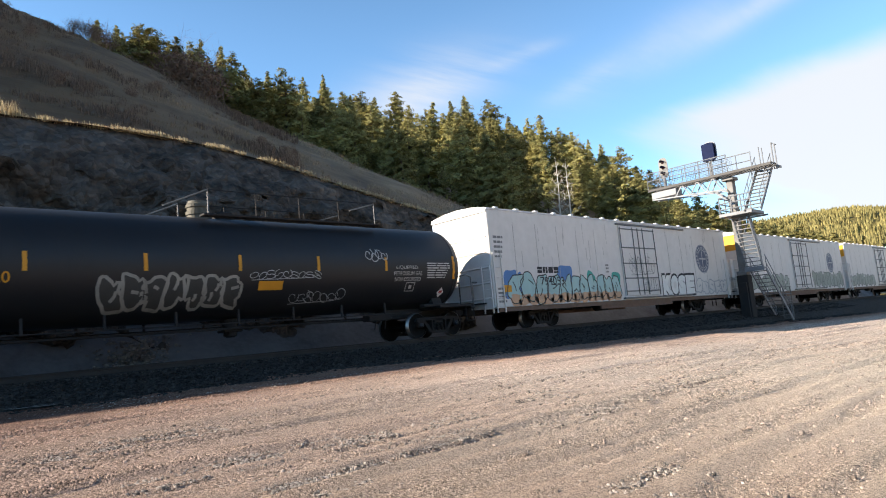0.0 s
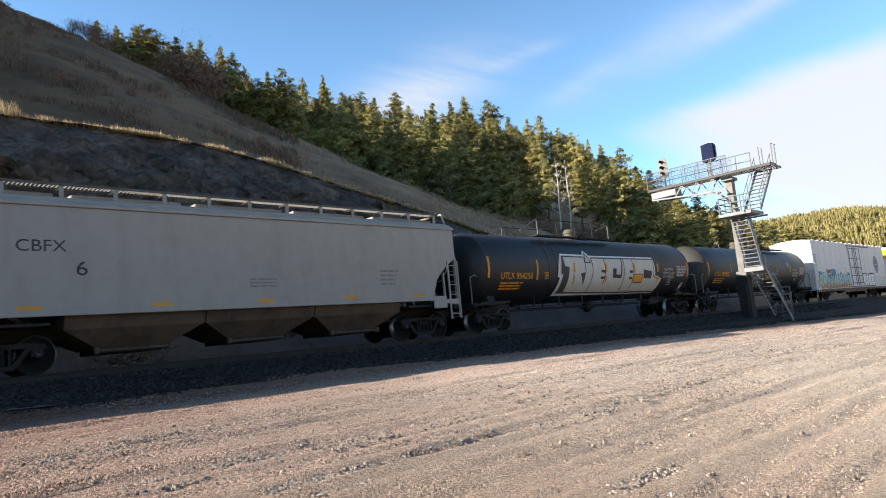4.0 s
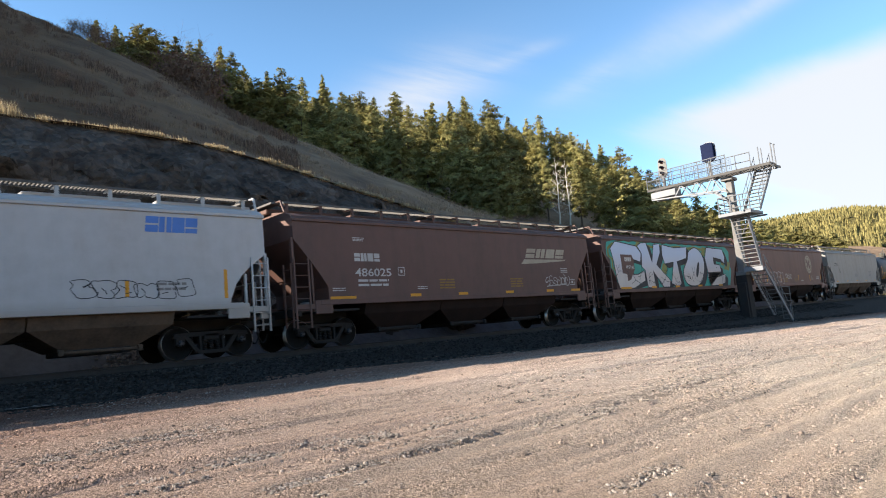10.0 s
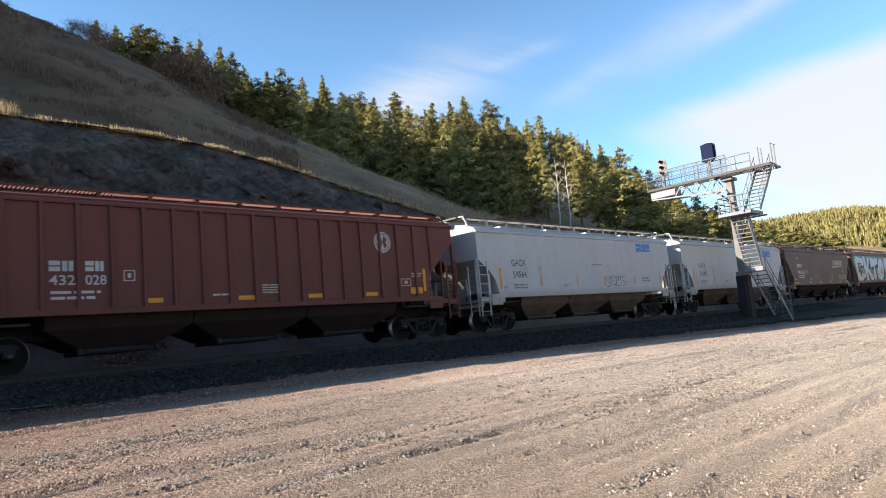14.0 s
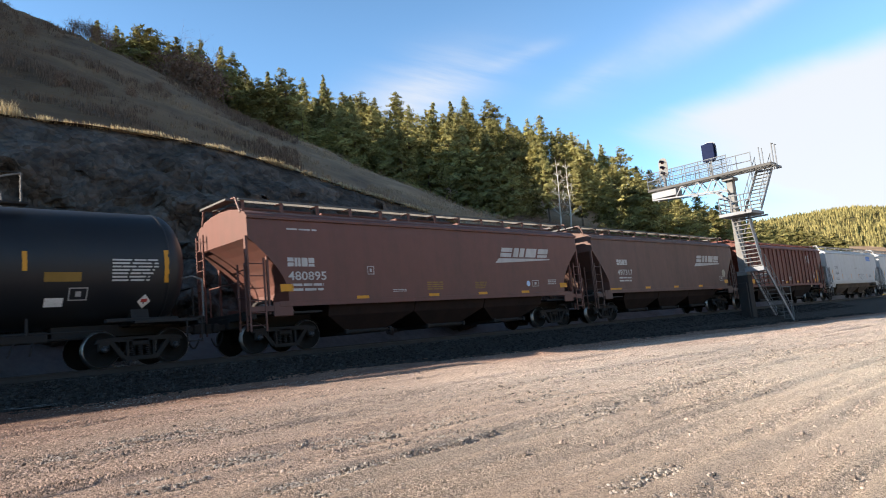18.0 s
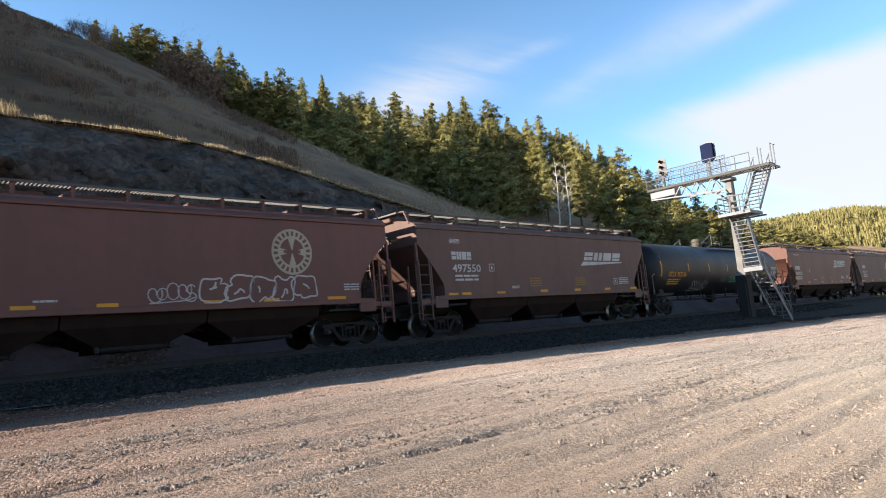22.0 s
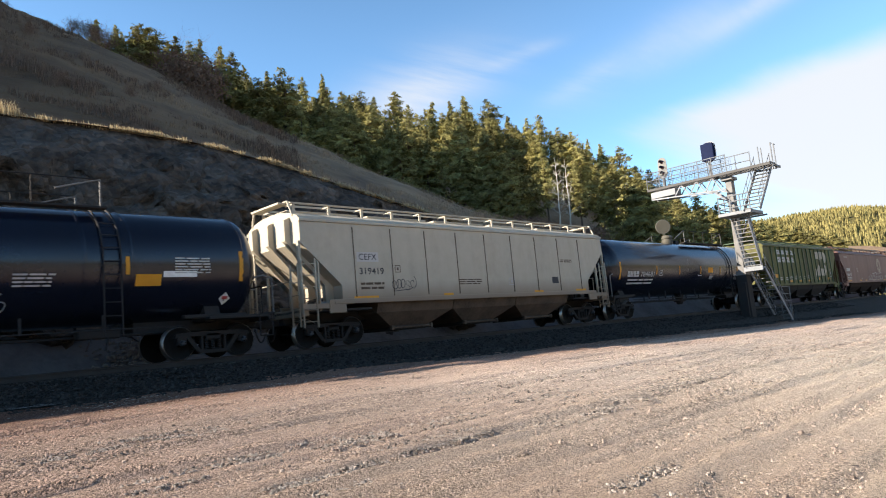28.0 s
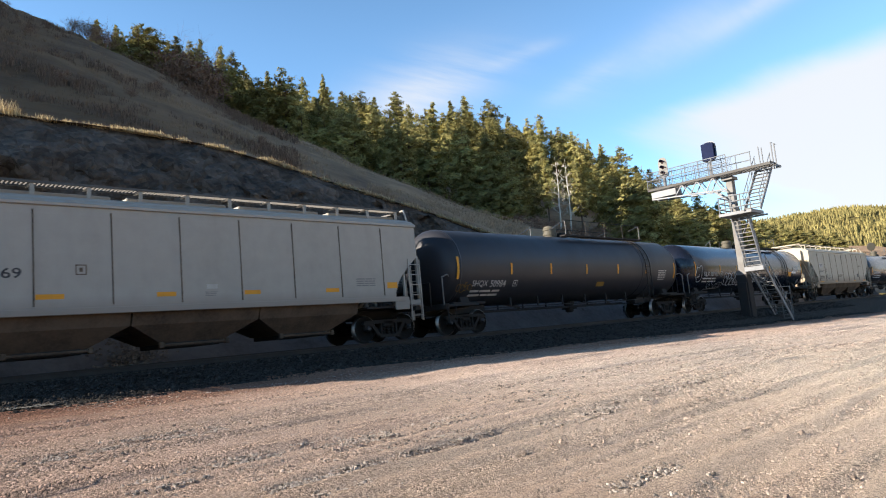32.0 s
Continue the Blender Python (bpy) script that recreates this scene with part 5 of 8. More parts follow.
def glyphs(text, fat=0.0):
    key = (text, fat)
    if key not in FONT:
        cu = bpy.data.curves.new("lettering", "FONT")
        cu.body, cu.size, cu.resolution_u, cu.offset, cu.fill_mode = text, 1.0, 3, fat, "FRONT"
        ob = bpy.data.objects.new("lettering", cu)
        me = bpy.data.meshes.new_from_object(ob)
        v = np.array([p.co[:2] for p in me.vertices])
        v = (v - v.min(0)) / (v.max(0) - v.min(0))
        FONT[key] = (v.tolist(), [tuple(p.vertices) for p in me.polygons])
        bpy.data.objects.remove(ob), bpy.data.meshes.remove(me)
    return FONT[key]


def flat(half):
    return lambda x, z, d: (x, -(half + 0.004 + d), z)


def barrel(R, zc):
    return lambda x, z, d: (x, -(math.sqrt(max(0.01, R * R - (z - zc) ** 2)) + 0.010 + d), z)


class Mark(Shape):
    """Paint laid on a side; on gives the side's surface."""

    def __init__(self, on, d=0.0):
        self.v, self.f, self.mi, self.mats = [], [], [], []
        self.on, self.d = on, d

    def text(self, s, x0, x1, z0, z1, fat=0.0, slant=0.0):
        v, f = glyphs(s, fat)
        return self.add([self.on(x0 + (x1 - x0) * a + slant * (z1 - z0) * b, z0 + (z1 - z0) * b, self.d) for a, b in v], f)

    def bar(self, x0, x1, z0, z1, slant=0.0, n=0):
        n = n or max(1, int((z1 - z0) / 0.22))
        vs = []
        for k in range(n + 1):
            z = z0 + (z1 - z0) * k / n
            vs += [self.on(x0 + slant * (z - z0), z, self.d), self.on(x1 + slant * (z - z0), z, self.d)]
        return self.add(vs, [(2 * k, 2 * k + 1, 2 * k + 3, 2 * k + 2) for k in range(n)])

    def lines(self, x0, x1, z0, z1, n, ragged=0.3, seed=1):
        """Small print: rows of plain bars."""
        r = np.random.default_rng(seed)
        h = (z1 - z0) / (n * 2 - 1)
        for k in range(n):
            z = z1 - (2 * k + 1) * h
            x = x0
            while x < x1 - 0.02:
                w = min(x1 - x, (x1 - x0) * r.uniform(0.2, 0.5))
                self.bar(x, x + w * 0.88, z, z + h)
                x += w
            if ragged and r.uniform() < ragged:
                x1 -= (x1 - x0) * 0.1
        return self

    def ring(self, cx, cz, r0, r1, n=36, a0=0.0, a1=6.2832):
        vs = []
        for k in range(n + 1):
            a = a0 + (a1 - a0) * k / n
            for r in (r0, r1):
                vs.append(self.on(cx + r * math.cos(a), cz + r * math.sin(a), self.d))
        return self.add(vs, [(2 * k, 2 * k + 1, 2 * k + 3, 2 * k + 2) for k in range(n)])

    def stroke(self, pts, w):
        """A sprayed line through the points."""
        P = [Vector(p) for p in pts]
        vs = []
        for i, p in enumerate(P):
            d = (P[min(i + 1, len(P) - 1)] - P[max(i - 1, 0)])
            d = d.normalized() if d.length > 1e-6 else Vector((1, 0))
            nrm = Vector((-d.y, d.x)) * w / 2
            vs += [self.on(*(p + nrm), self.d), self.on(*(p - nrm), self.d)]
        return self.add(vs, [(2 * k, 2 * k + 1, 2 * k + 3, 2 * k + 2) for k in range(len(P) - 1)])

    def poly(self, pts, dx=0.0, dz=0.0, d=0.0):
        """Any filled outline."""
        tri = tessellate_polygon([[Vector((a, b, 0)) for a, b in pts]])
        return self.add([self.on(a + dx, b + dz, self.d + d) for a, b in pts], [tuple(t) for t in tri])

    def sheet(self, pts, step=0.14):
        """A filled outline on a curved side, cut into level bands."""
        def cut(poly, z, keep):
            out = []
            for i, (a, b) in enumerate(poly):
                c_, d_ = poly[i - 1]
                if (b - z) * keep >= 0:
                    if (d_ - z) * keep < 0:
                        out.append((c_ + (a - c_) * (z - d_) / (b - d_), z))
                    out.append((a, b))
                elif (d_ - z) * keep >= 0:
                    out.append((c_ + (a - c_) * (z - d_) / (b - d_), z))
            return out

        z, top = min(q[1] for q in pts), max(q[1] for q in pts)
        while z < top:
            band = cut(cut(pts, z, 1), z + step, -1)
            if len(band) > 2:
                self.poly(band)
            z += step
        ids, keep, at_ = {}, [], []  # weld the bands into one sheet
        for q in self.v:
            k = tuple(round(w, 4) for w in q)
            if k not in ids:
                ids[k] = len(keep)
                keep.append(q)
            at_.append(ids[k])
        self.f = [t for t in (tuple(at_[i] for i in f) for f in self.f) if len(set(t)) == len(t)]
        self.v, self.mi = keep, [0] * len(self.f)
        return self

    def blob(self, pts):
        """A filled outline, cut into narrow upright bands so that it follows the side."""
        c = (sum(p[0] for p in pts) / len(pts), sum(p[1] for p in pts) / len(pts))
        n = len(pts)
        rings = [[self.on(c[0] + (p[0] - c[0]) * t, c[1] + (p[1] - c[1]) * t, self.d) for p in pts] for t in (1.0, 0.66, 0.33)]
        vs = [q for r in rings for q in r] + [self.on(*c, self.d)]
        fs = [(k * n + i, k * n + (i + 1) % n, (k + 1) * n + (i + 1) % n, (k + 1) * n + i) for k in range(2) for i in range(n)]
        fs += [(2 * n + i, 2 * n + (i + 1) % n, 3 * n) for i in range(n)]
        return self.add(vs, fs)


def letterform(r, x0, x1, z0, z1, n=26):
    """A bulging letter-like outline with a notch or two."""
    cx, cz, w, h = (x0 + x1) / 2, (z0 + z1) / 2, (x1 - x0) / 2, (z1 - z0) / 2
    p1, p2, k1, k2 = r.uniform(0, 6.28), r.uniform(0, 6.28), r.integers(2, 4), r.integers(4, 6)
    notch = [(r.uniform(0, 6.28), r.uniform(0.25, 0.55)) for _ in range(r.integers(1, 3))]
    tilt = r.uniform(-0.2, 0.2)
    out = []
    for i in range(n):
        a = 6.2832 * i / n
        q = 1 + 0.10 * math.sin(k1 * a + p1) + 0.07 * math.sin(k2 * a + p2)
        for at_, deep in notch:
            d = abs((a - at_ + 3.1416) % 6.2832 - 3.1416)
            q *= 1 - deep * max(0.0, 1 - d / 0.34)
        zz = h * q * math.copysign(abs(math.sin(a)) ** 0.6, math.sin(a))
        out.append((cx + w * q * math.copysign(abs(math.cos(a)) ** 0.7, math.cos(a)) + tilt * zz, cz + zz))
    return out


def graffiti(c, on, x0, x1, z0, z1, n, seed, line, fill=None, w=0.05, tail=True, label="sprayed graffiti lettering"):
    """A run of bubble letters: outlines with inner cuts, over a fill where there is one."""
    r = np.random.default_rng(seed)
    step = (x1 - x0) / n
    for k in range(n):
        li = Mark(on, 0.006)
        a, b = x0 + step * k - 0.05 * step, x0 + step * (k + 1) + 0.05 * step
        dz = r.uniform(-0.08, 0.08) * (z1 - z0)
        pts = letterform(r, a, b, z0 + dz, z1 + dz)
        if fill:
            part("graffiti_fill", Mark(on, 0.002 + 0.0006 * (k % 2)).blob(pts), fill, c)
        li.stroke(pts + pts[:2], w)
        cx, cz = (a + b) / 2, (z0 + z1) / 2 + dz
        for _ in range(r.integers(1, 3)):
            ux, uz, an, le = cx + r.uniform(-0.18, 0.18) * step, cz + r.uniform(-0.2, 0.2) * (z1 - z0), r.uniform(0, 3.14), r.uniform(0.10, 0.24)
            li.stroke([(ux - le * step * math.cos(an), uz - le * (z1 - z0) * math.sin(an)), (ux + 0.05 * step, uz), (ux + le * step * math.cos(an), uz + le * (z1 - z0) * math.sin(an))], w)
        part("graffiti", li, line, c, label)


def scrawl(c, on, x0, x1, z0, z1, n, seed, mat, w=0.03):
    """A quick handwritten tag: joined-up letter strokes, and now and then a line under them."""
    r = np.random.default_rng(seed)
    m = Mark(on, 0.004)
    step, h = (x1 - x0) / n, z1 - z0
    arc = lambda cx, cz, rx, rz, a0, a1, k=9: [(cx + rx * math.cos(a0 + (a1 - a0) * i / k), cz + rz * math.sin(a0 + (a1 - a0) * i / k)) for i in range(k + 1)]
    for k in range(n):
        x, z, t, g = x0 + step * (k + 0.1), z0 + r.uniform(-0.08, 0.15) * h, h * r.uniform(0.65, 1.1), step * r.uniform(0.75, 1.05)
        g *= 1.5
        kind = int(r.integers(0, 3))
        if kind == 0:  # a closed loop
            q = arc(x + g * 0.45, z + t * 0.45, g * 0.42, t * 0.45, 0.6, 7.2, 14)
        elif kind == 1:  # a double bend
            q = arc(x + g * 0.45, z + t * 0.72, g * 0.36, t * 0.28, 0.5, 4.4) + arc(x + g * 0.40, z + t * 0.27, g * 0.46, t * 0.27, 1.6, -2.6)
        else:  # a spiral hook
            q = [(x + g * (0.5 + (0.18 + 0.04 * i) * math.cos(0.6 * i)), z + t * (0.5 + (0.18 + 0.04 * i) * math.sin(0.6 * i))) for i in range(13)]
        turn = r.uniform(-0.7, 0.7)
        mx, mz = x + g / 2, z + t / 2
        ratio = h / max(0.05, step)
        q = [(mx + (a_ - mx) * math.cos(turn) - (b_ - mz) * math.sin(turn) / max(1, ratio), mz + (a_ - mx) * math.sin(turn) + (b_ - mz) * math.cos(turn)) for a_, b_ in q]
        m.stroke(q, w * r.uniform(0.5, 0.8))
    if n > 4:
        m.stroke([(x0 + step * 0.4, z0 - 0.04), (x1 - step * 0.8, z0 + 0.02), (x1, z0 + 0.10)], w * 0.6)
    tagged(part("graffiti", m, mat, c), "thin sprayed graffiti tag", kind="stuff")


def blocks(m, x0, x1, z0, z1, n, slant=0.0, gap=0.14):
    """A company name as plain blocks."""
    step, h = (x1 - x0) / n, z1 - z0
    for k in range(n):
        a, b = x0 + step * k, x0 + step * (k + 1 - gap)
        w = b - a
        q = lambda u0, u1, v0, v1: m.bar(a + w * u0 + slant * h * v0, a + w * u1 + slant * h * v0, z0 + h * v0, z0 + h * v1, slant)
        for u0, u1, v0, v1 in (((0, 1, 0, 0.44), (0, 1, 0.56, 1)), ((0, 0.46, 0, 1), (0.58, 1, 0, 1)), ((0, 1, 0, 1),), ((0, 1, 0, 0.30), (0, 1, 0.40, 1)))[k % 4]:
            q(u0, u1, v0, v1)
    return m


def reflectors(c, on, spots, w=0.10, h=0.46):
    """Retro-reflective strips: (x, z of the middle, wide, high)."""
    for q in spots:
        x, z = q[0], q[1]
        ww, hh = (q[2], q[3]) if len(q) > 2 else (w, h)
        part("reflector", Mark(on, 0.003).bar(x - ww / 2, x + ww / 2, z - hh / 2, z + hh / 2), M["yellow"], c)


# ---- covered hoppers ----
def hopper(name, label, x, mat, spacing=13.2, half=8.62, top=7.92, low=6.95, z_cut=3.35, z_low=1.75, power=1.6, ribs=(), rib_mat=None, chutes=3, chute_mat=None, eave=4.0, seams=(), fancy_end=False, rail_mat=None, rail_closed=True, group="", board=None, rb=0.60):
    c = car(name, label, "hopper car", x, group)
    brown = mat in (M['brown'], M['brown_dull'], M['red_brown'])
    chute_mat, rail_mat = chute_mat or (M['brown_black'] if brown else mat), rail_mat or mat
    board = board or (M['grating'] if mat in (M['brown'], M['brown_dull'], M['pale_grey'], M['dust_grey'], M['mid_grey']) else rail_mat)
    SILL = 1.42

    def end(z):
        if z >= z_cut:
            return top
        if z <= z_low:
            return low
        return low + (top - low) * ((z - z_low) / (z_cut - z_low)) ** power

    zs = [SILL, 1.58, z_low, 2.0, 2.25, 2.5, 2.75, 3.0, 3.2, z_cut, z_cut + 0.001, 3.7, eave]
    zs = sorted(set(zs))
    wid = lambda z: 1.600 - 0.010 * abs(z - 2.7) - 0.02 * smooth((z - 3.6) / 0.4)
    sec = [(-wid(z), z, end(z)) for z in zs]
    roof = [(-1.50, eave + 0.10), (-1.15, eave + 0.24), (-0.6, eave + 0.34), (0, eave + 0.37)]
    sec += [(y, z, top) for y, z in roof] + [(-y, z, top) for y, z in roof[-2::-1]] + [(-y, z, e) for y, z, e in sec[::-1]]
    body = Shape()
    cols = 9
    n = len(sec)
    for k in range(cols):
        for y, z, e in sec:
            body.v.append((-e + 2 * e * k / (cols - 1), y, z))
    fs = [(k * n + i, (k + 1) * n + i, (k + 1) * n + (i + 1) % n, k * n + (i + 1) % n) for k in range(cols - 1) for i in range(n)]
    m_ = len(zs)
    for k in (0, cols - 1):
        for i in range(m_ - 1):
            fs.append((k * n + i, k * n + i + 1, k * n + n - 2 - i, k * n + n - 1 - i))
        fs.append(tuple(k * n + i for i in range(m_ - 1, n - m_ + 1)))
    body.f, body.mi = fs, [0] * len(fs)
    part("body", body, mat, c)
    on = lambda xx, z, d: (xx, -(wid(z) + 0.004 + d), z)
    for s in (-1, 1):
        part("top_chord", Shape().prism([(s * 1.575, eave - 0.10), (s * 1.635, eave - 0.08), (s * 1.635, eave - 0.01), (s * 1.56, eave + 0.035)], -top - 0.02, top + 0.02, "x"), mat, c)
        part("side_sill", Shape().box(-low - 0.35, low + 0.35, s * 1.615 - 0.035, s * 1.615 + 0.035, 1.30, 1.46, 0.01), mat, c)
        # running board: two long edge bars, cross bars, and brackets below
        brd = Shape()
        L = top - 0.1
        brd.box(-L, L, s * 0.98 - 0.02, s * 0.98 + 0.02, eave + rb - 0.02, eave + rb + 0.04).box(-L, L, s * 0.52 - 0.02, s * 0.52 + 0.02, eave + rb - 0.02, eave + rb + 0.04)
        if rail_closed:
            k = -L
            while k < L:
                brd.box(k, k + 0.022, min(s * 0.52, s * 0.98), max(s * 0.52, s * 0.98), eave + rb - 0.005, eave + rb + 0.03)
                k += 0.095
        else:
            brd.box(-L, L, s * 0.98 - 0.05, s * 0.98 + 0.05, eave + rb, eave + rb + 0.03)
        part("running_board", brd, board, c)
        nb = 13
        for k in range(nb):
            xx = -L + 0.15 + (2 * L - 0.3) * k / (nb - 1)
            part("bracket", Shape().prism([(xx - 0.05, eave + 0.12), (xx + 0.05, eave + 0.12), (xx + 0.05, eave + rb), (xx - 0.05, eave + rb)], s * 0.93 - 0.02, s * 0.93 + 0.02).beam((xx, s * 0.95, eave + rb - 0.02), (xx, s * 0.5, eave + rb - 0.02), 0.05, 0.04), rail_mat, c)
    for k in range(5):
        xx = -6.6 + 3.3 * k
        part("hatch_cover", Shape().box(xx - 1.45, xx + 1.45, -0.36, 0.36, eave + 0.34, eave + 0.52, 0.03), mat, c)
    for s in (-1, 1):
        part("roof_end_rail", Shape().pipe([(s * top, -1.25, eave + 0.15), (s * (top + 0.03), -1.05, eave + rb + 0.02), (s * (top + 0.03), 1.05, eave + rb + 0.02), (s * top, 1.25, eave + 0.15)], 0.035, 6), rail_mat, c)
        part("end_walkway", Shape().box(min(s * (top - 0.1), s * (top + 0.25)), max(s * (top - 0.1), s * (top + 0.25)), -0.85, 0.85, eave + rb - 0.04, eave + rb + 0.02), board, c)
    # chutes and gates
    span = 2 * (low - 1.5) / chutes
    for k in range(chutes):
        xc = -(low - 1.5) + span * (k + 0.5)
        h = span / 2 - 0.02
        ch = Shape()
        tp = [(xc - h, -1.50, 1.40), (xc + h, -1.50, 1.40), (xc + h, 1.50, 1.40), (xc - h, 1.50, 1.40)]
        md = [(xc - h, -1.34, 0.98), (xc + h, -1.34, 0.98), (xc + h, 1.34, 0.98), (xc - h, 1.34, 0.98)]
        bt = [(xc - 0.85, -0.90, 0.48), (xc + 0.85, -0.90, 0.48), (xc + 0.85, 0.90, 0.48), (xc - 0.85, 0.90, 0.48)]
        ch.add(tp + md + bt, [(3, 2, 1, 0), (0, 1, 5, 4), (1, 2, 6, 5), (2, 3, 7, 6), (3, 0, 4, 7), (4, 5, 9, 8), (5, 6, 10, 9), (6, 7, 11, 10), (7, 4, 8, 11), (8, 9, 10, 11)])
        chute = part("chute", ch, chute_mat, c)
        part("gate", Shape().box(xc - 0.75, xc + 0.75, -0.95, 0.95, 0.36, 0.50, 0.02).box(xc - 0.9, xc + 0.9, -1.0, -0.94, 0.38, 0.46, 0.01).tube((xc + 0.5, -1.05, 0.40), (xc + 0.5, -0.6, 0.42), 0.03, 6), M["under"], chute)
        part("gate_shaft", Shape().tube((xc - 0.95, -1.02, 0.44), (xc + 0.95, -1.02, 0.44), 0.035, 6).box(xc - 0.98, xc - 0.86, -1.10, -0.96, 0.36, 0.52, 0.02).box(xc + 0.86, xc + 0.98, -1.10, -0.96, 0.36, 0.52, 0.02), chute_mat if chute_mat is M["tan_dirt"] else M["under"], chute)
    part("center_sill", Shape().box(-half + 0.35, half - 0.35, -0.33, 0.33, 0.78, 1.12, 0.02), M["under"], c)
    for s in (-1, 1):
        x0 = s * (top + 0.05)
        part("end_sill", Shape().box(min(x0, x0 - s * 0.25), max(x0, x0 - s * 0.25), -1.55, 1.55, 0.98, 1.22, 0.02), mat if fancy_end else M["under"], c)
        part("end_deck", Shape().box(min(s * (low - 1.2), x0), max(s * (low - 1.2), x0), -1.5, 1.5, 1.10, 1.16), M["under"], c)
        part("side_bearing_plate", Shape().box(min(s * (low - 0.1), s * (low + 0.55)), max(s * (low - 0.1), s * (low + 0.55)), -1.64, -1.58, 1.02, 1.45, 0.02), mat, c)
        part("deck_beam", Shape().box(min(s * low, x0), max(s * low, x0), -1.62, -1.54, 1.18, 1.34, 0.01), mat, c)
        for y in (-1.52, 1.52):
            part("corner_post", Shape().box(x0 - s * 0.02 - 0.04, x0 - s * 0.02 + 0.04, y - 0.05, y + 0.05, 1.1, z_cut + 0.05), mat, c)
            part("end_post", Shape().box(s * (top - 0.62) - 0.03, s * (top - 0.62) + 0.03, y - 0.04, y + 0.04, 1.1, z_cut - 0.55), mat, c)
        ladder(c, "side_ladder", mat, (min(x0, x0 - s * 0.50), -1.63), "x", 0.50, 0.62, 2.75, 6)
        ladder(c, "end_ladder", mat, (s * (top + 0.10), 1.06), "y", 0.46, 0.65, eave - 0.15, 10)
        ladder(c, "end_ladder", mat, (s * (top + 0.10), -1.52), "y", 0.42, 0.65, 2.6, 5)
        part("grab_iron", Shape().pipe([(s * (top + 0.02), -0.9, 1.16), (s * (top + 0.02), -0.9, 2.1), (s * (top + 0.02), 0.9, 2.1), (s * (top + 0.02), 0.9, 1.16)], 0.022), mat, c)
        part("slope_brace", Shape().beam((s * (low - 0.9), 0.35 * s, 1.16), (s * (top - 0.4), 0.35 * s, z_cut - 0.15), 0.10, 0.12).beam((s * (low - 0.9), -0.55 * s, 1.16), (s * (top - 0.4), -0.55 * s, z_cut - 0.15), 0.10, 0.12), mat, c)
    part("air_reservoir", Shape().lathe([(-0.45, 0.05), (-0.40, 0.18), (0.40, 0.18), (0.45, 0.05)], "y", (-(low + 0.25), -0.5, 1.40), 14), M["under"], c, smooth=True)
    part("brake_valve", Shape().box(-(low + 0.75), -(low + 0.45), -1.35, -1.05, 1.16, 1.42, 0.03).tube((-(low + 0.6), -1.2, 1.3), (-(low + 0.6), -0.3, 1.3), 0.03), M["galv_old"], c)
    part("brake_wheel", Shape().lathe([(-0.03, 0.24), (-0.03, 0.28), (0.03, 0.28), (0.03, 0.24)], "x", (top + 0.16, -0.7, 2.6), 18).box(top + 0.13, top + 0.19, -0.96, -0.44, 2.58, 2.62).box(top + 0.13, top + 0.19, -0.72, -0.68, 2.34, 2.86), mat, c)
    for xx in ribs:
        for s in (-1, 1):
            zb = SILL if abs(xx) < low else z_low + (z_cut - z_low) * ((abs(xx) - low) / (top - low)) ** (1 / power) + 0.05
            part("rib", Shape().box(xx - 0.045, xx + 0.045, min(s * 1.58, s * 1.655), max(s * 1.58, s * 1.655), zb, eave - 0.06, 0.012), rib_mat or mat, c)
    for xx in seams:
        part("panel_seam", Shape().box(xx - 0.012, xx + 0.012, -1.612, -1.585, SILL + 0.1, eave - 0.2), chute_mat, c)
    gear(c, x, half, spacing)
    return c, on


def small_marks(c, on, mat, spots, seed=3):
    """Small stencilled print as plain bars: (x, z, wide, high, rows)."""
    for k, (x, z, w, h, n) in enumerate(spots):
        tagged(part("stencil", Mark(on, 0.003).lines(x, x + w, z, z + h, n, seed=seed + k), mat, c), kind="stuff")


def frame_mark(c, on, mat, x, z, w, h):
    m = Mark(on, 0.003)
    m.bar(x, x + w, z, z + 0.025).bar(x, x + w, z + h - 0.025, z + h).bar(x, x + 0.025, z, z + h, n=1).bar(x + w - 0.025, x + w, z, z + h, n=1).bar(x + w * 0.35, x + w * 0.65, z + h * 0.3, z + h * 0.7)
    part("stencil", m, mat, c)


def round_logo(c, on, x, z, r, mat, ground):
    """A ring-and-cross emblem."""
    m = Mark(on, 0.003)
    m.ring(x, z, r * 0.60, r)
    for k in range(4):
        a = 1.5708 * k
        m.ring(x, z, r * 0.05, r * 0.62, 4, a - 0.28, a + 0.28)
    p_ = Mark(on, 0.006)
    for k in range(22):
        a = 6.2832 * k / 22
        p_.ring(x, z, r * 0.70, r * 0.90, 2, a, a + 0.15)
    p_.bar(x - r * 0.42, x + r * 0.42, z - 0.07 * r, z + 0.07 * r, n=1)
    tagged(part("emblem_print", p_, ground, c), kind="stuff")
    part("emblem", m, mat, c, "round ring-and-cross emblem")


def wedge_logo(c, on, x0, x1, z0, z1, mat):
    """Slanting company letters as blocks over a tapering wedge."""
    h = z1 - z0
    m = Mark(on, 0.003)
    blocks(m, x0 + 0.2, x1 - 0.35, z0 + 0.40 * h, z1, 4, 0.45)
    m.add([on(x0 - 0.1, z0, 0.003), on(x0 + 0.9, z0 + 0.05 * h, 0.003), on(x1 - 0.3, z0 + 0.24 * h, 0.003), on(x1 - 0.25, z0 + 0.32 * h, 0.003), on(x0 + 0.12, z0 + 0.30 * h, 0.003)], [(0, 1, 2, 3, 4)])
    part("emblem", m, mat, c, "slanted block emblem over a wedge")


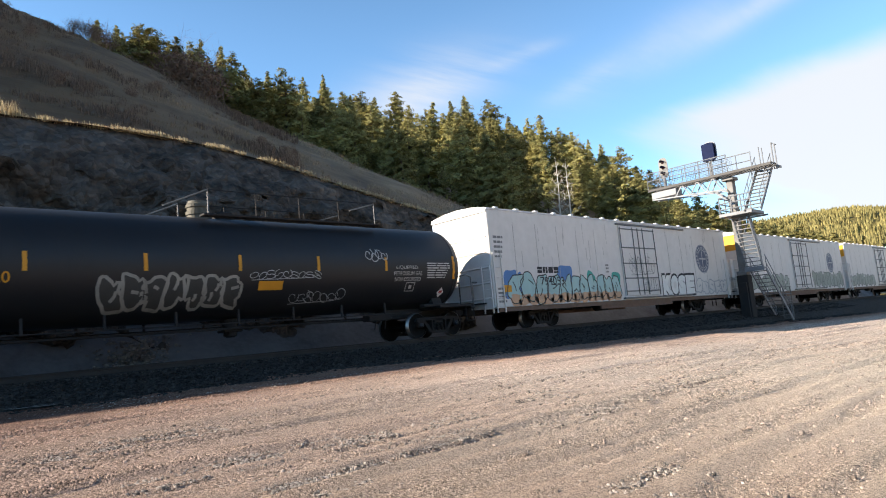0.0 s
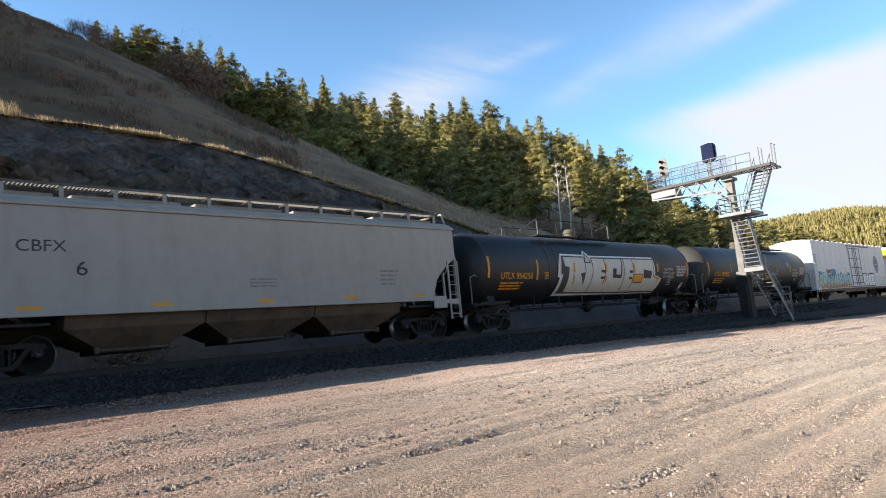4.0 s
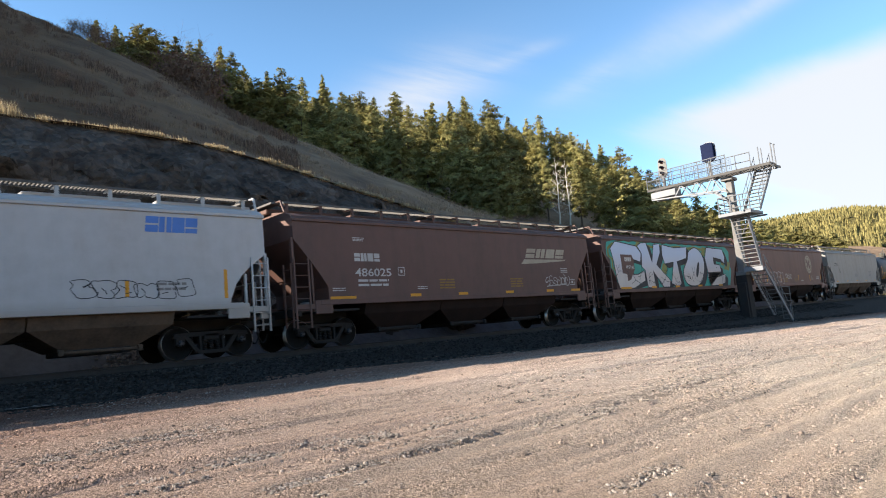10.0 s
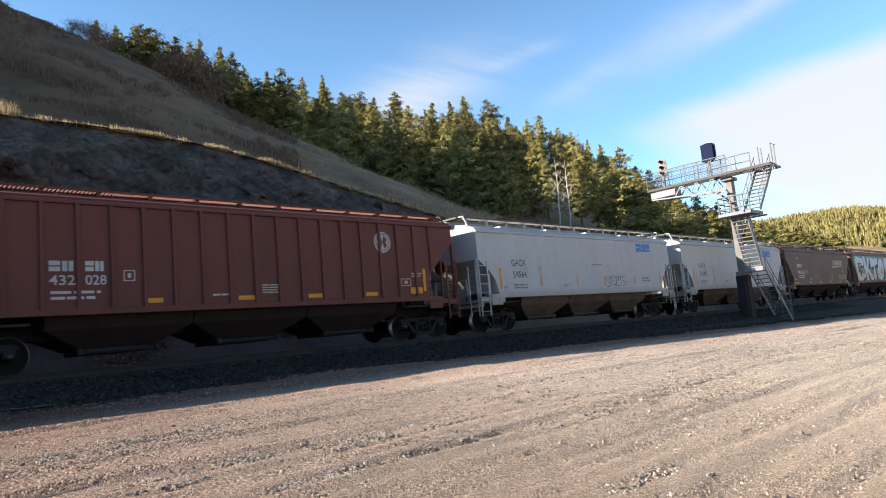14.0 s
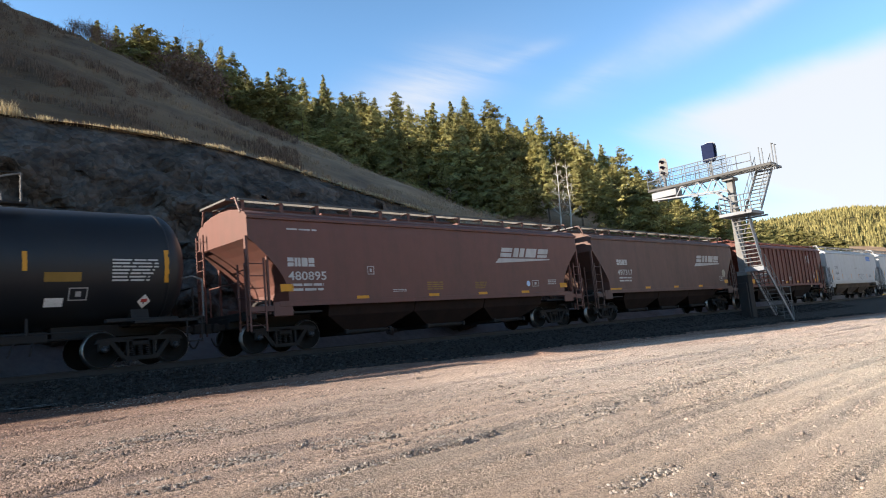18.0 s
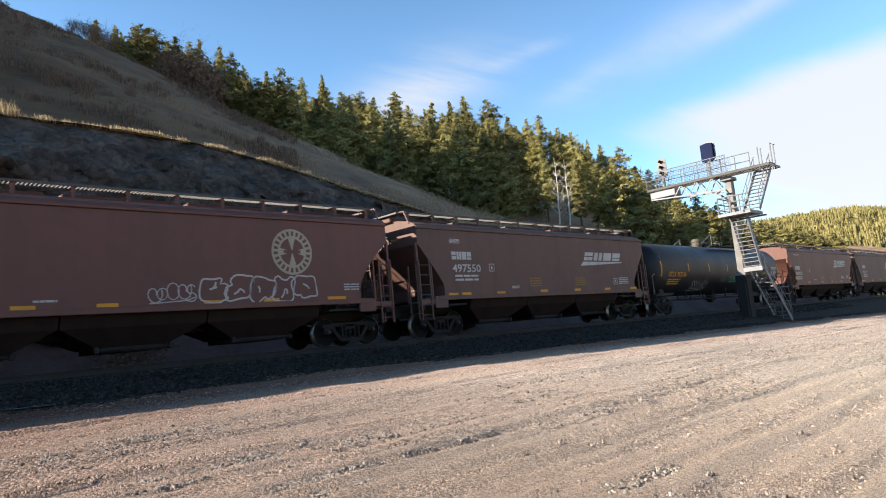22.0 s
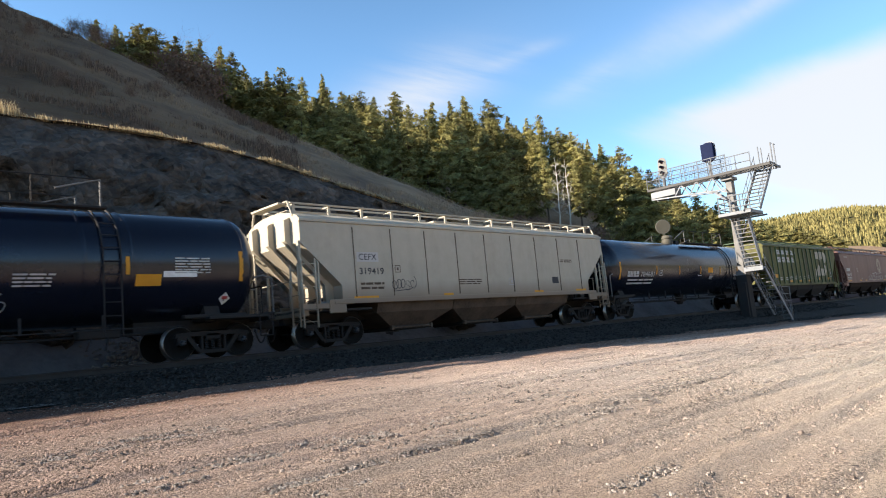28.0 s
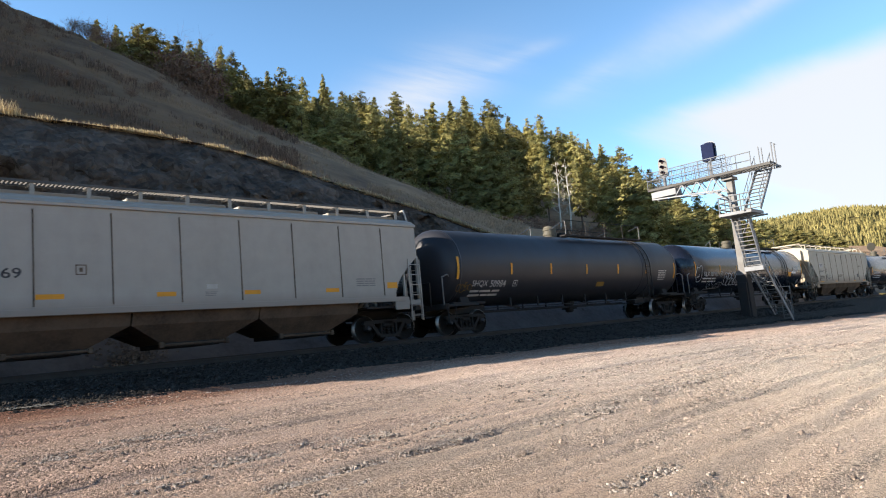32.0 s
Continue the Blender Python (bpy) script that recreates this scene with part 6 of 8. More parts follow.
def road_marks(c, on, mat, x0, x1, z_name, z_num, number, h=0.28, low=True):
    """The owner's initials as blocks, and the car's number."""
    m = Mark(on, 0.003)
    blocks(m, x0, x0 + (x1 - x0) * 0.72, z_name, z_name + h, 4)
    part("owner_mark", m, mat, c)
    part("car_number", Mark(on, 0.003).text(number, x0, x1, z_num, z_num + h, 0.012), mat, c)
    if low:
        small_marks(c, on, mat, [(x0 + 0.1, z_num - 0.32, (x1 - x0) * 0.85, 0.22, 2)], seed=len(number))


# reefers first, then all the rest in train order
def reefer(x, marks):
    c = car("refrigerator_car", "long white insulated boxcar with graffiti along the bottom" if marks else "white insulated boxcar with dirty sides", "boxcar", x)
    H, L, W = 4.93, 11.15, 1.58
    roof = Shape()
    roof.prism([(-W - 0.03, H - 0.06), (-W - 0.03, H), (-0.8, H + 0.14), (0, H + 0.18), (0.8, H + 0.14), (W + 0.03, H), (W + 0.03, H - 0.06)], -L - 0.02, L + 0.02, "x")
    for k in range(18):
        xx = -L + 0.5 + (2 * L - 1.0) * k / 17
        roof.prism([(-W - 0.045, H - 0.02), (-0.8, H + 0.17), (0, H + 0.22), (0.8, H + 0.17), (W + 0.045, H - 0.02), (0, H)], xx - 0.05, xx + 0.05, "x")
    part("roof", roof, M["roof_white"], c)
    for k in range(17):
        xx = -L + 0.6 + (2 * L - 1.2) * k / 16
        part("roof_clip", Shape().box(xx - 0.11, xx + 0.11, -W - 0.05, -W + 0.12, H - 0.03, H + 0.07, 0.02), M["roof_white"], c)
    part("body", Shape().box(-L, L, -W, W, 0.92, H - 0.06, 0.02), M["white"], c)
    on = flat(W)
    for s in (-1, 1):
        part("side_sill", Shape().box(-L + 0.3, L - 0.3, s * 1.5 - 0.04, s * 1.5 + 0.04, 0.74, 0.93).box(-3.5, 3.5, s * 1.45 - 0.04, s * 1.45 + 0.04, 0.58, 0.76), M["rust"], c)
        part("end_band", Shape().box(min(s * L, s * (L + 0.012)), max(s * L, s * (L + 0.012)), -W + 0.03, W - 0.03, H - 0.62, H - 0.22), M["sky_paint"], c, "pale blue band")
        for z in (H - 0.16, 0.92):
            part("end_plate", Shape().box(min(s * L, s * (L + 0.05)), max(s * L, s * (L + 0.05)), -W, W, z, z + 0.11), M["white"], c)
        for k in range(5):
            z = 1.3 + 0.62 * k
            part("end_rib", Shape().prism([(s * L, z - 0.05), (s * (L + 0.04), z), (s * L, z + 0.05)], -W + 0.15, W - 0.15), M["white"], c)
        ladder(c, "side_ladder", M["white"], (min(s * (L - 0.08), s * (L - 0.55)), -W - 0.05), "x", 0.47, 0.70, 3.1, 6)
        ladder(c, "end_ladder", M["white"], (s * (L + 0.07), -W + 0.05), "y", 0.45, 0.70, 2.6, 5)
        part("crossover_step", Shape().box(min(s * (L + 0.05), s * (L + 0.4)), max(s * (L + 0.05), s * (L + 0.4)), -1.2, 1.2, 1.10, 1.15).pipe([(s * (L + 0.35), -0.75, 1.15), (s * (L + 0.35), -0.75, 2.0), (s * (L + 0.05), -0.75, 2.0)], 0.022), M["under"], c)
    door = part("door", Shape().box(-1.40, 2.05, -W - 0.07, -W - 0.005, 1.12, 4.68, 0.015), M["white"], c, "sliding plug door with locking bars")
    for xx in (-1.36, -0.15, 0.35, 0.85, 2.0):
        part("door_bar", Shape().tube((xx, -W - 0.10, 1.15), (xx, -W - 0.10, 4.6), 0.022, 6), M["galv_old"], door)
    for z in (1.35, 2.0, 2.75, 3.55, 4.5):
        part("door_rail", Shape().box(-1.38, 2.03, -W - 0.095, -W - 0.065, z - 0.03, z + 0.03), M["galv_old"], door)
    part("door_track", Shape().box(-1.6, 5.6, -W - 0.10, -W - 0.01, 4.70, 4.78), M["galv_old"], c)
    part("door_track", Shape().box(-1.6, 5.6, -W - 0.12, -W - 0.01, 0.98, 1.05), M["galv_old"], c)
    for xx in (-9.6, -8.1, -6.6, -5.1, -3.6, 3.6, 5.1, 6.6, 8.1, 9.6):
        part("panel_seam", Shape().box(xx - 0.01, xx + 0.01, -W - 0.006, -W + 0.01, 1.3, 4.4), M["seam_grey"], c)
    part("center_sill", Shape().box(-L - 0.3, L + 0.3, -0.33, 0.33, 0.72, 1.0, 0.02), M["under"], c)
    part("brake_cylinder", Shape().lathe([(-0.5, 0.05), (-0.45, 0.2), (0.45, 0.2), (0.5, 0.05)], "x", (-2.5, -0.8, 0.72), 12), M["under"], c, smooth=True)
    part("emblem", Mark(on, 0.003).ring(7.7, 3.10, 0.0, 0.86), M["navy"], c, "round dark blue emblem")
    m = Mark(on, 0.006).ring(7.7, 3.10, 0.52, 0.57).ring(7.7, 3.10, 0.80, 0.84)
    for k in range(20):
        m.ring(7.7, 3.10, 0.62, 0.74, 2, 0.314 * k, 0.314 * k + 0.17)
    m.bar(7.25, 8.15, 3.06, 3.14, n=1).bar(7.66, 7.74, 2.65, 3.55, n=1)
    part("emblem_ring", m, M["spray_silver"], c)
    if marks:
        m = Mark(on, 0.003)
        blocks(m, -8.25, -6.7, 2.28, 2.55, 4)
        part("owner_mark", m, M["letter_black"], c)
        part("car_number", Mark(on, 0.008).text("794053", -8.1, -6.4, 1.75, 2.12, 0.01), M["letter_black"], c)
        small_marks(c, on, M["faint_print"], [(-10.9, 2.9, 0.6, 0.9, 5), (-10.9, 1.1, 0.5, 0.6, 4), (-2.9, 2.3, 0.25, 0.4, 3)], 40)
        reflectors(c, on, [(-10.3, 1.65, 0.5, 0.28)])
        graffiti(c, on, -10.2, -5.9, 1.08, 2.25, 5, 61, M["charcoal_spray"], M["spray_mint"], 0.05)
        graffiti(c, on, -5.9, -1.8, 1.05, 2.10, 6, 62, M["charcoal_spray"], M["spray_mint"], 0.05)
        for x0_, x1_, z1_ in ((-10.5, -9.4, 2.5), (-7.0, -5.7, 2.6), (-4.6, -3.9, 2.35), (-2.6, -1.7, 2.3)):
            part("graffiti_fill", Mark(on, 0.0008).blob(letterform(np.random.default_rng(int(z1_ * 100)), x0_, x1_, 1.2, z1_)), M["spray_blue"] if z1_ > 2.4 else M["spray_teal"], c)
        r = np.random.default_rng(5)
        m = Mark(on, 0.0045)
        for k in range(15):
            m.blob(letterform(r, -10.2 + 0.55 * k, -9.45 + 0.55 * k, 0.95, 1.40))
        tagged(part("graffiti_shadow", m, M["spray_orange"], c), kind="stuff")
        for k, (ch, a, b) in enumerate((("K", 2.5, 3.5), ("O", 3.4, 4.3), ("S", 4.25, 5.2), ("E", 5.15, 6.2))):
            part("graffiti_outline", Mark(on, 0.004 + 0.005 * k).text(ch, a - 0.08, b + 0.08, 0.98, 2.26, 0.10, 0.06), M["letter_black"], c)
            part("graffiti", Mark(on, 0.0065 + 0.005 * k).text(ch, a, b, 1.08, 2.14, 0.085, 0.06), M["spray_white"], c, "fat white graffiti letter")
        scrawl(c, lambda a, b, d: on(a, b, d + 0.075), -0.9, 1.6, 2.2, 3.2, 9, 68, M["letter_dark"], 0.035)
        scrawl(c, lambda a, b, d: on(a, b, d + 0.075), 0.3, 1.8, 1.3, 2.0, 7, 69, M["letter_dark"], 0.03)
        r = np.random.default_rng(70)
        m = Mark(on, 0.002)
        for k in range(26):  # thin stains run down from the roof clips
            x_, z_ = r.uniform(-10.8, 10.8), r.uniform(2.4, 4.2)
            m.bar(x_, x_ + r.uniform(0.015, 0.05), z_, z_ + r.uniform(0.3, 1.0), n=1)
        tagged(part("stain", m, M["seam_grey"], c), kind="stuff")
        graffiti(c, on, 6.4, 10.6, 1.05, 1.85, 5, 66, M["spray_silver"], None, 0.07)
        graffiti(c, on, -1.2, 1.9, 1.2, 2.0, 4, 67, M["spray_silver"], None, 0.04)
    else:
        graffiti(c, on, 2.8, 10.6, 1.05, 2.3, 9, int(x) + 3, M["letter_dark"], M["spray_sage"], 0.05)
        graffiti(c, on, -10.6, -2.6, 1.05, 2.1, 9, int(x) + 5, M["letter_dark"], M["spray_sage"], 0.05)
        graffiti(c, on, -1.1, 1.8, 1.2, 2.4, 3, int(x) + 7, M["letter_dark"], M["spray_mint"], 0.05)
        unit = part("cooling_unit", Shape().box(-L - 0.42, -L - 0.005, -1.2, 1.2, 2.0, 3.2, 0.03), M["white"], c)
        part("cooling_grille", Shape().box(-L - 0.44, -L - 0.42, -1.0, 1.0, 3.3 - 0.9, 3.1, 0.005), M["under"], unit)
        part("end_panel", Shape().box(-L - 0.05, -L - 0.013, -1.5, 1.5, 3.75, 4.75, 0.01), M["orange_panel"], c, "orange panel on the car end")
    gear(c, x, 12.1, 14.8)
    return c


reefer(241.5, False)
reefer(217.8, False)
reefer(193.6, True)


# ---- tank cars ----
def tank(label, x, mat, half=9.98, L=9.4, R=1.53, zc=2.60, spacing=16.0, deck=(-0.85, 5.5), man=-0.55, side_ladder=None, bands=(), head=None, underpipe=True, name="tank_car"):
    c = car(name, label, "tank car", x)
    prof = [(-L, 0.02)]
    for k in range(1, 9):
        a = math.pi / 2 * k / 8
        prof.append((-L + 0.78 * (1 - math.cos(a)), R * math.sin(a)))
    body = prof + [(-L + 0.78 + (2 * L - 1.56) * k / 6, R) for k in range(1, 6)] + [(-a, r) for a, r in prof[::-1]]
    part("shell", Shape().lathe(body, "x", (0, 0, zc), 56), mat, c, smooth=True)
    for s in (-1, 1):
        part("head_seam", Shape().lathe([(s * (L - 0.84), R + 0.002), (s * (L - 0.80), R + 0.010), (s * (L - 0.76), R + 0.002)], "x", (0, 0, zc), 56), mat, c, smooth=True)
    if head:  # a grey cap on the rear head
        part("head_cap", Shape().lathe([(a - 0.006, r * 1.003 + 0.001) for a, r in prof], "x", (0, 0, zc), 56), head, c, "grey head, paler than the shell", smooth=True)
    for xx in bands:
        part("band", Shape().lathe([(xx - 0.05, R + 0.001), (xx - 0.04, R + 0.012), (xx + 0.04, R + 0.012), (xx + 0.05, R + 0.001)], "x", (0, 0, zc), 56), mat, c, smooth=True)
    on = barrel(R, zc)
    for s in (-1, 1):
        e = s * (half - 0.45)
        part("stub_sill", Shape().box(min(s * (spacing / 2 - 1.9), e), max(s * (spacing / 2 - 1.9), e), -0.33, 0.33, 0.78, 1.14, 0.02), M["under"], c)
        part("saddle", Shape().prism([(-1.0, 1.0), (1.0, 1.0), (1.08, 1.18), (0.98, 1.46), (0.6, 1.12), (-0.6, 1.12), (-0.98, 1.46), (-1.08, 1.18)], s * spacing / 2 - 0.22, s * spacing / 2 + 0.22, "x"), M["under"], c)
        part("end_platform", Shape().box(min(s * (spacing / 2 - 0.3), e), max(s * (spacing / 2 - 0.3), e), -1.5, -0.35, 1.04, 1.12, 0.01).box(min(s * (spacing / 2 - 0.3), e), max(s * (spacing / 2 - 0.3), e), 0.35, 1.5, 1.04, 1.12, 0.01), M["under"], c)
        part("end_sill", Shape().box(min(e, e - s * 0.2), max(e, e - s * 0.2), -1.5, 1.5, 0.95, 1.16, 0.02), M["under"], c)
        for y in (-1.42, 1.42):
            part("end_handrail", Shape().pipe([(e, y, 1.1), (e, y, 2.15), (e - s * 0.28, y, 2.25), (e - s * 0.5, y * 0.9, 2.2)], 0.025), M["galv_old"], c)
        part("end_handrail", Shape().pipe([(e + s * 0.02, -0.75, 1.1), (e + s * 0.02, -0.75, 2.0), (e + s * 0.02, 0.75, 2.0), (e + s * 0.02, 0.75, 1.1)], 0.022), M["under"], c)
        part("step", Shape().pipe([(e - s * 0.1, -1.5, 1.1), (e - s * 0.1, -1.52, 0.5), (e - s * 0.5, -1.52, 0.5), (e - s * 0.5, -1.5, 1.1)], 0.022), M["under"], c)
        part("side_pad", Shape().box(s * (spacing / 2) - 0.9, s * (spacing / 2) + 0.9, -1.30, -1.05, 1.10, 1.20, 0.02), M["under"], c)
    if underpipe:
        for y in (-1.15, 1.15):
            rail = part("side_rail", Shape().tube((-spacing / 2 + 0.9, y, 0.92), (spacing / 2 - 0.9, y, 0.92), 0.020), M["under"], c)
            for k in range(7):
                xx = -5.4 + 1.8 * k
                part("rail_bracket", Shape().box(xx - 0.03, xx + 0.03, y - 0.025, y + 0.025, 0.90, 1.30), M["under"], rail)
        part("train_pipe", Shape().tube((-spacing / 2 + 1.0, -0.35, 0.80), (spacing / 2 - 1.0, -0.35, 0.80), 0.035), M["under"], c)
    part("outlet_valve", Shape().lathe([(0.55, 0.12), (0.60, 0.20), (0.85, 0.20), (1.12, 0.30)], "z", (0.3, 0, 0), 14).box(0.0, 0.6, -0.25, 0.25, 0.70, 0.78, 0.02), M["under"], c)
    part("brake_rigging", Shape().box(4.9, 5.9, -0.9, -0.5, 0.72, 0.98, 0.03).beam((5.2, -0.9, 0.75), (5.05, -0.95, 0.42), 0.03, 0.03).beam((5.6, -0.9, 0.75), (5.5, -0.95, 0.42), 0.03, 0.03), M["under"], c)
    # top deck round the manway
    d0, d1 = deck
    zt = zc + R
    for y in (-0.92, 0.92):
        part("deck_plank", Shape().box(d0, d1, y - 0.16, y + 0.16, zt - 0.10, zt - 0.04, 0.01), M["under"], c)
        n = 4
        for k in range(n + 1):
            xx = d0 + 0.15 + (d1 - d0 - 0.3) * k / n
            part("deck_post", Shape().tube((xx, y * 1.12, zt - 0.10), (xx, y * 1.12, zt + 0.66), 0.020), M["galv_old"] if k in (0, n) else M["under"], c)
        part("deck_handrail", Shape().pipe([(d0 - 1.15, y * 1.12, zt + 0.10), (d0 + 0.15, y * 1.12, zt + 0.66)], 0.024), M["galv_old"], c)
        part("deck_handrail", Shape().tube((d0 + 0.15, y * 1.12, zt + 0.66), (d1 - 0.15, y * 1.12, zt + 0.66), 0.016), M["under"], c)
        part("deck_handrail", Shape().pipe([(d1 - 0.15, y * 1.12, zt + 0.66), (d1 - 1.2, y * 1.12, zt + 0.36)], 0.024), M["galv_old"], c)
    part("manway", Shape().lathe([(-0.12, 0.31), (0.10, 0.31), (0.10, 0.34), (0.20, 0.34), (0.20, 0.30), (0.31, 0.30), (0.33, 0.33), (0.41, 0.33), (0.45, 0.29), (0.52, 0.27), (0.54, 0.02)], "z", (man, 0, zt), 22), M["cream_metal"], c, "weathered cream manway housing", smooth=False)
    part("valve_box", Shape().box(man + 0.55, man + 1.0, -0.25, 0.25, zt - 0.05, zt + 0.22, 0.03), M["under"], c)
    if side_ladder is not None:
        la = Shape()
        for xx in (side_ladder, side_ladder + 0.42):
            pts = [(xx, -(R + 0.06) * math.cos(a), zc + (R + 0.06) * math.sin(a)) for a in [math.pi / 2 * k / 8 * 0.9 for k in range(9)]]
            la.pipe([(xx, -R - 0.06, 0.75)] + pts, 0.022)
        for k in range(9):
            z = 0.9 + 0.34 * k
            y = -(R + 0.06) if z < zc else -math.sqrt(max(0.02, (R + 0.06) ** 2 - (z - zc) ** 2))
            la.tube((side_ladder, y, z), (side_ladder + 0.42, y, z), 0.014, 5)
        part("side_ladder", la, M["under"], c)
    gear(c, x, half, spacing)
    return c, on


def tank_marks(c, on, initials_mat, number, x0, x1, z, strips, extra=True):
    part("owner_mark", Mark(on, 0.003).text("UTLX", x0, x0 + (x1 - x0) * 0.42, z, z + 0.27, 0.012), initials_mat, c)
    part("car_number", Mark(on, 0.003).text(number, x0 + (x1 - x0) * 0.48, x1, z, z + 0.26, 0.012), initials_mat, c)
    small_marks(c, on, initials_mat, [(x0, z - 0.40, 1.5, 0.28, 3)], 7)
    reflectors(c, on, strips)
    if extra:
        part("placard", Mark(on, 0.004).add([on(8.05 + a, 1.62 + b, 0.006) for a, b in ((0, -0.17), (0.17, 0), (0, 0.17), (-0.17, 0))], [(0, 1, 2, 3)]), M["glass_grey"], c, "diamond hazard placard")
        part("placard_band", Mark(on, 0.009).bar(7.97, 8.13, 1.60, 1.68), M["placard_red"], c)
        frame_mark(c, on, M["letter_white"], 6.25, 1.68, 0.42, 0.30)
        small_marks(c, on, M["letter_white"], [(7.2, 2.12, 1.15, 0.55, 7)], 9)


STRIPS = [(-8.60, 2.52, 0.12, 0.85), (-5.39, 2.60), (-2.68, 2.60), (-0.06, 2.60), (2.58, 2.60), (5.3, 2.60), (8.55, 2.5, 0.12, 0.85)]
Y_, W_ = M["yellow"], M["letter_white"]
c, on = tank("black tank car with a silver graffiti piece and grey head", 171.82, M["black_tank"], head=M["head_grey"])
tank_marks(c, on, M["yellow"], "953720", -7.8, -5.67, 2.10, STRIPS)
graffiti(c, on, -3.75, 0.0, 1.40, 2.22, 7, 71, M["spray_dusty"], M["charcoal_spray"], 0.085)
scrawl(c, on, 0.2, 2.6, 2.15, 2.40, 9, 72, M["spray_silver"])
scrawl(c, on, 1.6, 3.6, 1.45, 1.80, 7, 73, M["spray_silver"])
scrawl(c, on, 4.4, 5.3, 2.7, 3.1, 4, 74, M["letter_white"], 0.05)
part("warning_plate", Mark(on, 0.004).bar(0.55, 1.35, 1.82, 2.08), M["yellow"], c)
part("lettering", Mark(on, 0.003).text("LIQUEFIED", 5.75, 6.75, 2.42, 2.56).text("PETROLEUM GAS", 5.65, 6.95, 2.22, 2.36).text("NON-ODORIZED", 5.7, 6.9, 2.02, 2.16), W_, c)

c, on = tank("black tank car with a broad white graffiti panel", 151.87, M["black_tank"], deck=(-4.6, 1.5), man=-0.5, bands=(-3.9, -4.5))
tank_marks(c, on, M["yellow"], "954256", -7.75, -5.7, 2.06, [(-8.5, 2.55, 0.12, 0.85), (-5.38, 2.45, 0.1, 0.85), (8.5, 2.5, 0.12, 0.85)])
panel = [(-3.58, 3.16), (-1.84, 3.13), (-1.6, 3.36), (-1.3, 3.10), (4.65, 3.10), (4.75, 2.15), (5.45, 2.0), (5.2, 1.33), (1.67, 1.34), (-3.84, 1.38), (-3.71, 2.15), (-3.89, 2.15), (-3.83, 2.79)]
part("graffiti_fill", Mark(on, 0.004).sheet(panel), M["panel_cream"], c, "white painted graffiti panel")
part("graffiti_outline", Mark(on, 0.010).stroke([(panel[i][0] + (panel[i + 1][0] - panel[i][0]) * k / 6, panel[i][1] + (panel[i + 1][1] - panel[i][1]) * k / 6) for i in range(12) for k in range(6)], 0.06), M["spray_white"], c)
DARK = ([(-3.54, 3.06), (-3.42, 3.08), (-3.39, 2.62), (-3.06, 2.57), (-3.15, 1.49), (-3.65, 1.46), (-3.54, 2.26), (-3.7, 2.27), (-3.68, 2.58)], [(-2.16, 2.27), (-1.78, 2.34), (-1.82, 1.74)],
        [(0.59, 2.52), (0.91, 2.52), (0.89, 2.24), (1.3, 2.21), (1.43, 3.02), (1.52, 3.02), (1.41, 2.04), (0.61, 2.07)], [(3.53, 2.48), (4.41, 2.39), (4.38, 2.01), (3.6, 2.05)],
        [(-0.46, 2.32), (-0.06, 2.32), (-0.06, 2.45), (-0.46, 2.45)], [(-0.46, 2.02), (-0.08, 2.02), (-0.08, 2.14), (-0.46, 2.14)], [(2.15, 2.3), (2.47, 2.3), (2.47, 2.43), (2.15, 2.43)], [(2.13, 1.99), (2.45, 1.99), (2.45, 2.1), (2.13, 2.1)])
for shape in DARK:
    part("graffiti", Mark(on, 0.012).sheet(shape), M["charcoal_spray"], c, "dark letter shape in the graffiti")
for line in ([(-1.78, 3.12), (-1.76, 2.3)], [(-1.6, 3.25), (-1.31, 2.8), (-1.76, 2.79), (-1.62, 3.25)], [(-1.2, 3.03), (-1.16, 2.42), (-1.3, 1.46)], [(-0.15, 3.06), (-0.07, 2.5), (-0.17, 1.78)], [(1.64, 3.03), (1.62, 1.4)], [(2.47, 3.05), (2.57, 2.34), (2.45, 1.4)],
             [(-3.7, 1.47), (-1.23, 1.42), (1.67, 1.38), (5.15, 1.37)], [(4.60, 3.05), (4.62, 2.12), (5.35, 1.98)], [(-3.5, 3.06), (-1.85, 3.05)], [(-1.2, 3.02), (4.6, 3.03)]):
    fine_line = [(line[i][0] + (line[i + 1][0] - line[i][0]) * k / 8, line[i][1] + (line[i + 1][1] - line[i][1]) * k / 8) for i in range(len(line) - 1) for k in range(9)]
    part("graffiti_line", Mark(on, 0.013).stroke(fine_line, 0.055), M["charcoal_spray"], c)
for x in (-2.68, 0.0, 2.64, 5.03):
    part("reflector", Mark(on, 0.020).bar(x - 0.06, x + 0.06, 2.34, 2.78, n=4), M["yellow"], c)
    part("reflector", Mark(on, 0.020).bar(x - 0.06, x + 0.05, 1.80, 2.2, n=4), M["yellow"], c)
part("warning_plate", Mark(on, 0.018).bar(2.56, 3.48, 1.80, 2.26, n=5), M["letter_black"], c)
part("warning_plate", Mark(on, 0.024).bar(2.62, 3.42, 1.85, 2.22, n=5), M["yellow"], c)
frame_mark(c, on, M["yellow"], -4.86, 2.06, 0.27, 0.27)
part("lettering", Mark(on, 0.003).text("LIQUEFIED", 5.75, 6.75, 2.42, 2.56).text("PETROLEUM GAS", 5.65, 6.95, 2.22, 2.36).text("NON-ODORIZED", 5.7, 6.9, 2.02, 2.16), W_, c)

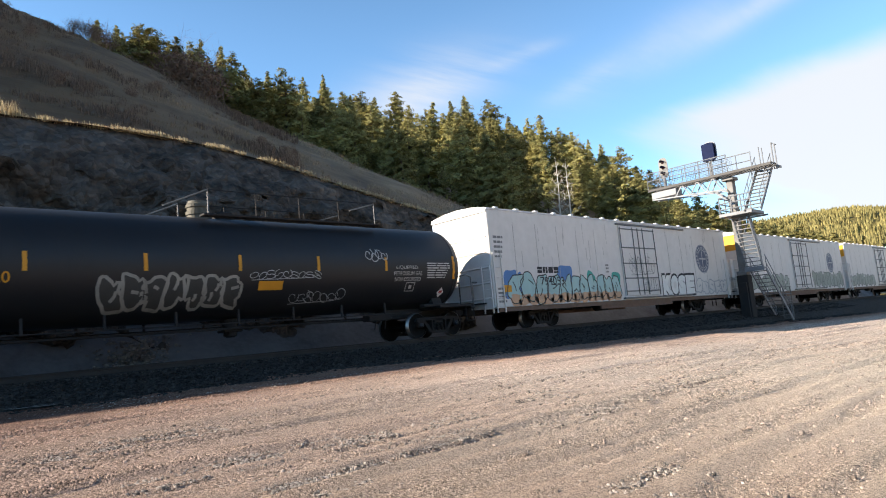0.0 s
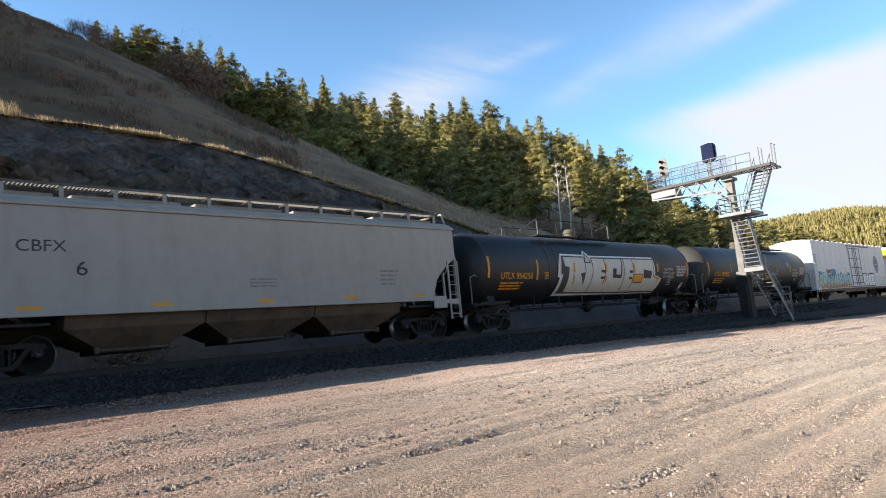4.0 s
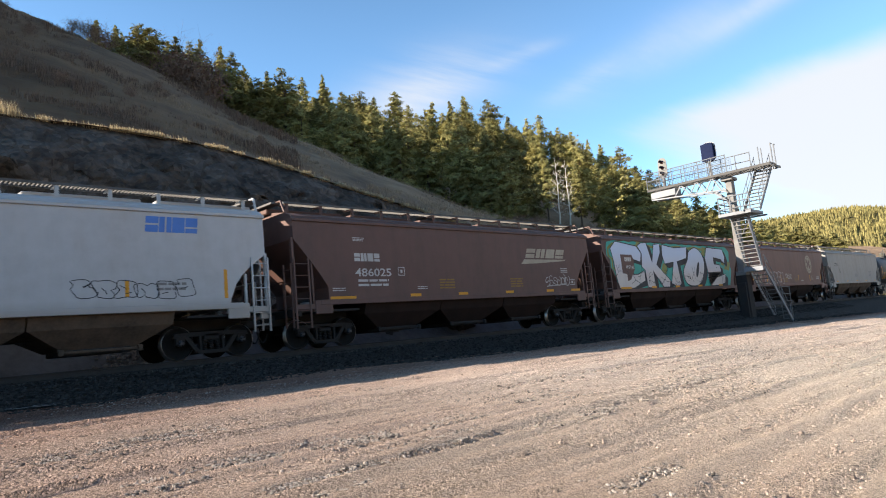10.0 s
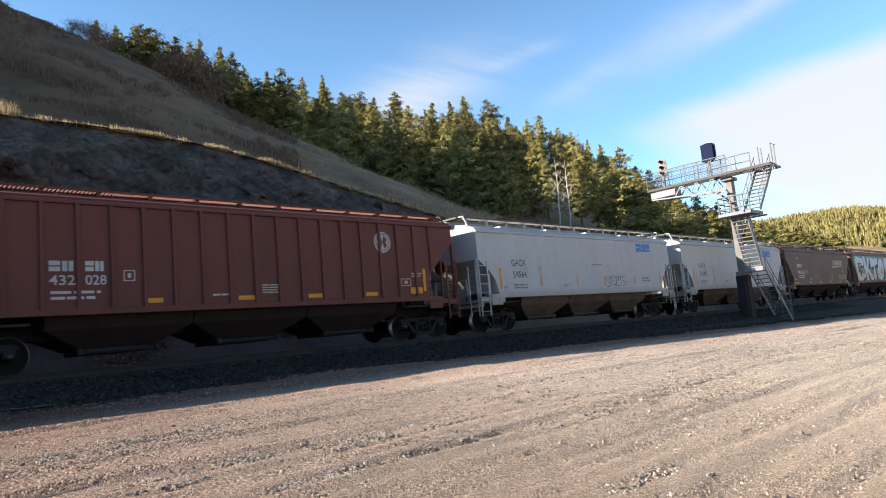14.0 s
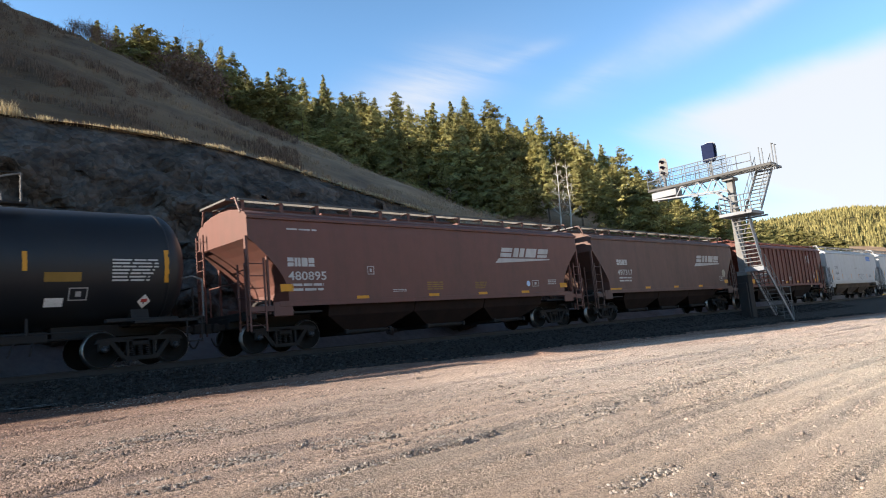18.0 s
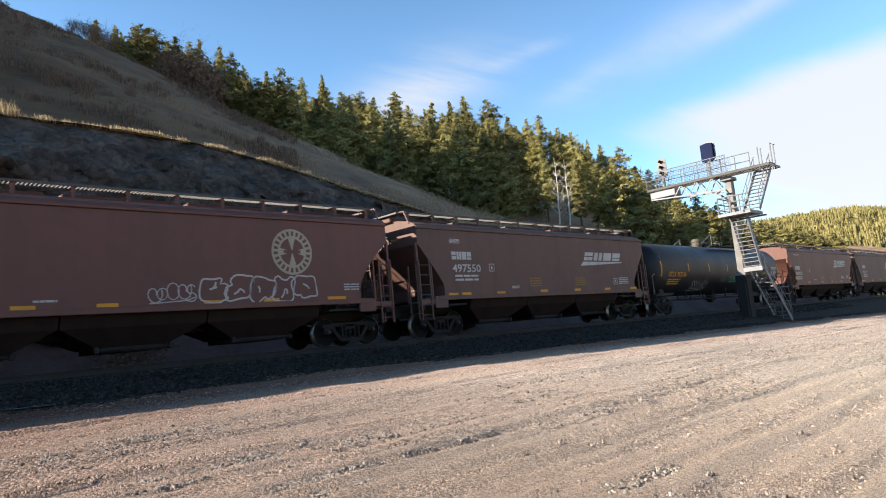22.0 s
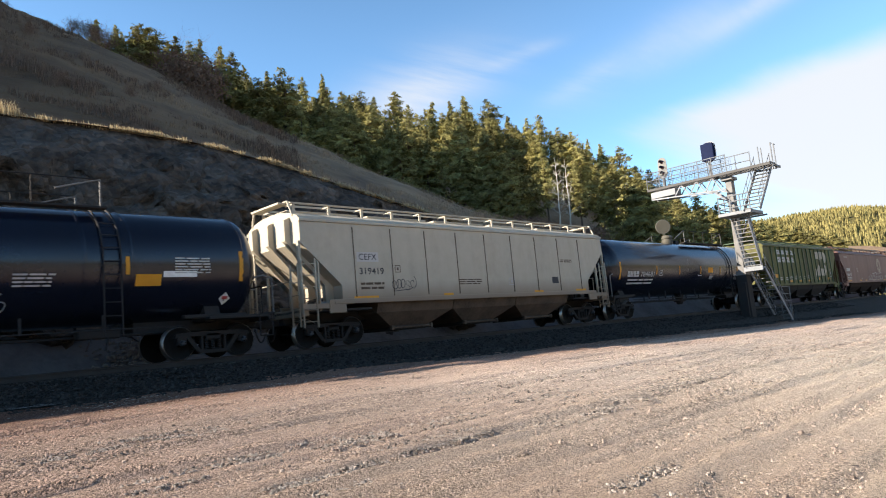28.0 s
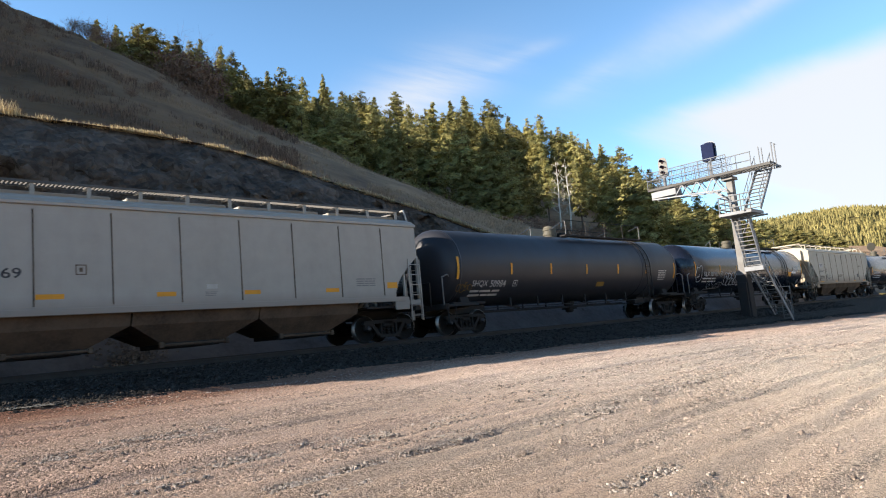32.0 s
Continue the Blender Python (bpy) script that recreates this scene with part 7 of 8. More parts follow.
# pale grey hopper
c, on = hopper("hopper_car", "dusty grey covered hopper car with plain sides", 133.5, M["dust_grey"], low=6.75, z_cut=2.85, z_low=1.6, power=1.9, chute_mat=M["tan_dirt"])
part("owner_mark", Mark(on, 0.003).text("CBFX", -6.25, -5.2, 2.82, 3.10), M["letter_black"], c)
part("car_number", Mark(on, 0.003).text("6", -5.0, -4.75, 2.25, 2.60), M["letter_black"], c)
reflectors(c, on, [(k, 1.50, 0.5, 0.10) for k in (-6.0, -3, 0, 3, 6)])
small_marks(c, on, M["faint_print"], [(-0.5, 1.9, 0.9, 0.25, 3), (4.3, 1.9, 0.8, 0.5, 4)], 20)

# brown hopper with the round emblem
c, on = hopper("hopper_car", "reddish-brown covered hopper car with a round cream emblem", 116.1, M["brown"], spacing=13.67, top=8.2)
road_marks(c, on, M["letter_cream"], -6.73, -5.37, 2.35, 1.92, "479726")
round_logo(c, on, 4.47, 2.93, 0.70, M["letter_cream"], M["brown"])
graffiti(c, on, -4.9, -1.3, 1.52, 2.35, 6, 81, M["spray_line"], None, 0.038)
scrawl(c, on, -0.9, 0.3, 1.85, 2.2, 4, 82, M["letter_white"], 0.06)
reflectors(c, on, [(-6.98, 2.2, 0.12, 0.85), (-4.48, 1.85), (-1.85, 1.85), (1.82, 1.85), (4.39, 1.85), (7.0, 1.9)])
small_marks(c, on, M["stencil_yellow"], [(-1.3, 1.6, 0.9, 0.25, 3), (0.9, 1.62, 0.8, 0.2, 3)], 21)
frame_mark(c, on, W_, 4.75, 1.7, 0.35, 0.3)
small_marks(c, on, W_, [(-6.9, 3.62, 1.1, 0.05, 1), (2.3, 1.65, 0.6, 0.05, 1), (5.9, 1.75, 0.8, 0.2, 2)], 23)

# hopper under a giant graffiti piece
c, on = hopper("hopper_car", "brown hopper car covered by a giant white and teal graffiti piece", 99.0, M["brown_dull"], z_low=1.9, power=1.1)
r = np.random.default_rng(4)


def rounded(pts, n=4):
    """A closed curve through the corners."""
    out = []
    k = len(pts)
    for i in range(k):
        p0, p1, p2, p3 = (Vector(pts[(i + j - 1) % k]) for j in range(4))
        for q in range(n):
            t = q / n
            v = 0.5 * (2 * p1 + (p2 - p0) * t + (2 * p0 - 5 * p1 + 4 * p2 - p3) * t * t + (3 * p1 - p0 - 3 * p2 + p3) * t ** 3)
            out.append((v.x, v.y))
    return out


wall = flat(1.602)  # the whole piece lies on one plane
m, lime = Mark(wall, 0.002), Mark(wall, 0.005)
edge = [(-7.0, 2.1), (-7.1, 2.4), (-7.35, 2.55), (-7.3, 2.95), (-7.62, 3.15), (-7.6, 3.5), (-7.5, 3.8)]
edge += [(-7.2 + 0.45 * k, 3.86 + 0.05 * (k % 2)) for k in range(31)] + [(6.7, 3.6), (6.55, 2.9), (6.75, 2.4), (6.3, 1.5), (-6.6, 1.5), (-6.9, 1.8)]
m.poly(edge)
part("graffiti_cloud", m, M["spray_teal"], c, "teal graffiti background")
lime.stroke([(a_ + 0.16, b_) for a_, b_ in edge[:6]] + [(-7.0, 3.72)] + [(-6.6 + 0.6 * k, 3.70 + 0.05 * math.sin(k * 1.9)) for k in range(21)], 0.14)
for x_, z_, w_ in ((-4.5, 3.62, 0.5), (-2.85, 2.9, 0.2), (-2.0, 2.5, 0.4), (0.35, 3.0, 0.25), (3.05, 3.55, 0.3), (6.2, 2.7, 0.5), (5.6, 3.0, 0.3)):
    part("graffiti_patch", Mark(wall, 0.0055).poly([(x_ - w_, z_ - 0.2), (x_ + w_ * 0.4, z_ - 0.3), (x_ + w_, z_ + 0.2), (x_ - w_ * 0.2, z_ + 0.3)]), M["spray_lime"], c)
part("graffiti_line", lime, M["spray_lime"], c, "olive line inside the teal cloud")
C_ = [(-7.25, 3.5), (-6.75, 3.86), (-6.1, 3.8), (-4.75, 3.66), (-4.33, 3.3), (-4.5, 2.83), (-5.15, 2.96), (-5.5, 3.0), (-5.7, 2.6), (-5.5, 2.2), (-4.85, 2.2), (-4.2, 2.4), (-4.2, 1.86), (-5.35, 1.5), (-6.75, 1.5), (-6.97, 2.05), (-7.05, 2.8)]
K_ = [(-4.65, 3.68), (-4.3, 3.84), (-3.7, 3.88), (-3.27, 2.81), (-2.93, 3.80), (-2.25, 3.86), (-2.3, 3.36), (-2.83, 2.72), (-1.5, 1.87), (-1.65, 1.5), (-2.35, 1.5), (-3.28, 2.39), (-3.2, 1.5), (-4.0, 1.5), (-4.1, 2.4), (-4.4, 2.6), (-4.28, 3.3)]
T_ = [(-2.0, 3.82), (-0.7, 3.68), (0.87, 3.76), (0.7, 3.1), (-0.47, 2.9), (-0.25, 1.65), (-0.75, 1.5), (-1.4, 1.7), (-0.88, 2.88), (-1.9, 2.75), (-2.1, 3.2)]
O_ = rounded([(1.9, 3.74), (2.6, 3.5), (2.92, 3.0), (2.8, 2.4), (2.35, 1.8), (1.6, 1.52), (0.6, 1.6), (0.15, 2.0), (0.25, 2.5), (0.8, 3.0), (1.1, 3.5)])
E_ = [(3.1, 3.15), (3.45, 3.8), (5.65, 3.74), (5.9, 3.25), (5.75, 2.85), (5.25, 3.1), (4.25, 3.2), (4.25, 2.8), (5.05, 2.75), (5.15, 2.32), (3.2, 2.26), (3.2, 2.0), (4.8, 2.05), (5.7, 2.2), (5.55, 1.65), (4.75, 1.5), (3.5, 1.5)]
for k, pts in enumerate((C_, K_, T_, O_, E_)):
    for q in range(5):
        sh_ = Mark(wall, 0.008 + 0.0004 * k).poly([(a_, max(1.46, b_)) for a_, b_ in ((a_ + 0.075 * (q + 1), b_ - 0.045 * (q + 1)) for a_, b_ in pts)], d=0.0022 * q)
        part("graffiti_shadow", sh_, M["letter_black"], c)
    letter = part("graffiti", Mark(wall, 0.022 + 0.003 * k).poly(pts), M["spray_fade"], c, "huge pale graffiti letter")
    part("graffiti_outline", Mark(wall, 0.0235 + 0.003 * k).stroke(pts + pts[:2], 0.05), M["letter_black"], letter)
part("graffiti_counter", Mark(wall, 0.040).poly([(1.95 + 0.17 * math.cos(a_) + 0.22 * math.sin(a_), 2.45 + 0.46 * math.sin(a_)) for a_ in (0.4 * q for q in range(16))]), M["letter_black"], c)
part("number_panel", Mark(wall, 0.0285).poly([(-6.4, 3.2), (-5.3, 3.2), (-5.15, 2.9), (-5.15, 2.45), (-5.35, 2.25), (-5.6, 1.95), (-5.95, 1.85), (-5.95, 2.22), (-6.35, 2.25)]), M["brown_dull"], c)
m = Mark(wall, 0.032)
blocks(m, -6.05, -5.4, 2.86, 3.06, 4)
part("owner_mark", m, W_, c)
part("car_number", Mark(wall, 0.032).text("497146", -5.98, -5.2, 2.46, 2.66, 0.01), W_, c)
reflectors(c, lambda a, b, d: wall(a, b, d + 0.044), [(-6.2, 1.52, 1.0, 0.10), (-3.4, 1.52, 0.5, 0.10), (-0.8, 1.52, 0.5, 0.1), (2.0, 1.52, 0.5, 0.1), (4.8, 1.52, 0.5, 0.1)])
m = Mark(wall, 0.042)
for x in (-6.7, -5.9, -5.2, -4.6, -3.8, -3.4, -2.6, -2.1, -1.7, -0.9, -0.5, 0.5, 0.9, 1.4, 2.2, 2.6, 3.6, 4.4, 5.2):
    z_ = r.uniform(1.6, 2.4)
    for arm in range(4):  # cracks spread from a knot
        a_ = 1.57 * arm + r.uniform(0, 1.2)
        pts = [(x, z_)]
        for _ in range(4):
            a_ += r.normal(0, 0.5)
            pts.append((pts[-1][0] + 0.12 * math.cos(a_), max(1.5, pts[-1][1] + 0.10 * math.sin(a_))))
        m.stroke(pts, 0.022)
tagged(part("graffiti_cracks", m, M["letter_black"], c), kind="stuff")

c, on = hopper("hopper_car", "dull brown covered hopper car with a faded slanted emblem", 81.9, M["brown_dull"], z_low=1.85, power=1.1, low=6.75)
road_marks(c, on, M["letter_white"], -5.68, -4.16, 2.68, 2.18, "486025", 0.27)
wedge_logo(c, on, 3.0, 6.3, 2.66, 3.32, M["letter_cream"])
scrawl(c, on, 4.4, 6.0, 1.75, 2.2, 6, 85, W_, 0.05)
reflectors(c, on, [(-6.2, 1.50, 1.0, 0.10), (-3.1, 1.52, 0.5, 0.10), (-0.7, 1.52, 0.5, 0.1), (2.0, 1.52, 0.5, 0.1), (4.7, 1.52, 0.5, 0.1), (6.6, 1.52, 0.7, 0.1)])
frame_mark(c, on, W_, -3.85, 2.2, 0.3, 0.3), frame_mark(c, on, W_, 6.2, 1.75, 0.4, 0.25)
small_marks(c, on, M["stencil_yellow"], [(-1.9, 1.72, 0.8, 0.35, 4), (2.1, 1.72, 0.8, 0.35, 4)], 31)
small_marks(c, on, W_, [(-5.7, 3.35, 0.5, 0.12, 3), (-6.6, 1.72, 0.5, 0.1, 2), (-3.0, 1.72, 0.5, 0.1, 2), (5.6, 2.3, 0.5, 0.2, 3)], 33)

for x, num, seed in ((65.24, "54589", 5), (48.18, "54564", 9)):
    c, on = hopper("hopper_car", "pale grey covered hopper car with a blue block emblem", x, M["pale_grey"], spacing=12.57, half=8.53, top=7.75, low=6.62, z_cut=2.83, z_low=1.3, power=2.2, chute_mat=M["tan_dirt"], fancy_end=True)
    part("owner_mark", Mark(on, 0.003).text("GACX", -5.76, -4.83, 2.58, 2.84), M["letter_black"], c)
    part("car_number", Mark(on, 0.003).text(num, -5.70, -4.83, 2.10, 2.36), M["letter_black"], c)
    m = Mark(on, 0.003)
    blocks(m, 4.35, 5.75, 3.38, 3.80, 4, 0.1, 0.05)
    part("emblem", m, M["logo_blue"], c, "faded blue block emblem")
    reflectors(c, on, [(-6.5, 2.07, 0.13, 0.85), (-3.85, 1.93, 0.10, 0.42), (-1.19, 1.93, 0.10, 0.42), (1.1, 1.93, 0.1, 0.42), (3.87, 1.9, 0.1, 0.42), (6.5, 2.0, 0.1, 0.8)])
    frame_mark(c, on, M["mid_grey"], -4.0, 2.35, 0.25, 0.25)
    small_marks(c, on, M["faint_print"], [(-5.7, 1.65, 0.9, 0.18, 2), (-2.3, 1.68, 0.4, 0.12, 2), (-6.35, 1.62, 0.25, 0.14, 3), (0.1, 2.65, 0.9, 0.05, 1), (4.6, 1.85, 0.8, 0.2, 2)], 50 + seed)
    if num == "54564":
        graffiti(c, on, 1.1, 3.0, 1.66, 2.12, 4, 91, M["letter_black"], None, 0.025)
    else:
        graffiti(c, on, 2.6, 5.6, 1.66, 2.1, 6, 93, M["letter_black"], None, 0.02)
    part("jacking_pad", Shape().box(-6.75, -6.4, -1.66, -1.6, 1.12, 1.48, 0.02), M["pale_grey"], c)

ribs = [-6.98 + 0.775 * k for k in range(19)]
c, on = hopper("hopper_car", "red-brown ribbed covered hopper car with a round emblem", 30.92, M["red_brown"], spacing=13.72, top=8.15, low=6.85, z_cut=3.45, z_low=2.2, power=1.0, ribs=ribs, eave=4.08, rb=0.42)
m = Mark(on, 0.003)
blocks(m, -5.28, -4.72, 2.35, 2.6, 2), blocks(m, -4.5, -4.05, 2.35, 2.6, 2)
part("owner_mark", m, W_, c)
part("car_number", Mark(on, 0.003).text("432", -5.28, -4.72, 2.02, 2.26, 0.01).text("028", -4.5, -4.02, 2.02, 2.26, 0.01), W_, c)
round_logo(c, on, 4.8, 3.35, 0.36, M["letter_white"], M["red_brown"])
reflectors(c, on, [(-6.55, 1.70, 0.55, 0.28), (-2.9, 1.60, 0.5, 0.12), (-0.3, 1.6, 0.5, 0.12), (2.0, 1.6, 0.5, 0.12), (4.2, 1.6, 0.5, 0.12), (6.6, 2.05, 0.12, 0.8), (6.2, 1.68, 0.55, 0.22)])
frame_mark(c, on, W_, -3.62, 2.1, 0.28, 0.28), frame_mark(c, on, W_, 5.5, 1.85, 0.45, 0.25)
small_marks(c, on, W_, [(-5.25, 1.68, 1.1, 0.2, 2), (0.2, 1.72, 0.6, 0.25, 4), (-1.3, 1.68, 0.6, 0.05, 1), (6.0, 2.15, 0.5, 0.15, 3)], 55)

c, on = hopper("hopper_car", "weathered brown covered hopper car with a slanted emblem", 13.5, M["brown_dull"], spacing=13.0, z_low=1.85, power=1.2, low=6.75)
road_marks(c, on, W_, -5.9, -4.5, 2.68, 2.18, "497317", 0.27)
wedge_logo(c, on, 2.6, 6.2, 2.66, 3.30, W_)
reflectors(c, on, [(-6.2, 1.50, 1.0, 0.10), (-3.1, 1.52, 0.5, 0.10), (0, 1.52, 0.5, 0.1), (3.0, 1.52, 0.5, 0.1), (6.6, 1.75, 0.5, 0.2)])
frame_mark(c, on, W_, 5.7, 1.8, 0.45, 0.28)
part("emblem", Mark(on, 0.003).ring(6.35, 2.25, 0, 0.24, 18), M["letter_cream"], c)

c, on = hopper("hopper_car", "brown covered hopper car with a white slanted emblem", -3.92, M["brown"], spacing=13.61, top=8.2)
road_marks(c, on, W_, -6.94, -5.58, 2.50, 2.08, "480895", 0.27)
wedge_logo(c, on, 2.6, 6.35, 2.70, 3.32, W_)
reflectors(c, on, [(-7.0, 1.86, 0.45, 0.22), (-4.2, 1.50, 0.5, 0.12), (-1.0, 1.50, 0.5, 0.12), (1.6, 1.5, 0.5, 0.12), (4.2, 1.5, 0.5, 0.12), (6.9, 1.75, 0.5, 0.2)])
small_marks(c, on, M["stencil_yellow"], [(-1.3, 1.7, 0.8, 0.28, 4), (1.2, 1.7, 0.7, 0.25, 4)], 61)
frame_mark(c, on, W_, -3.95, 2.25, 0.28, 0.28), frame_mark(c, on, W_, 4.7, 1.72, 0.45, 0.26)
part("emblem", Mark(on, 0.003).ring(4.45, 1.85, 0, 0.12, 16), M["sky_paint"], c)
small_marks(c, on, W_, [(-6.9, 3.62, 1.1, 0.05, 1), (-2.9, 1.66, 0.6, 0.08, 2), (5.8, 1.8, 0.6, 0.2, 3)], 62)

c, on = tank("black tank car with a thin white scrawl and a blue tag", -22.98, M["black_tank"], bands=())
tank_marks(c, on, M["yellow"], "952536", -7.78, -5.67, 2.08, STRIPS)
scrawl(c, on, -4.75, -2.6, 1.35, 1.85, 7, 101, M["spray_silver"], 0.045)
scrawl(c, on, 0.2, 1.7, 1.75, 2.15, 5, 102, M["spray_teal"], 0.05)
part("warning_plate", Mark(on, 0.004).bar(-0.85, -0.1, 1.76, 2.0), M["cream_metal"], c)
part("warning_plate", Mark(on, 0.004).bar(5.7, 6.5, 2.12, 2.34), M["stencil_yellow"], c)
part("placard", Mark(on, 0.004).bar(5.75, 6.15, 1.55, 1.75), M["glass_grey"], c)

c, on = hopper("hopper_car", "dark brown covered hopper car with a white slanted emblem", -41.49, M["brown_dull"], spacing=13.1, z_low=1.85, power=1.1, low=6.75)
road_marks(c, on, W_, -6.25, -4.70, 2.80, 2.32, "497550", 0.30)
wedge_logo(c, on, 2.25, 6.0, 2.62, 3.25, W_)
reflectors(c, on, [(-6.3, 1.50, 0.5, 0.10), (-5.6, 1.5, 0.5, 0.1), (-3.6, 1.50, 0.5, 0.10), (-0.8, 1.52, 0.5, 0.1), (1.7, 1.52, 0.5, 0.1), (4.2, 1.52, 0.5, 0.1), (6.6, 1.52, 0.6, 0.1)])
small_marks(c, on, M["stencil_yellow"], [(-1.7, 1.72, 0.8, 0.36, 4), (1.6, 1.72, 0.8, 0.36, 4)], 71)
small_marks(c, on, W_, [(-6.3, 3.42, 0.55, 0.16, 4), (-2.9, 1.66, 0.5, 0.1, 2), (5.3, 1.75, 0.9, 0.3, 4)], 72)
frame_mark(c, on, W_, -4.2, 2.35, 0.3, 0.3), frame_mark(c, on, W_, 4.8, 1.72, 0.35, 0.3)

c, on = hopper("hopper_car", "reddish-brown covered hopper car with a round emblem and outlined graffiti", -59.03, M["brown"], spacing=13.68, top=8.2)
road_marks(c, on, M["letter_white"], -6.73, -5.34, 2.36, 1.94, "480155", 0.27)
round_logo(c, on, 4.47, 2.94, 0.70, M["letter_cream"], M["brown"])
graffiti(c, on, 1.6, 5.2, 1.50, 2.22, 5, 111, M["letter_white"], None, 0.05)
scrawl(c, on, 0.1, 1.4, 1.55, 2.0, 5, 112, W_, 0.05)
reflectors(c, on, [(-6.1, 1.48, 1.0, 0.11), (-2.6, 1.5, 0.5, 0.11), (-0.8, 1.5, 0.5, 0.11), (1.9, 1.5, 0.5, 0.11), (3.7, 1.5, 0.5, 0.11), (6.0, 1.5, 0.7, 0.11)])
small_marks(c, on, W_, [(-6.9, 3.62, 1.0, 0.06, 1), (6.3, 1.75, 0.6, 0.2, 3), (-2.4, 1.62, 0.5, 0.05, 1)], 73)
frame_mark(c, on, W_, -3.5, 2.3, 0.24, 0.3)

ribs = [-6.74 + 0.943 * k for k in range(15)]
c, on = hopper("hopper_car", "faded green ribbed covered hopper car with white lettering blocks", -76.7, M["green"], spacing=13.3, top=8.06, low=6.75, z_cut=3.7, z_low=2.0, power=1.0, ribs=ribs, rib_mat=M["green_rib"], eave=4.22, chute_mat=M["under"], rail_closed=True, rail_mat=M["green_rib"], rb=0.40)
m = Mark(on, 0.003)
for a, b in ((-5.65, -4.98), (-4.75, -4.1), (-3.85, -3.2), (-2.95, -2.25), (-2.0, -1.75)):
    blocks(m, a, b, 3.60, 3.95, 2)
for a, b in ((-5.65, -4.98), (-4.75, -4.1), (-3.85, -3.2), (-2.95, -2.3)):
    blocks(m, a, b, 3.02, 3.40, 2)
part("owner_mark", m, M["letter_white"], c)
upper = [(2.80, 3.95), (4.9, 3.95), (5.35, 3.8), (5.48, 3.5), (5.3, 3.15), (4.85, 3.0), (4.76, 3.38), (4.12, 3.38), (3.75, 2.92), (3.55, 3.36), (2.7, 3.36)]
lower = [(3.27, 2.92), (3.8, 2.6), (4.63, 2.56), (4.72, 2.93), (5.12, 2.75), (5.2, 2.4), (4.9, 2.0), (2.3, 2.0), (2.42, 2.53), (2.93, 2.54)]
for half_ in (upper, lower):
    part("emblem", Mark(flat(1.602), 0.004).poly(half_), M["letter_cream"], c, "half of a large faded white block emblem")
for x in ribs:  # the paint runs over the ribs as well
    if 2.4 < x < 5.3:
        part("emblem_strip", Mark(flat(1.655), 0.0).bar(x - 0.040, x + 0.040, 3.37, 3.92, n=1), M["letter_cream"], c)
        part("emblem_strip", Mark(flat(1.655), 0.0).bar(x - 0.040, x + 0.040, 2.02, 2.54, n=1), M["letter_cream"], c)
reflectors(c, on, [(-6.2, 2.02, 0.5, 0.25), (-3.4, 1.62, 0.5, 0.11), (-1.4, 1.62, 0.5, 0.11), (0.6, 1.62, 0.4, 0.11), (3.0, 1.75, 0.4, 0.2), (5.6, 1.75, 0.5, 0.2)])
for k in range(7):
    scrawl(c, on, -3.6 + 1.0 * k, -3.1 + 1.0 * k, 1.72, 2.05, 2, 120 + k, W_, 0.03)
small_marks(c, on, W_, [(-5.6, 1.7, 0.5, 0.2, 2), (-4.4, 1.7, 0.4, 0.2, 2)], 75)
frame_mark(c, on, W_, 6.0, 1.9, 0.4, 0.6)

c, on = tank("dark blue-black tank car with an open round hatch lid on top", -95.2, M["blue_tank"], half=9.9, L=9.55, R=1.56, zc=2.64, spacing=15.9, deck=(-0.3, 5.1), man=-0.25, side_ladder=4.2, bands=(4.0, 4.75))
m = Mark(on, 0.003)
blocks(m, -7.9, -6.75, 2.08, 2.36, 4)
part("owner_mark", m, W_, c)
part("car_number", Mark(on, 0.003).text("784681", -6.6, -5.19, 2.08, 2.34, 0.01), W_, c)
small_marks(c, on, W_, [(-7.8, 1.72, 2.6, 0.25, 2), (1.6, 1.9, 0.5, 0.25, 4), (0, 2.1, 0.5, 0.04, 1), (7.3, 2.30, 1.0, 0.42, 6), (7.4, 2.85, 0.35, 0.04, 1)], 80)
reflectors(c, on, [(-4.93, 2.42), (-2.31, 2.42), (0.35, 2.42), (3.02, 2.42), (5.58, 2.42), (8.6, 2.35, 0.12, 0.8), (-8.6, 2.4, 0.12, 0.85)])
part("warning_plate", Mark(on, 0.004).bar(1.35, 2.0, 2.28, 2.58), M["yellow"], c)
frame_mark(c, on, W_, -4.6, 2.12, 0.3, 0.3), frame_mark(c, on, W_, 7.0, 1.86, 0.4, 0.28)
part("lettering", Mark(on, 0.003).text("LIQUEFIED PETROLEUM GAS", 4.95, 6.9, 2.06, 2.20, 0.012).text("NON-ODORIZED", 5.2, 6.4, 1.84, 1.98, 0.012), W_, c)
part("placard", Mark(on, 0.004).add([on(8.15 + a, 1.66 + b, 0.006) for a, b in ((0, -0.17), (0.17, 0), (0, 0.17), (-0.17, 0))], [(0, 1, 2, 3)]), M["glass_grey"], c)
part("hatch_lid", Shape().lathe([(-0.04, 0.02), (-0.04, 0.42), (0.0, 0.45), (0.05, 0.42), (0.07, 0.02)], "x", (0, 0, 0), 28).box(-0.03, 0.03, -0.06, 0.06, -0.72, -0.38), M["cream_metal"], c, "round pale lid standing open", at=pose(-0.35, 0.1, 5.28, ry=-6, rz=38))

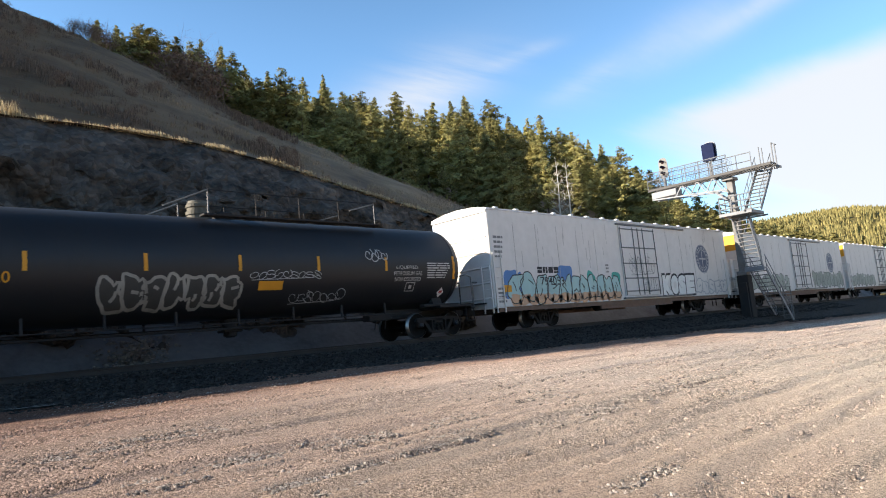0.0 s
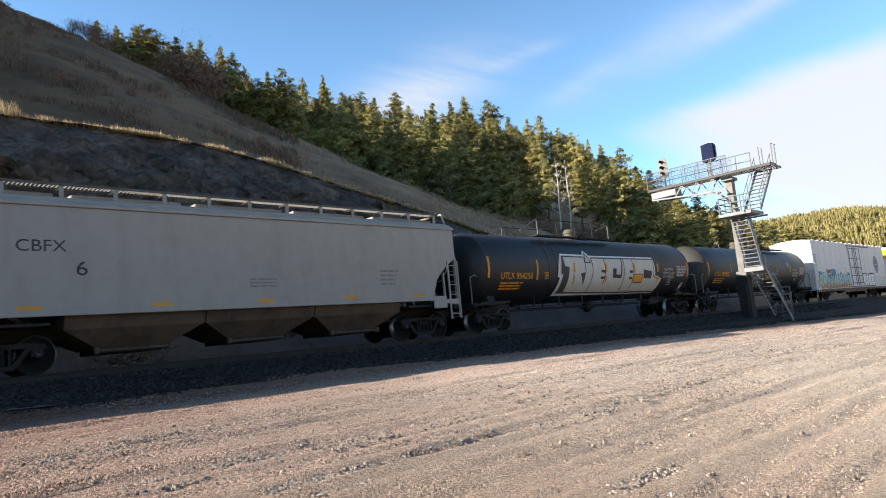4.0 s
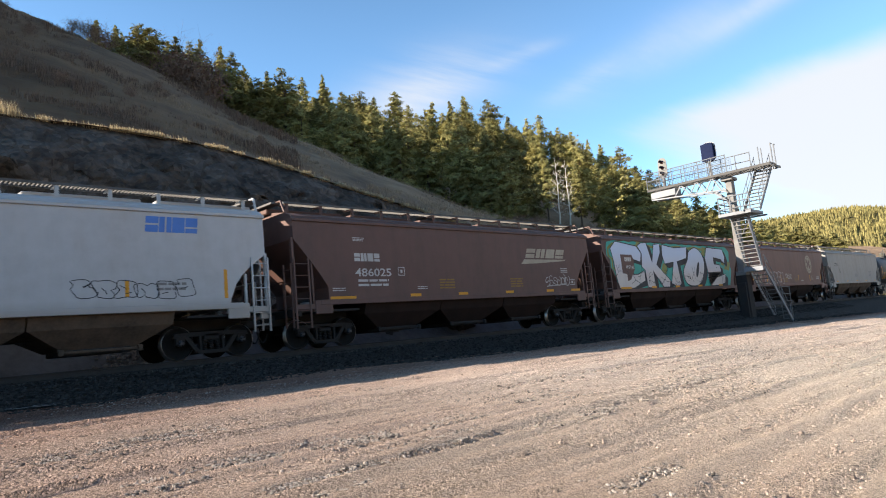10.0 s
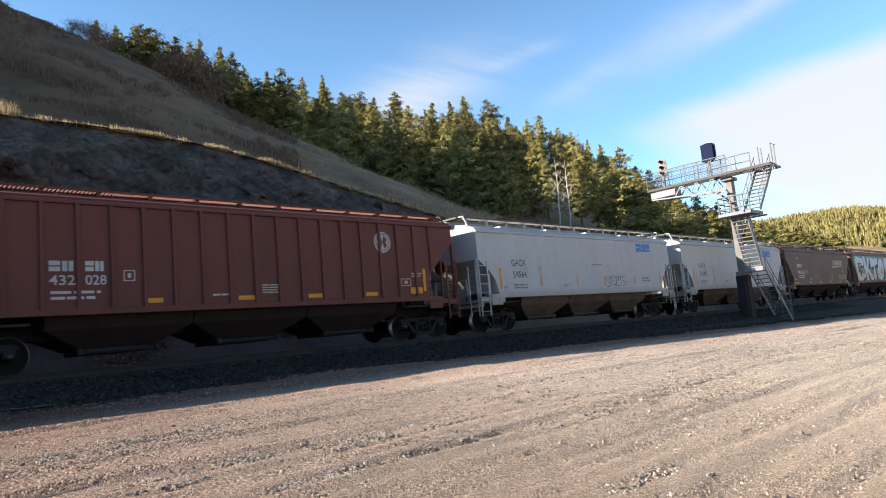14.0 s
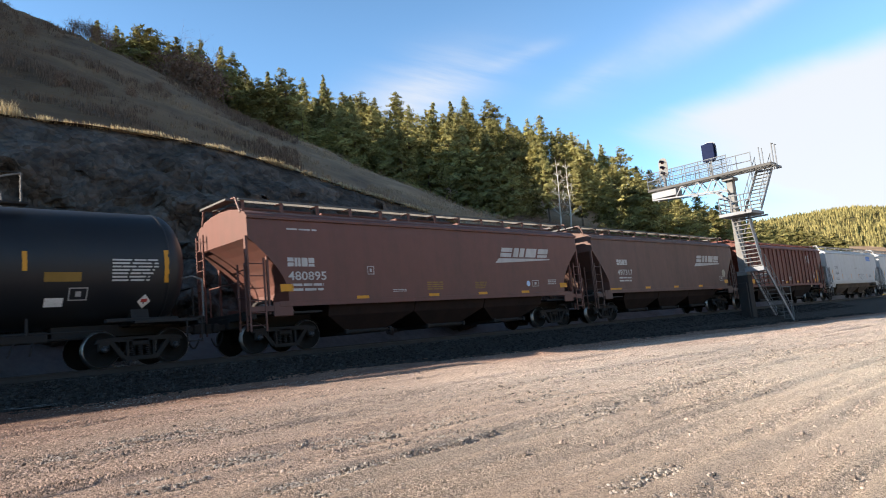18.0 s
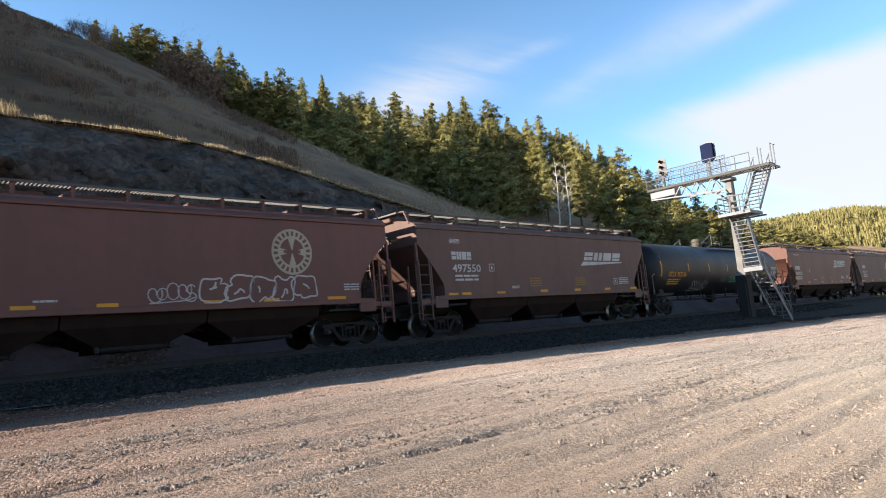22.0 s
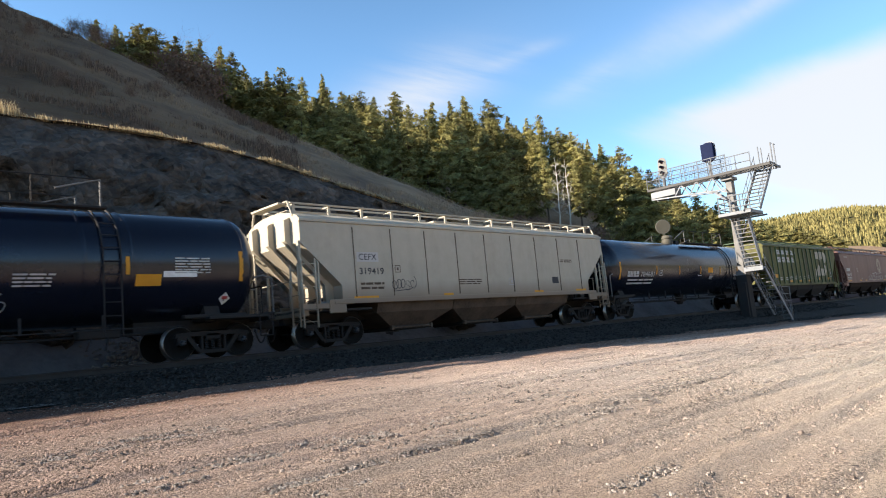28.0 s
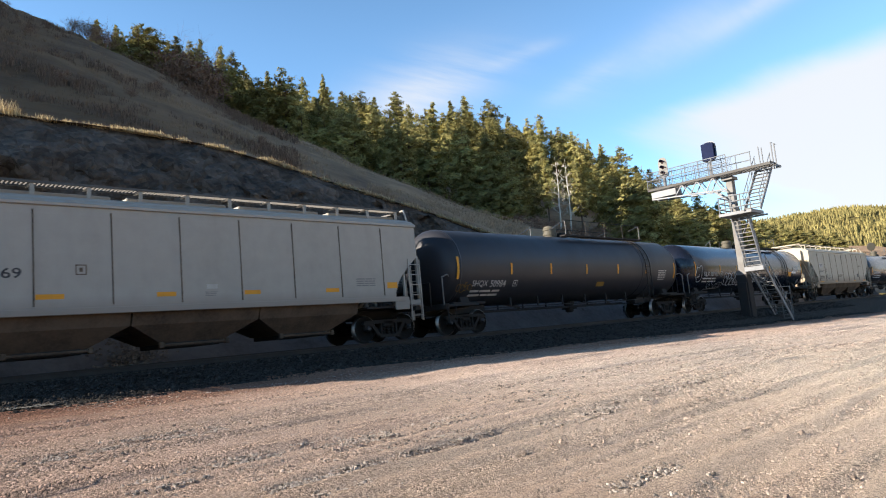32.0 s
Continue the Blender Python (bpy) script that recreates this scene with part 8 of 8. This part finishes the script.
seams = [-6.4 + 1.6 * k for k in range(9)]
c, on = hopper("hopper_car", "beige covered hopper car with heavy angled end framing", -113.8, M["beige"], spacing=14.0, half=8.75, top=8.4, low=6.95, z_cut=3.25, z_low=1.9, power=1.0, seams=seams, chute_mat=M["tan_dirt"], fancy_end=True, rail_closed=False)
part("owner_panel", Mark(on, 0.003).bar(-6.3, -5.4, 2.66, 2.98), M["letter_white"], c)
part("owner_mark", Mark(on, 0.007).text("CEFX", -6.22, -5.48, 2.72, 2.93), M["letter_black"], c)
part("car_number", Mark(on, 0.003).text("319419", -6.22, -5.20, 2.24, 2.46, 0.01), M["letter_black"], c)
scrawl(c, on, -4.92, -3.9, 1.7, 2.1, 5, 131, M["letter_black"], 0.035)
frame_mark(c, on, M["tan_dirt"], -4.7, 2.3, 0.25, 0.25), frame_mark(c, on, W_, 1.3, 1.8, 0.35, 0.28)
part("data_plate", Mark(on, 0.003).bar(4.2, 4.65, 1.82, 2.10), M["letter_black"], c)
small_marks(c, on, M["tan_dirt"], [(-6.2, 1.75, 1.0, 0.22, 2), (-1.6, 1.85, 1.3, 0.2, 3), (4.9, 2.75, 0.9, 0.12, 2)], 85)
reflectors(c, on, [(-6.0, 1.48, 1.0, 0.10), (-2.2, 1.5, 0.5, 0.09), (3.2, 1.5, 0.6, 0.09), (6.3, 1.5, 0.8, 0.1)])
for s in (-1, 1):
    for y in (-1.0, 0.0, 1.0):
        part("end_stiffener", Shape().prism([(s * 8.42, 4.1), (s * 8.62, 4.0), (s * 8.62, 3.35), (s * 7.25, 1.95), (s * 7.25, 1.2), (s * 6.95, 1.2), (s * 6.95, 1.95), (s * 8.4, 3.3)], y - 0.09, y + 0.09), M["beige"], c)

c, on = tank("long glossy blue-black tank car with outlined graffiti tags", -133.15, M["blue_tank"], half=10.45, L=9.85, R=1.53, zc=2.60, spacing=16.6, deck=(-0.9, 5.6), man=-0.55, side_ladder=5.3, head=None, bands=(4.9, 6.0))
m = Mark(on, 0.003)
m.text("TILX", -7.98, -7.15, 2.06, 2.33, 0.012)
part("owner_mark", m, W_, c)
part("car_number", Mark(on, 0.003).text("307966", -7.0, -6.0, 2.06, 2.32, 0.01), W_, c)
small_marks(c, on, W_, [(-8.0, 1.72, 1.9, 0.25, 2), (3.4, 2.0, 0.9, 0.3, 4), (7.1, 2.3, 1.0, 0.42, 6)], 88)
reflectors(c, on, [(-9.05, 2.5, 0.12, 0.85), (-5.71, 2.5), (-3.21, 2.5), (-0.91, 2.5), (2.48, 2.5), (5.9, 2.5), (9.0, 2.5, 0.12, 0.85)])
graffiti(c, on, -4.95, -2.9, 1.55, 2.25, 4, 141, M["spray_silver"], None, 0.05)
graffiti(c, on, -2.8, -1.4, 1.6, 2.25, 3, 142, M["spray_silver"], None, 0.05)
graffiti(c, on, -1.0, 0.2, 1.6, 2.2, 3, 143, M["spray_silver"], None, 0.05)
graffiti(c, on, -8.9, -8.2, 1.7, 2.6, 1, 147, M["spray_silver"], None, 0.05)
scrawl(c, on, 0.5, 1.9, 1.65, 2.1, 5, 144, M["spray_silver"], 0.05)
scrawl(c, on, 2.0, 3.2, 1.45, 1.9, 5, 145, M["spray_silver"], 0.03)
scrawl(c, on, -7.2, -5.0, 1.35, 1.75, 6, 146, M["spray_silver"], 0.03)
frame_mark(c, on, W_, -5.65, 2.05, 0.3, 0.3)
part("warning_plate", Mark(on, 0.004).bar(6.1, 6.75, 1.98, 2.28), M["yellow"], c)
part("warning_plate", Mark(on, 0.004).bar(6.8, 7.7, 2.2, 2.36), M["glass_grey"], c)
part("placard", Mark(on, 0.004).add([on(8.6 + a, 1.62 + b, 0.006) for a, b in ((0, -0.17), (0.17, 0), (0, 0.17), (-0.17, 0))], [(0, 1, 2, 3)]), M["glass_grey"], c)
part("placard_band", Mark(on, 0.009).bar(8.52, 8.68, 1.60, 1.68), M["placard_red"], c)

c, on = tank("charcoal tank car with a row of yellow reflector strips", -153.3, M["grey_tank"], half=9.95, L=9.35, R=1.56, zc=2.62, spacing=16.0, deck=(-0.9, 6.1), man=-0.6, side_ladder=5.2, bands=(5.0, 5.8))
m = Mark(on, 0.003)
m.text("SHQX", -7.85, -6.95, 1.74, 2.0, 0.012)
part("owner_mark", m, W_, c)
part("car_number", Mark(on, 0.003).text("50984", -6.8, -5.86, 1.74, 2.0, 0.01), W_, c)
small_marks(c, on, W_, [(-7.85, 1.42, 1.8, 0.22, 2), (6.6, 1.9, 0.9, 0.5, 5)], 90)
reflectors(c, on, [(-8.72, 2.48, 0.12, 0.85), (-5.6, 2.46), (-2.91, 2.46), (-0.16, 2.46), (2.57, 2.46), (5.3, 2.46), (8.4, 2.4, 0.12, 0.85)])
part("warning_plate", Mark(on, 0.004).bar(0.85, 1.5, 1.66, 1.86), M["stencil_yellow"], c)
scrawl(c, on, -8.7, -7.9, 1.6, 1.95, 4, 151, M["stencil_yellow"], 0.03)
frame_mark(c, on, W_, -5.4, 1.75, 0.28, 0.24)

seams = [-5.7 + 1.72 * k for k in range(8)]
c, on = hopper("hopper_car", "mid-grey covered hopper car with panel seams and yellow markers", -172.05, M["mid_grey"], spacing=13.72, half=8.7, low=6.85, z_cut=2.85, z_low=1.6, power=1.6, seams=seams, chute_mat=M["tan_dirt"])
part("car_number", Mark(on, 0.003).text("69", -4.62, -4.22, 2.18, 2.42, 0.01), M["letter_black"], c)
reflectors(c, on, [(-3.65, 1.74, 0.6, 0.12), (-0.95, 1.74, 0.5, 0.12), (1.5, 1.74, 0.5, 0.12), (4.25, 1.74, 0.5, 0.12), (6.7, 1.86, 0.45, 0.2), (-6.4, 1.74, 0.5, 0.12)])
frame_mark(c, on, M["tan_dirt"], -3.1, 2.25, 0.25, 0.25)
part("data_plate", Mark(on, 0.003).bar(0.15, 0.45, 1.86, 1.98), W_, c)
small_marks(c, on, M["faint_print"], [(0.1, 1.66, 0.35, 0.12, 3), (5.2, 1.85, 0.8, 0.25, 4)], 92)


# ================= movement =================
def motions():
    """The train rolls by; its wheels turn while they pass in view."""
    beats = [0, 2, 4, 6, 8, 10, 12, 14, 16, 18, 20, 22, 24, 26, 28, 30, 32]
    for c, x in CARS:
        walk(c, [(t, pose(x + run(t), TRACK_Y, 0)) for t in beats])
    frames = [k / FPS for k in range(0, 32 * FPS + 1)]
    for w, a, x in WHEELSETS:
        seen = [t for t in frames if 0 < x + run(t) < 46]
        times = sorted({0.0, *seen, 32.0})
        turn = 0.0
        rows, last = [], None
        for t in times:
            if last is not None and t in seen and last in seen:
                turn += math.degrees((run(t) - run(last)) / 0.457)
            rows.append((t, pose(a, 0, 0.457, ry=turn % 360)))
            last = t
        walk(w, rows)


motions()
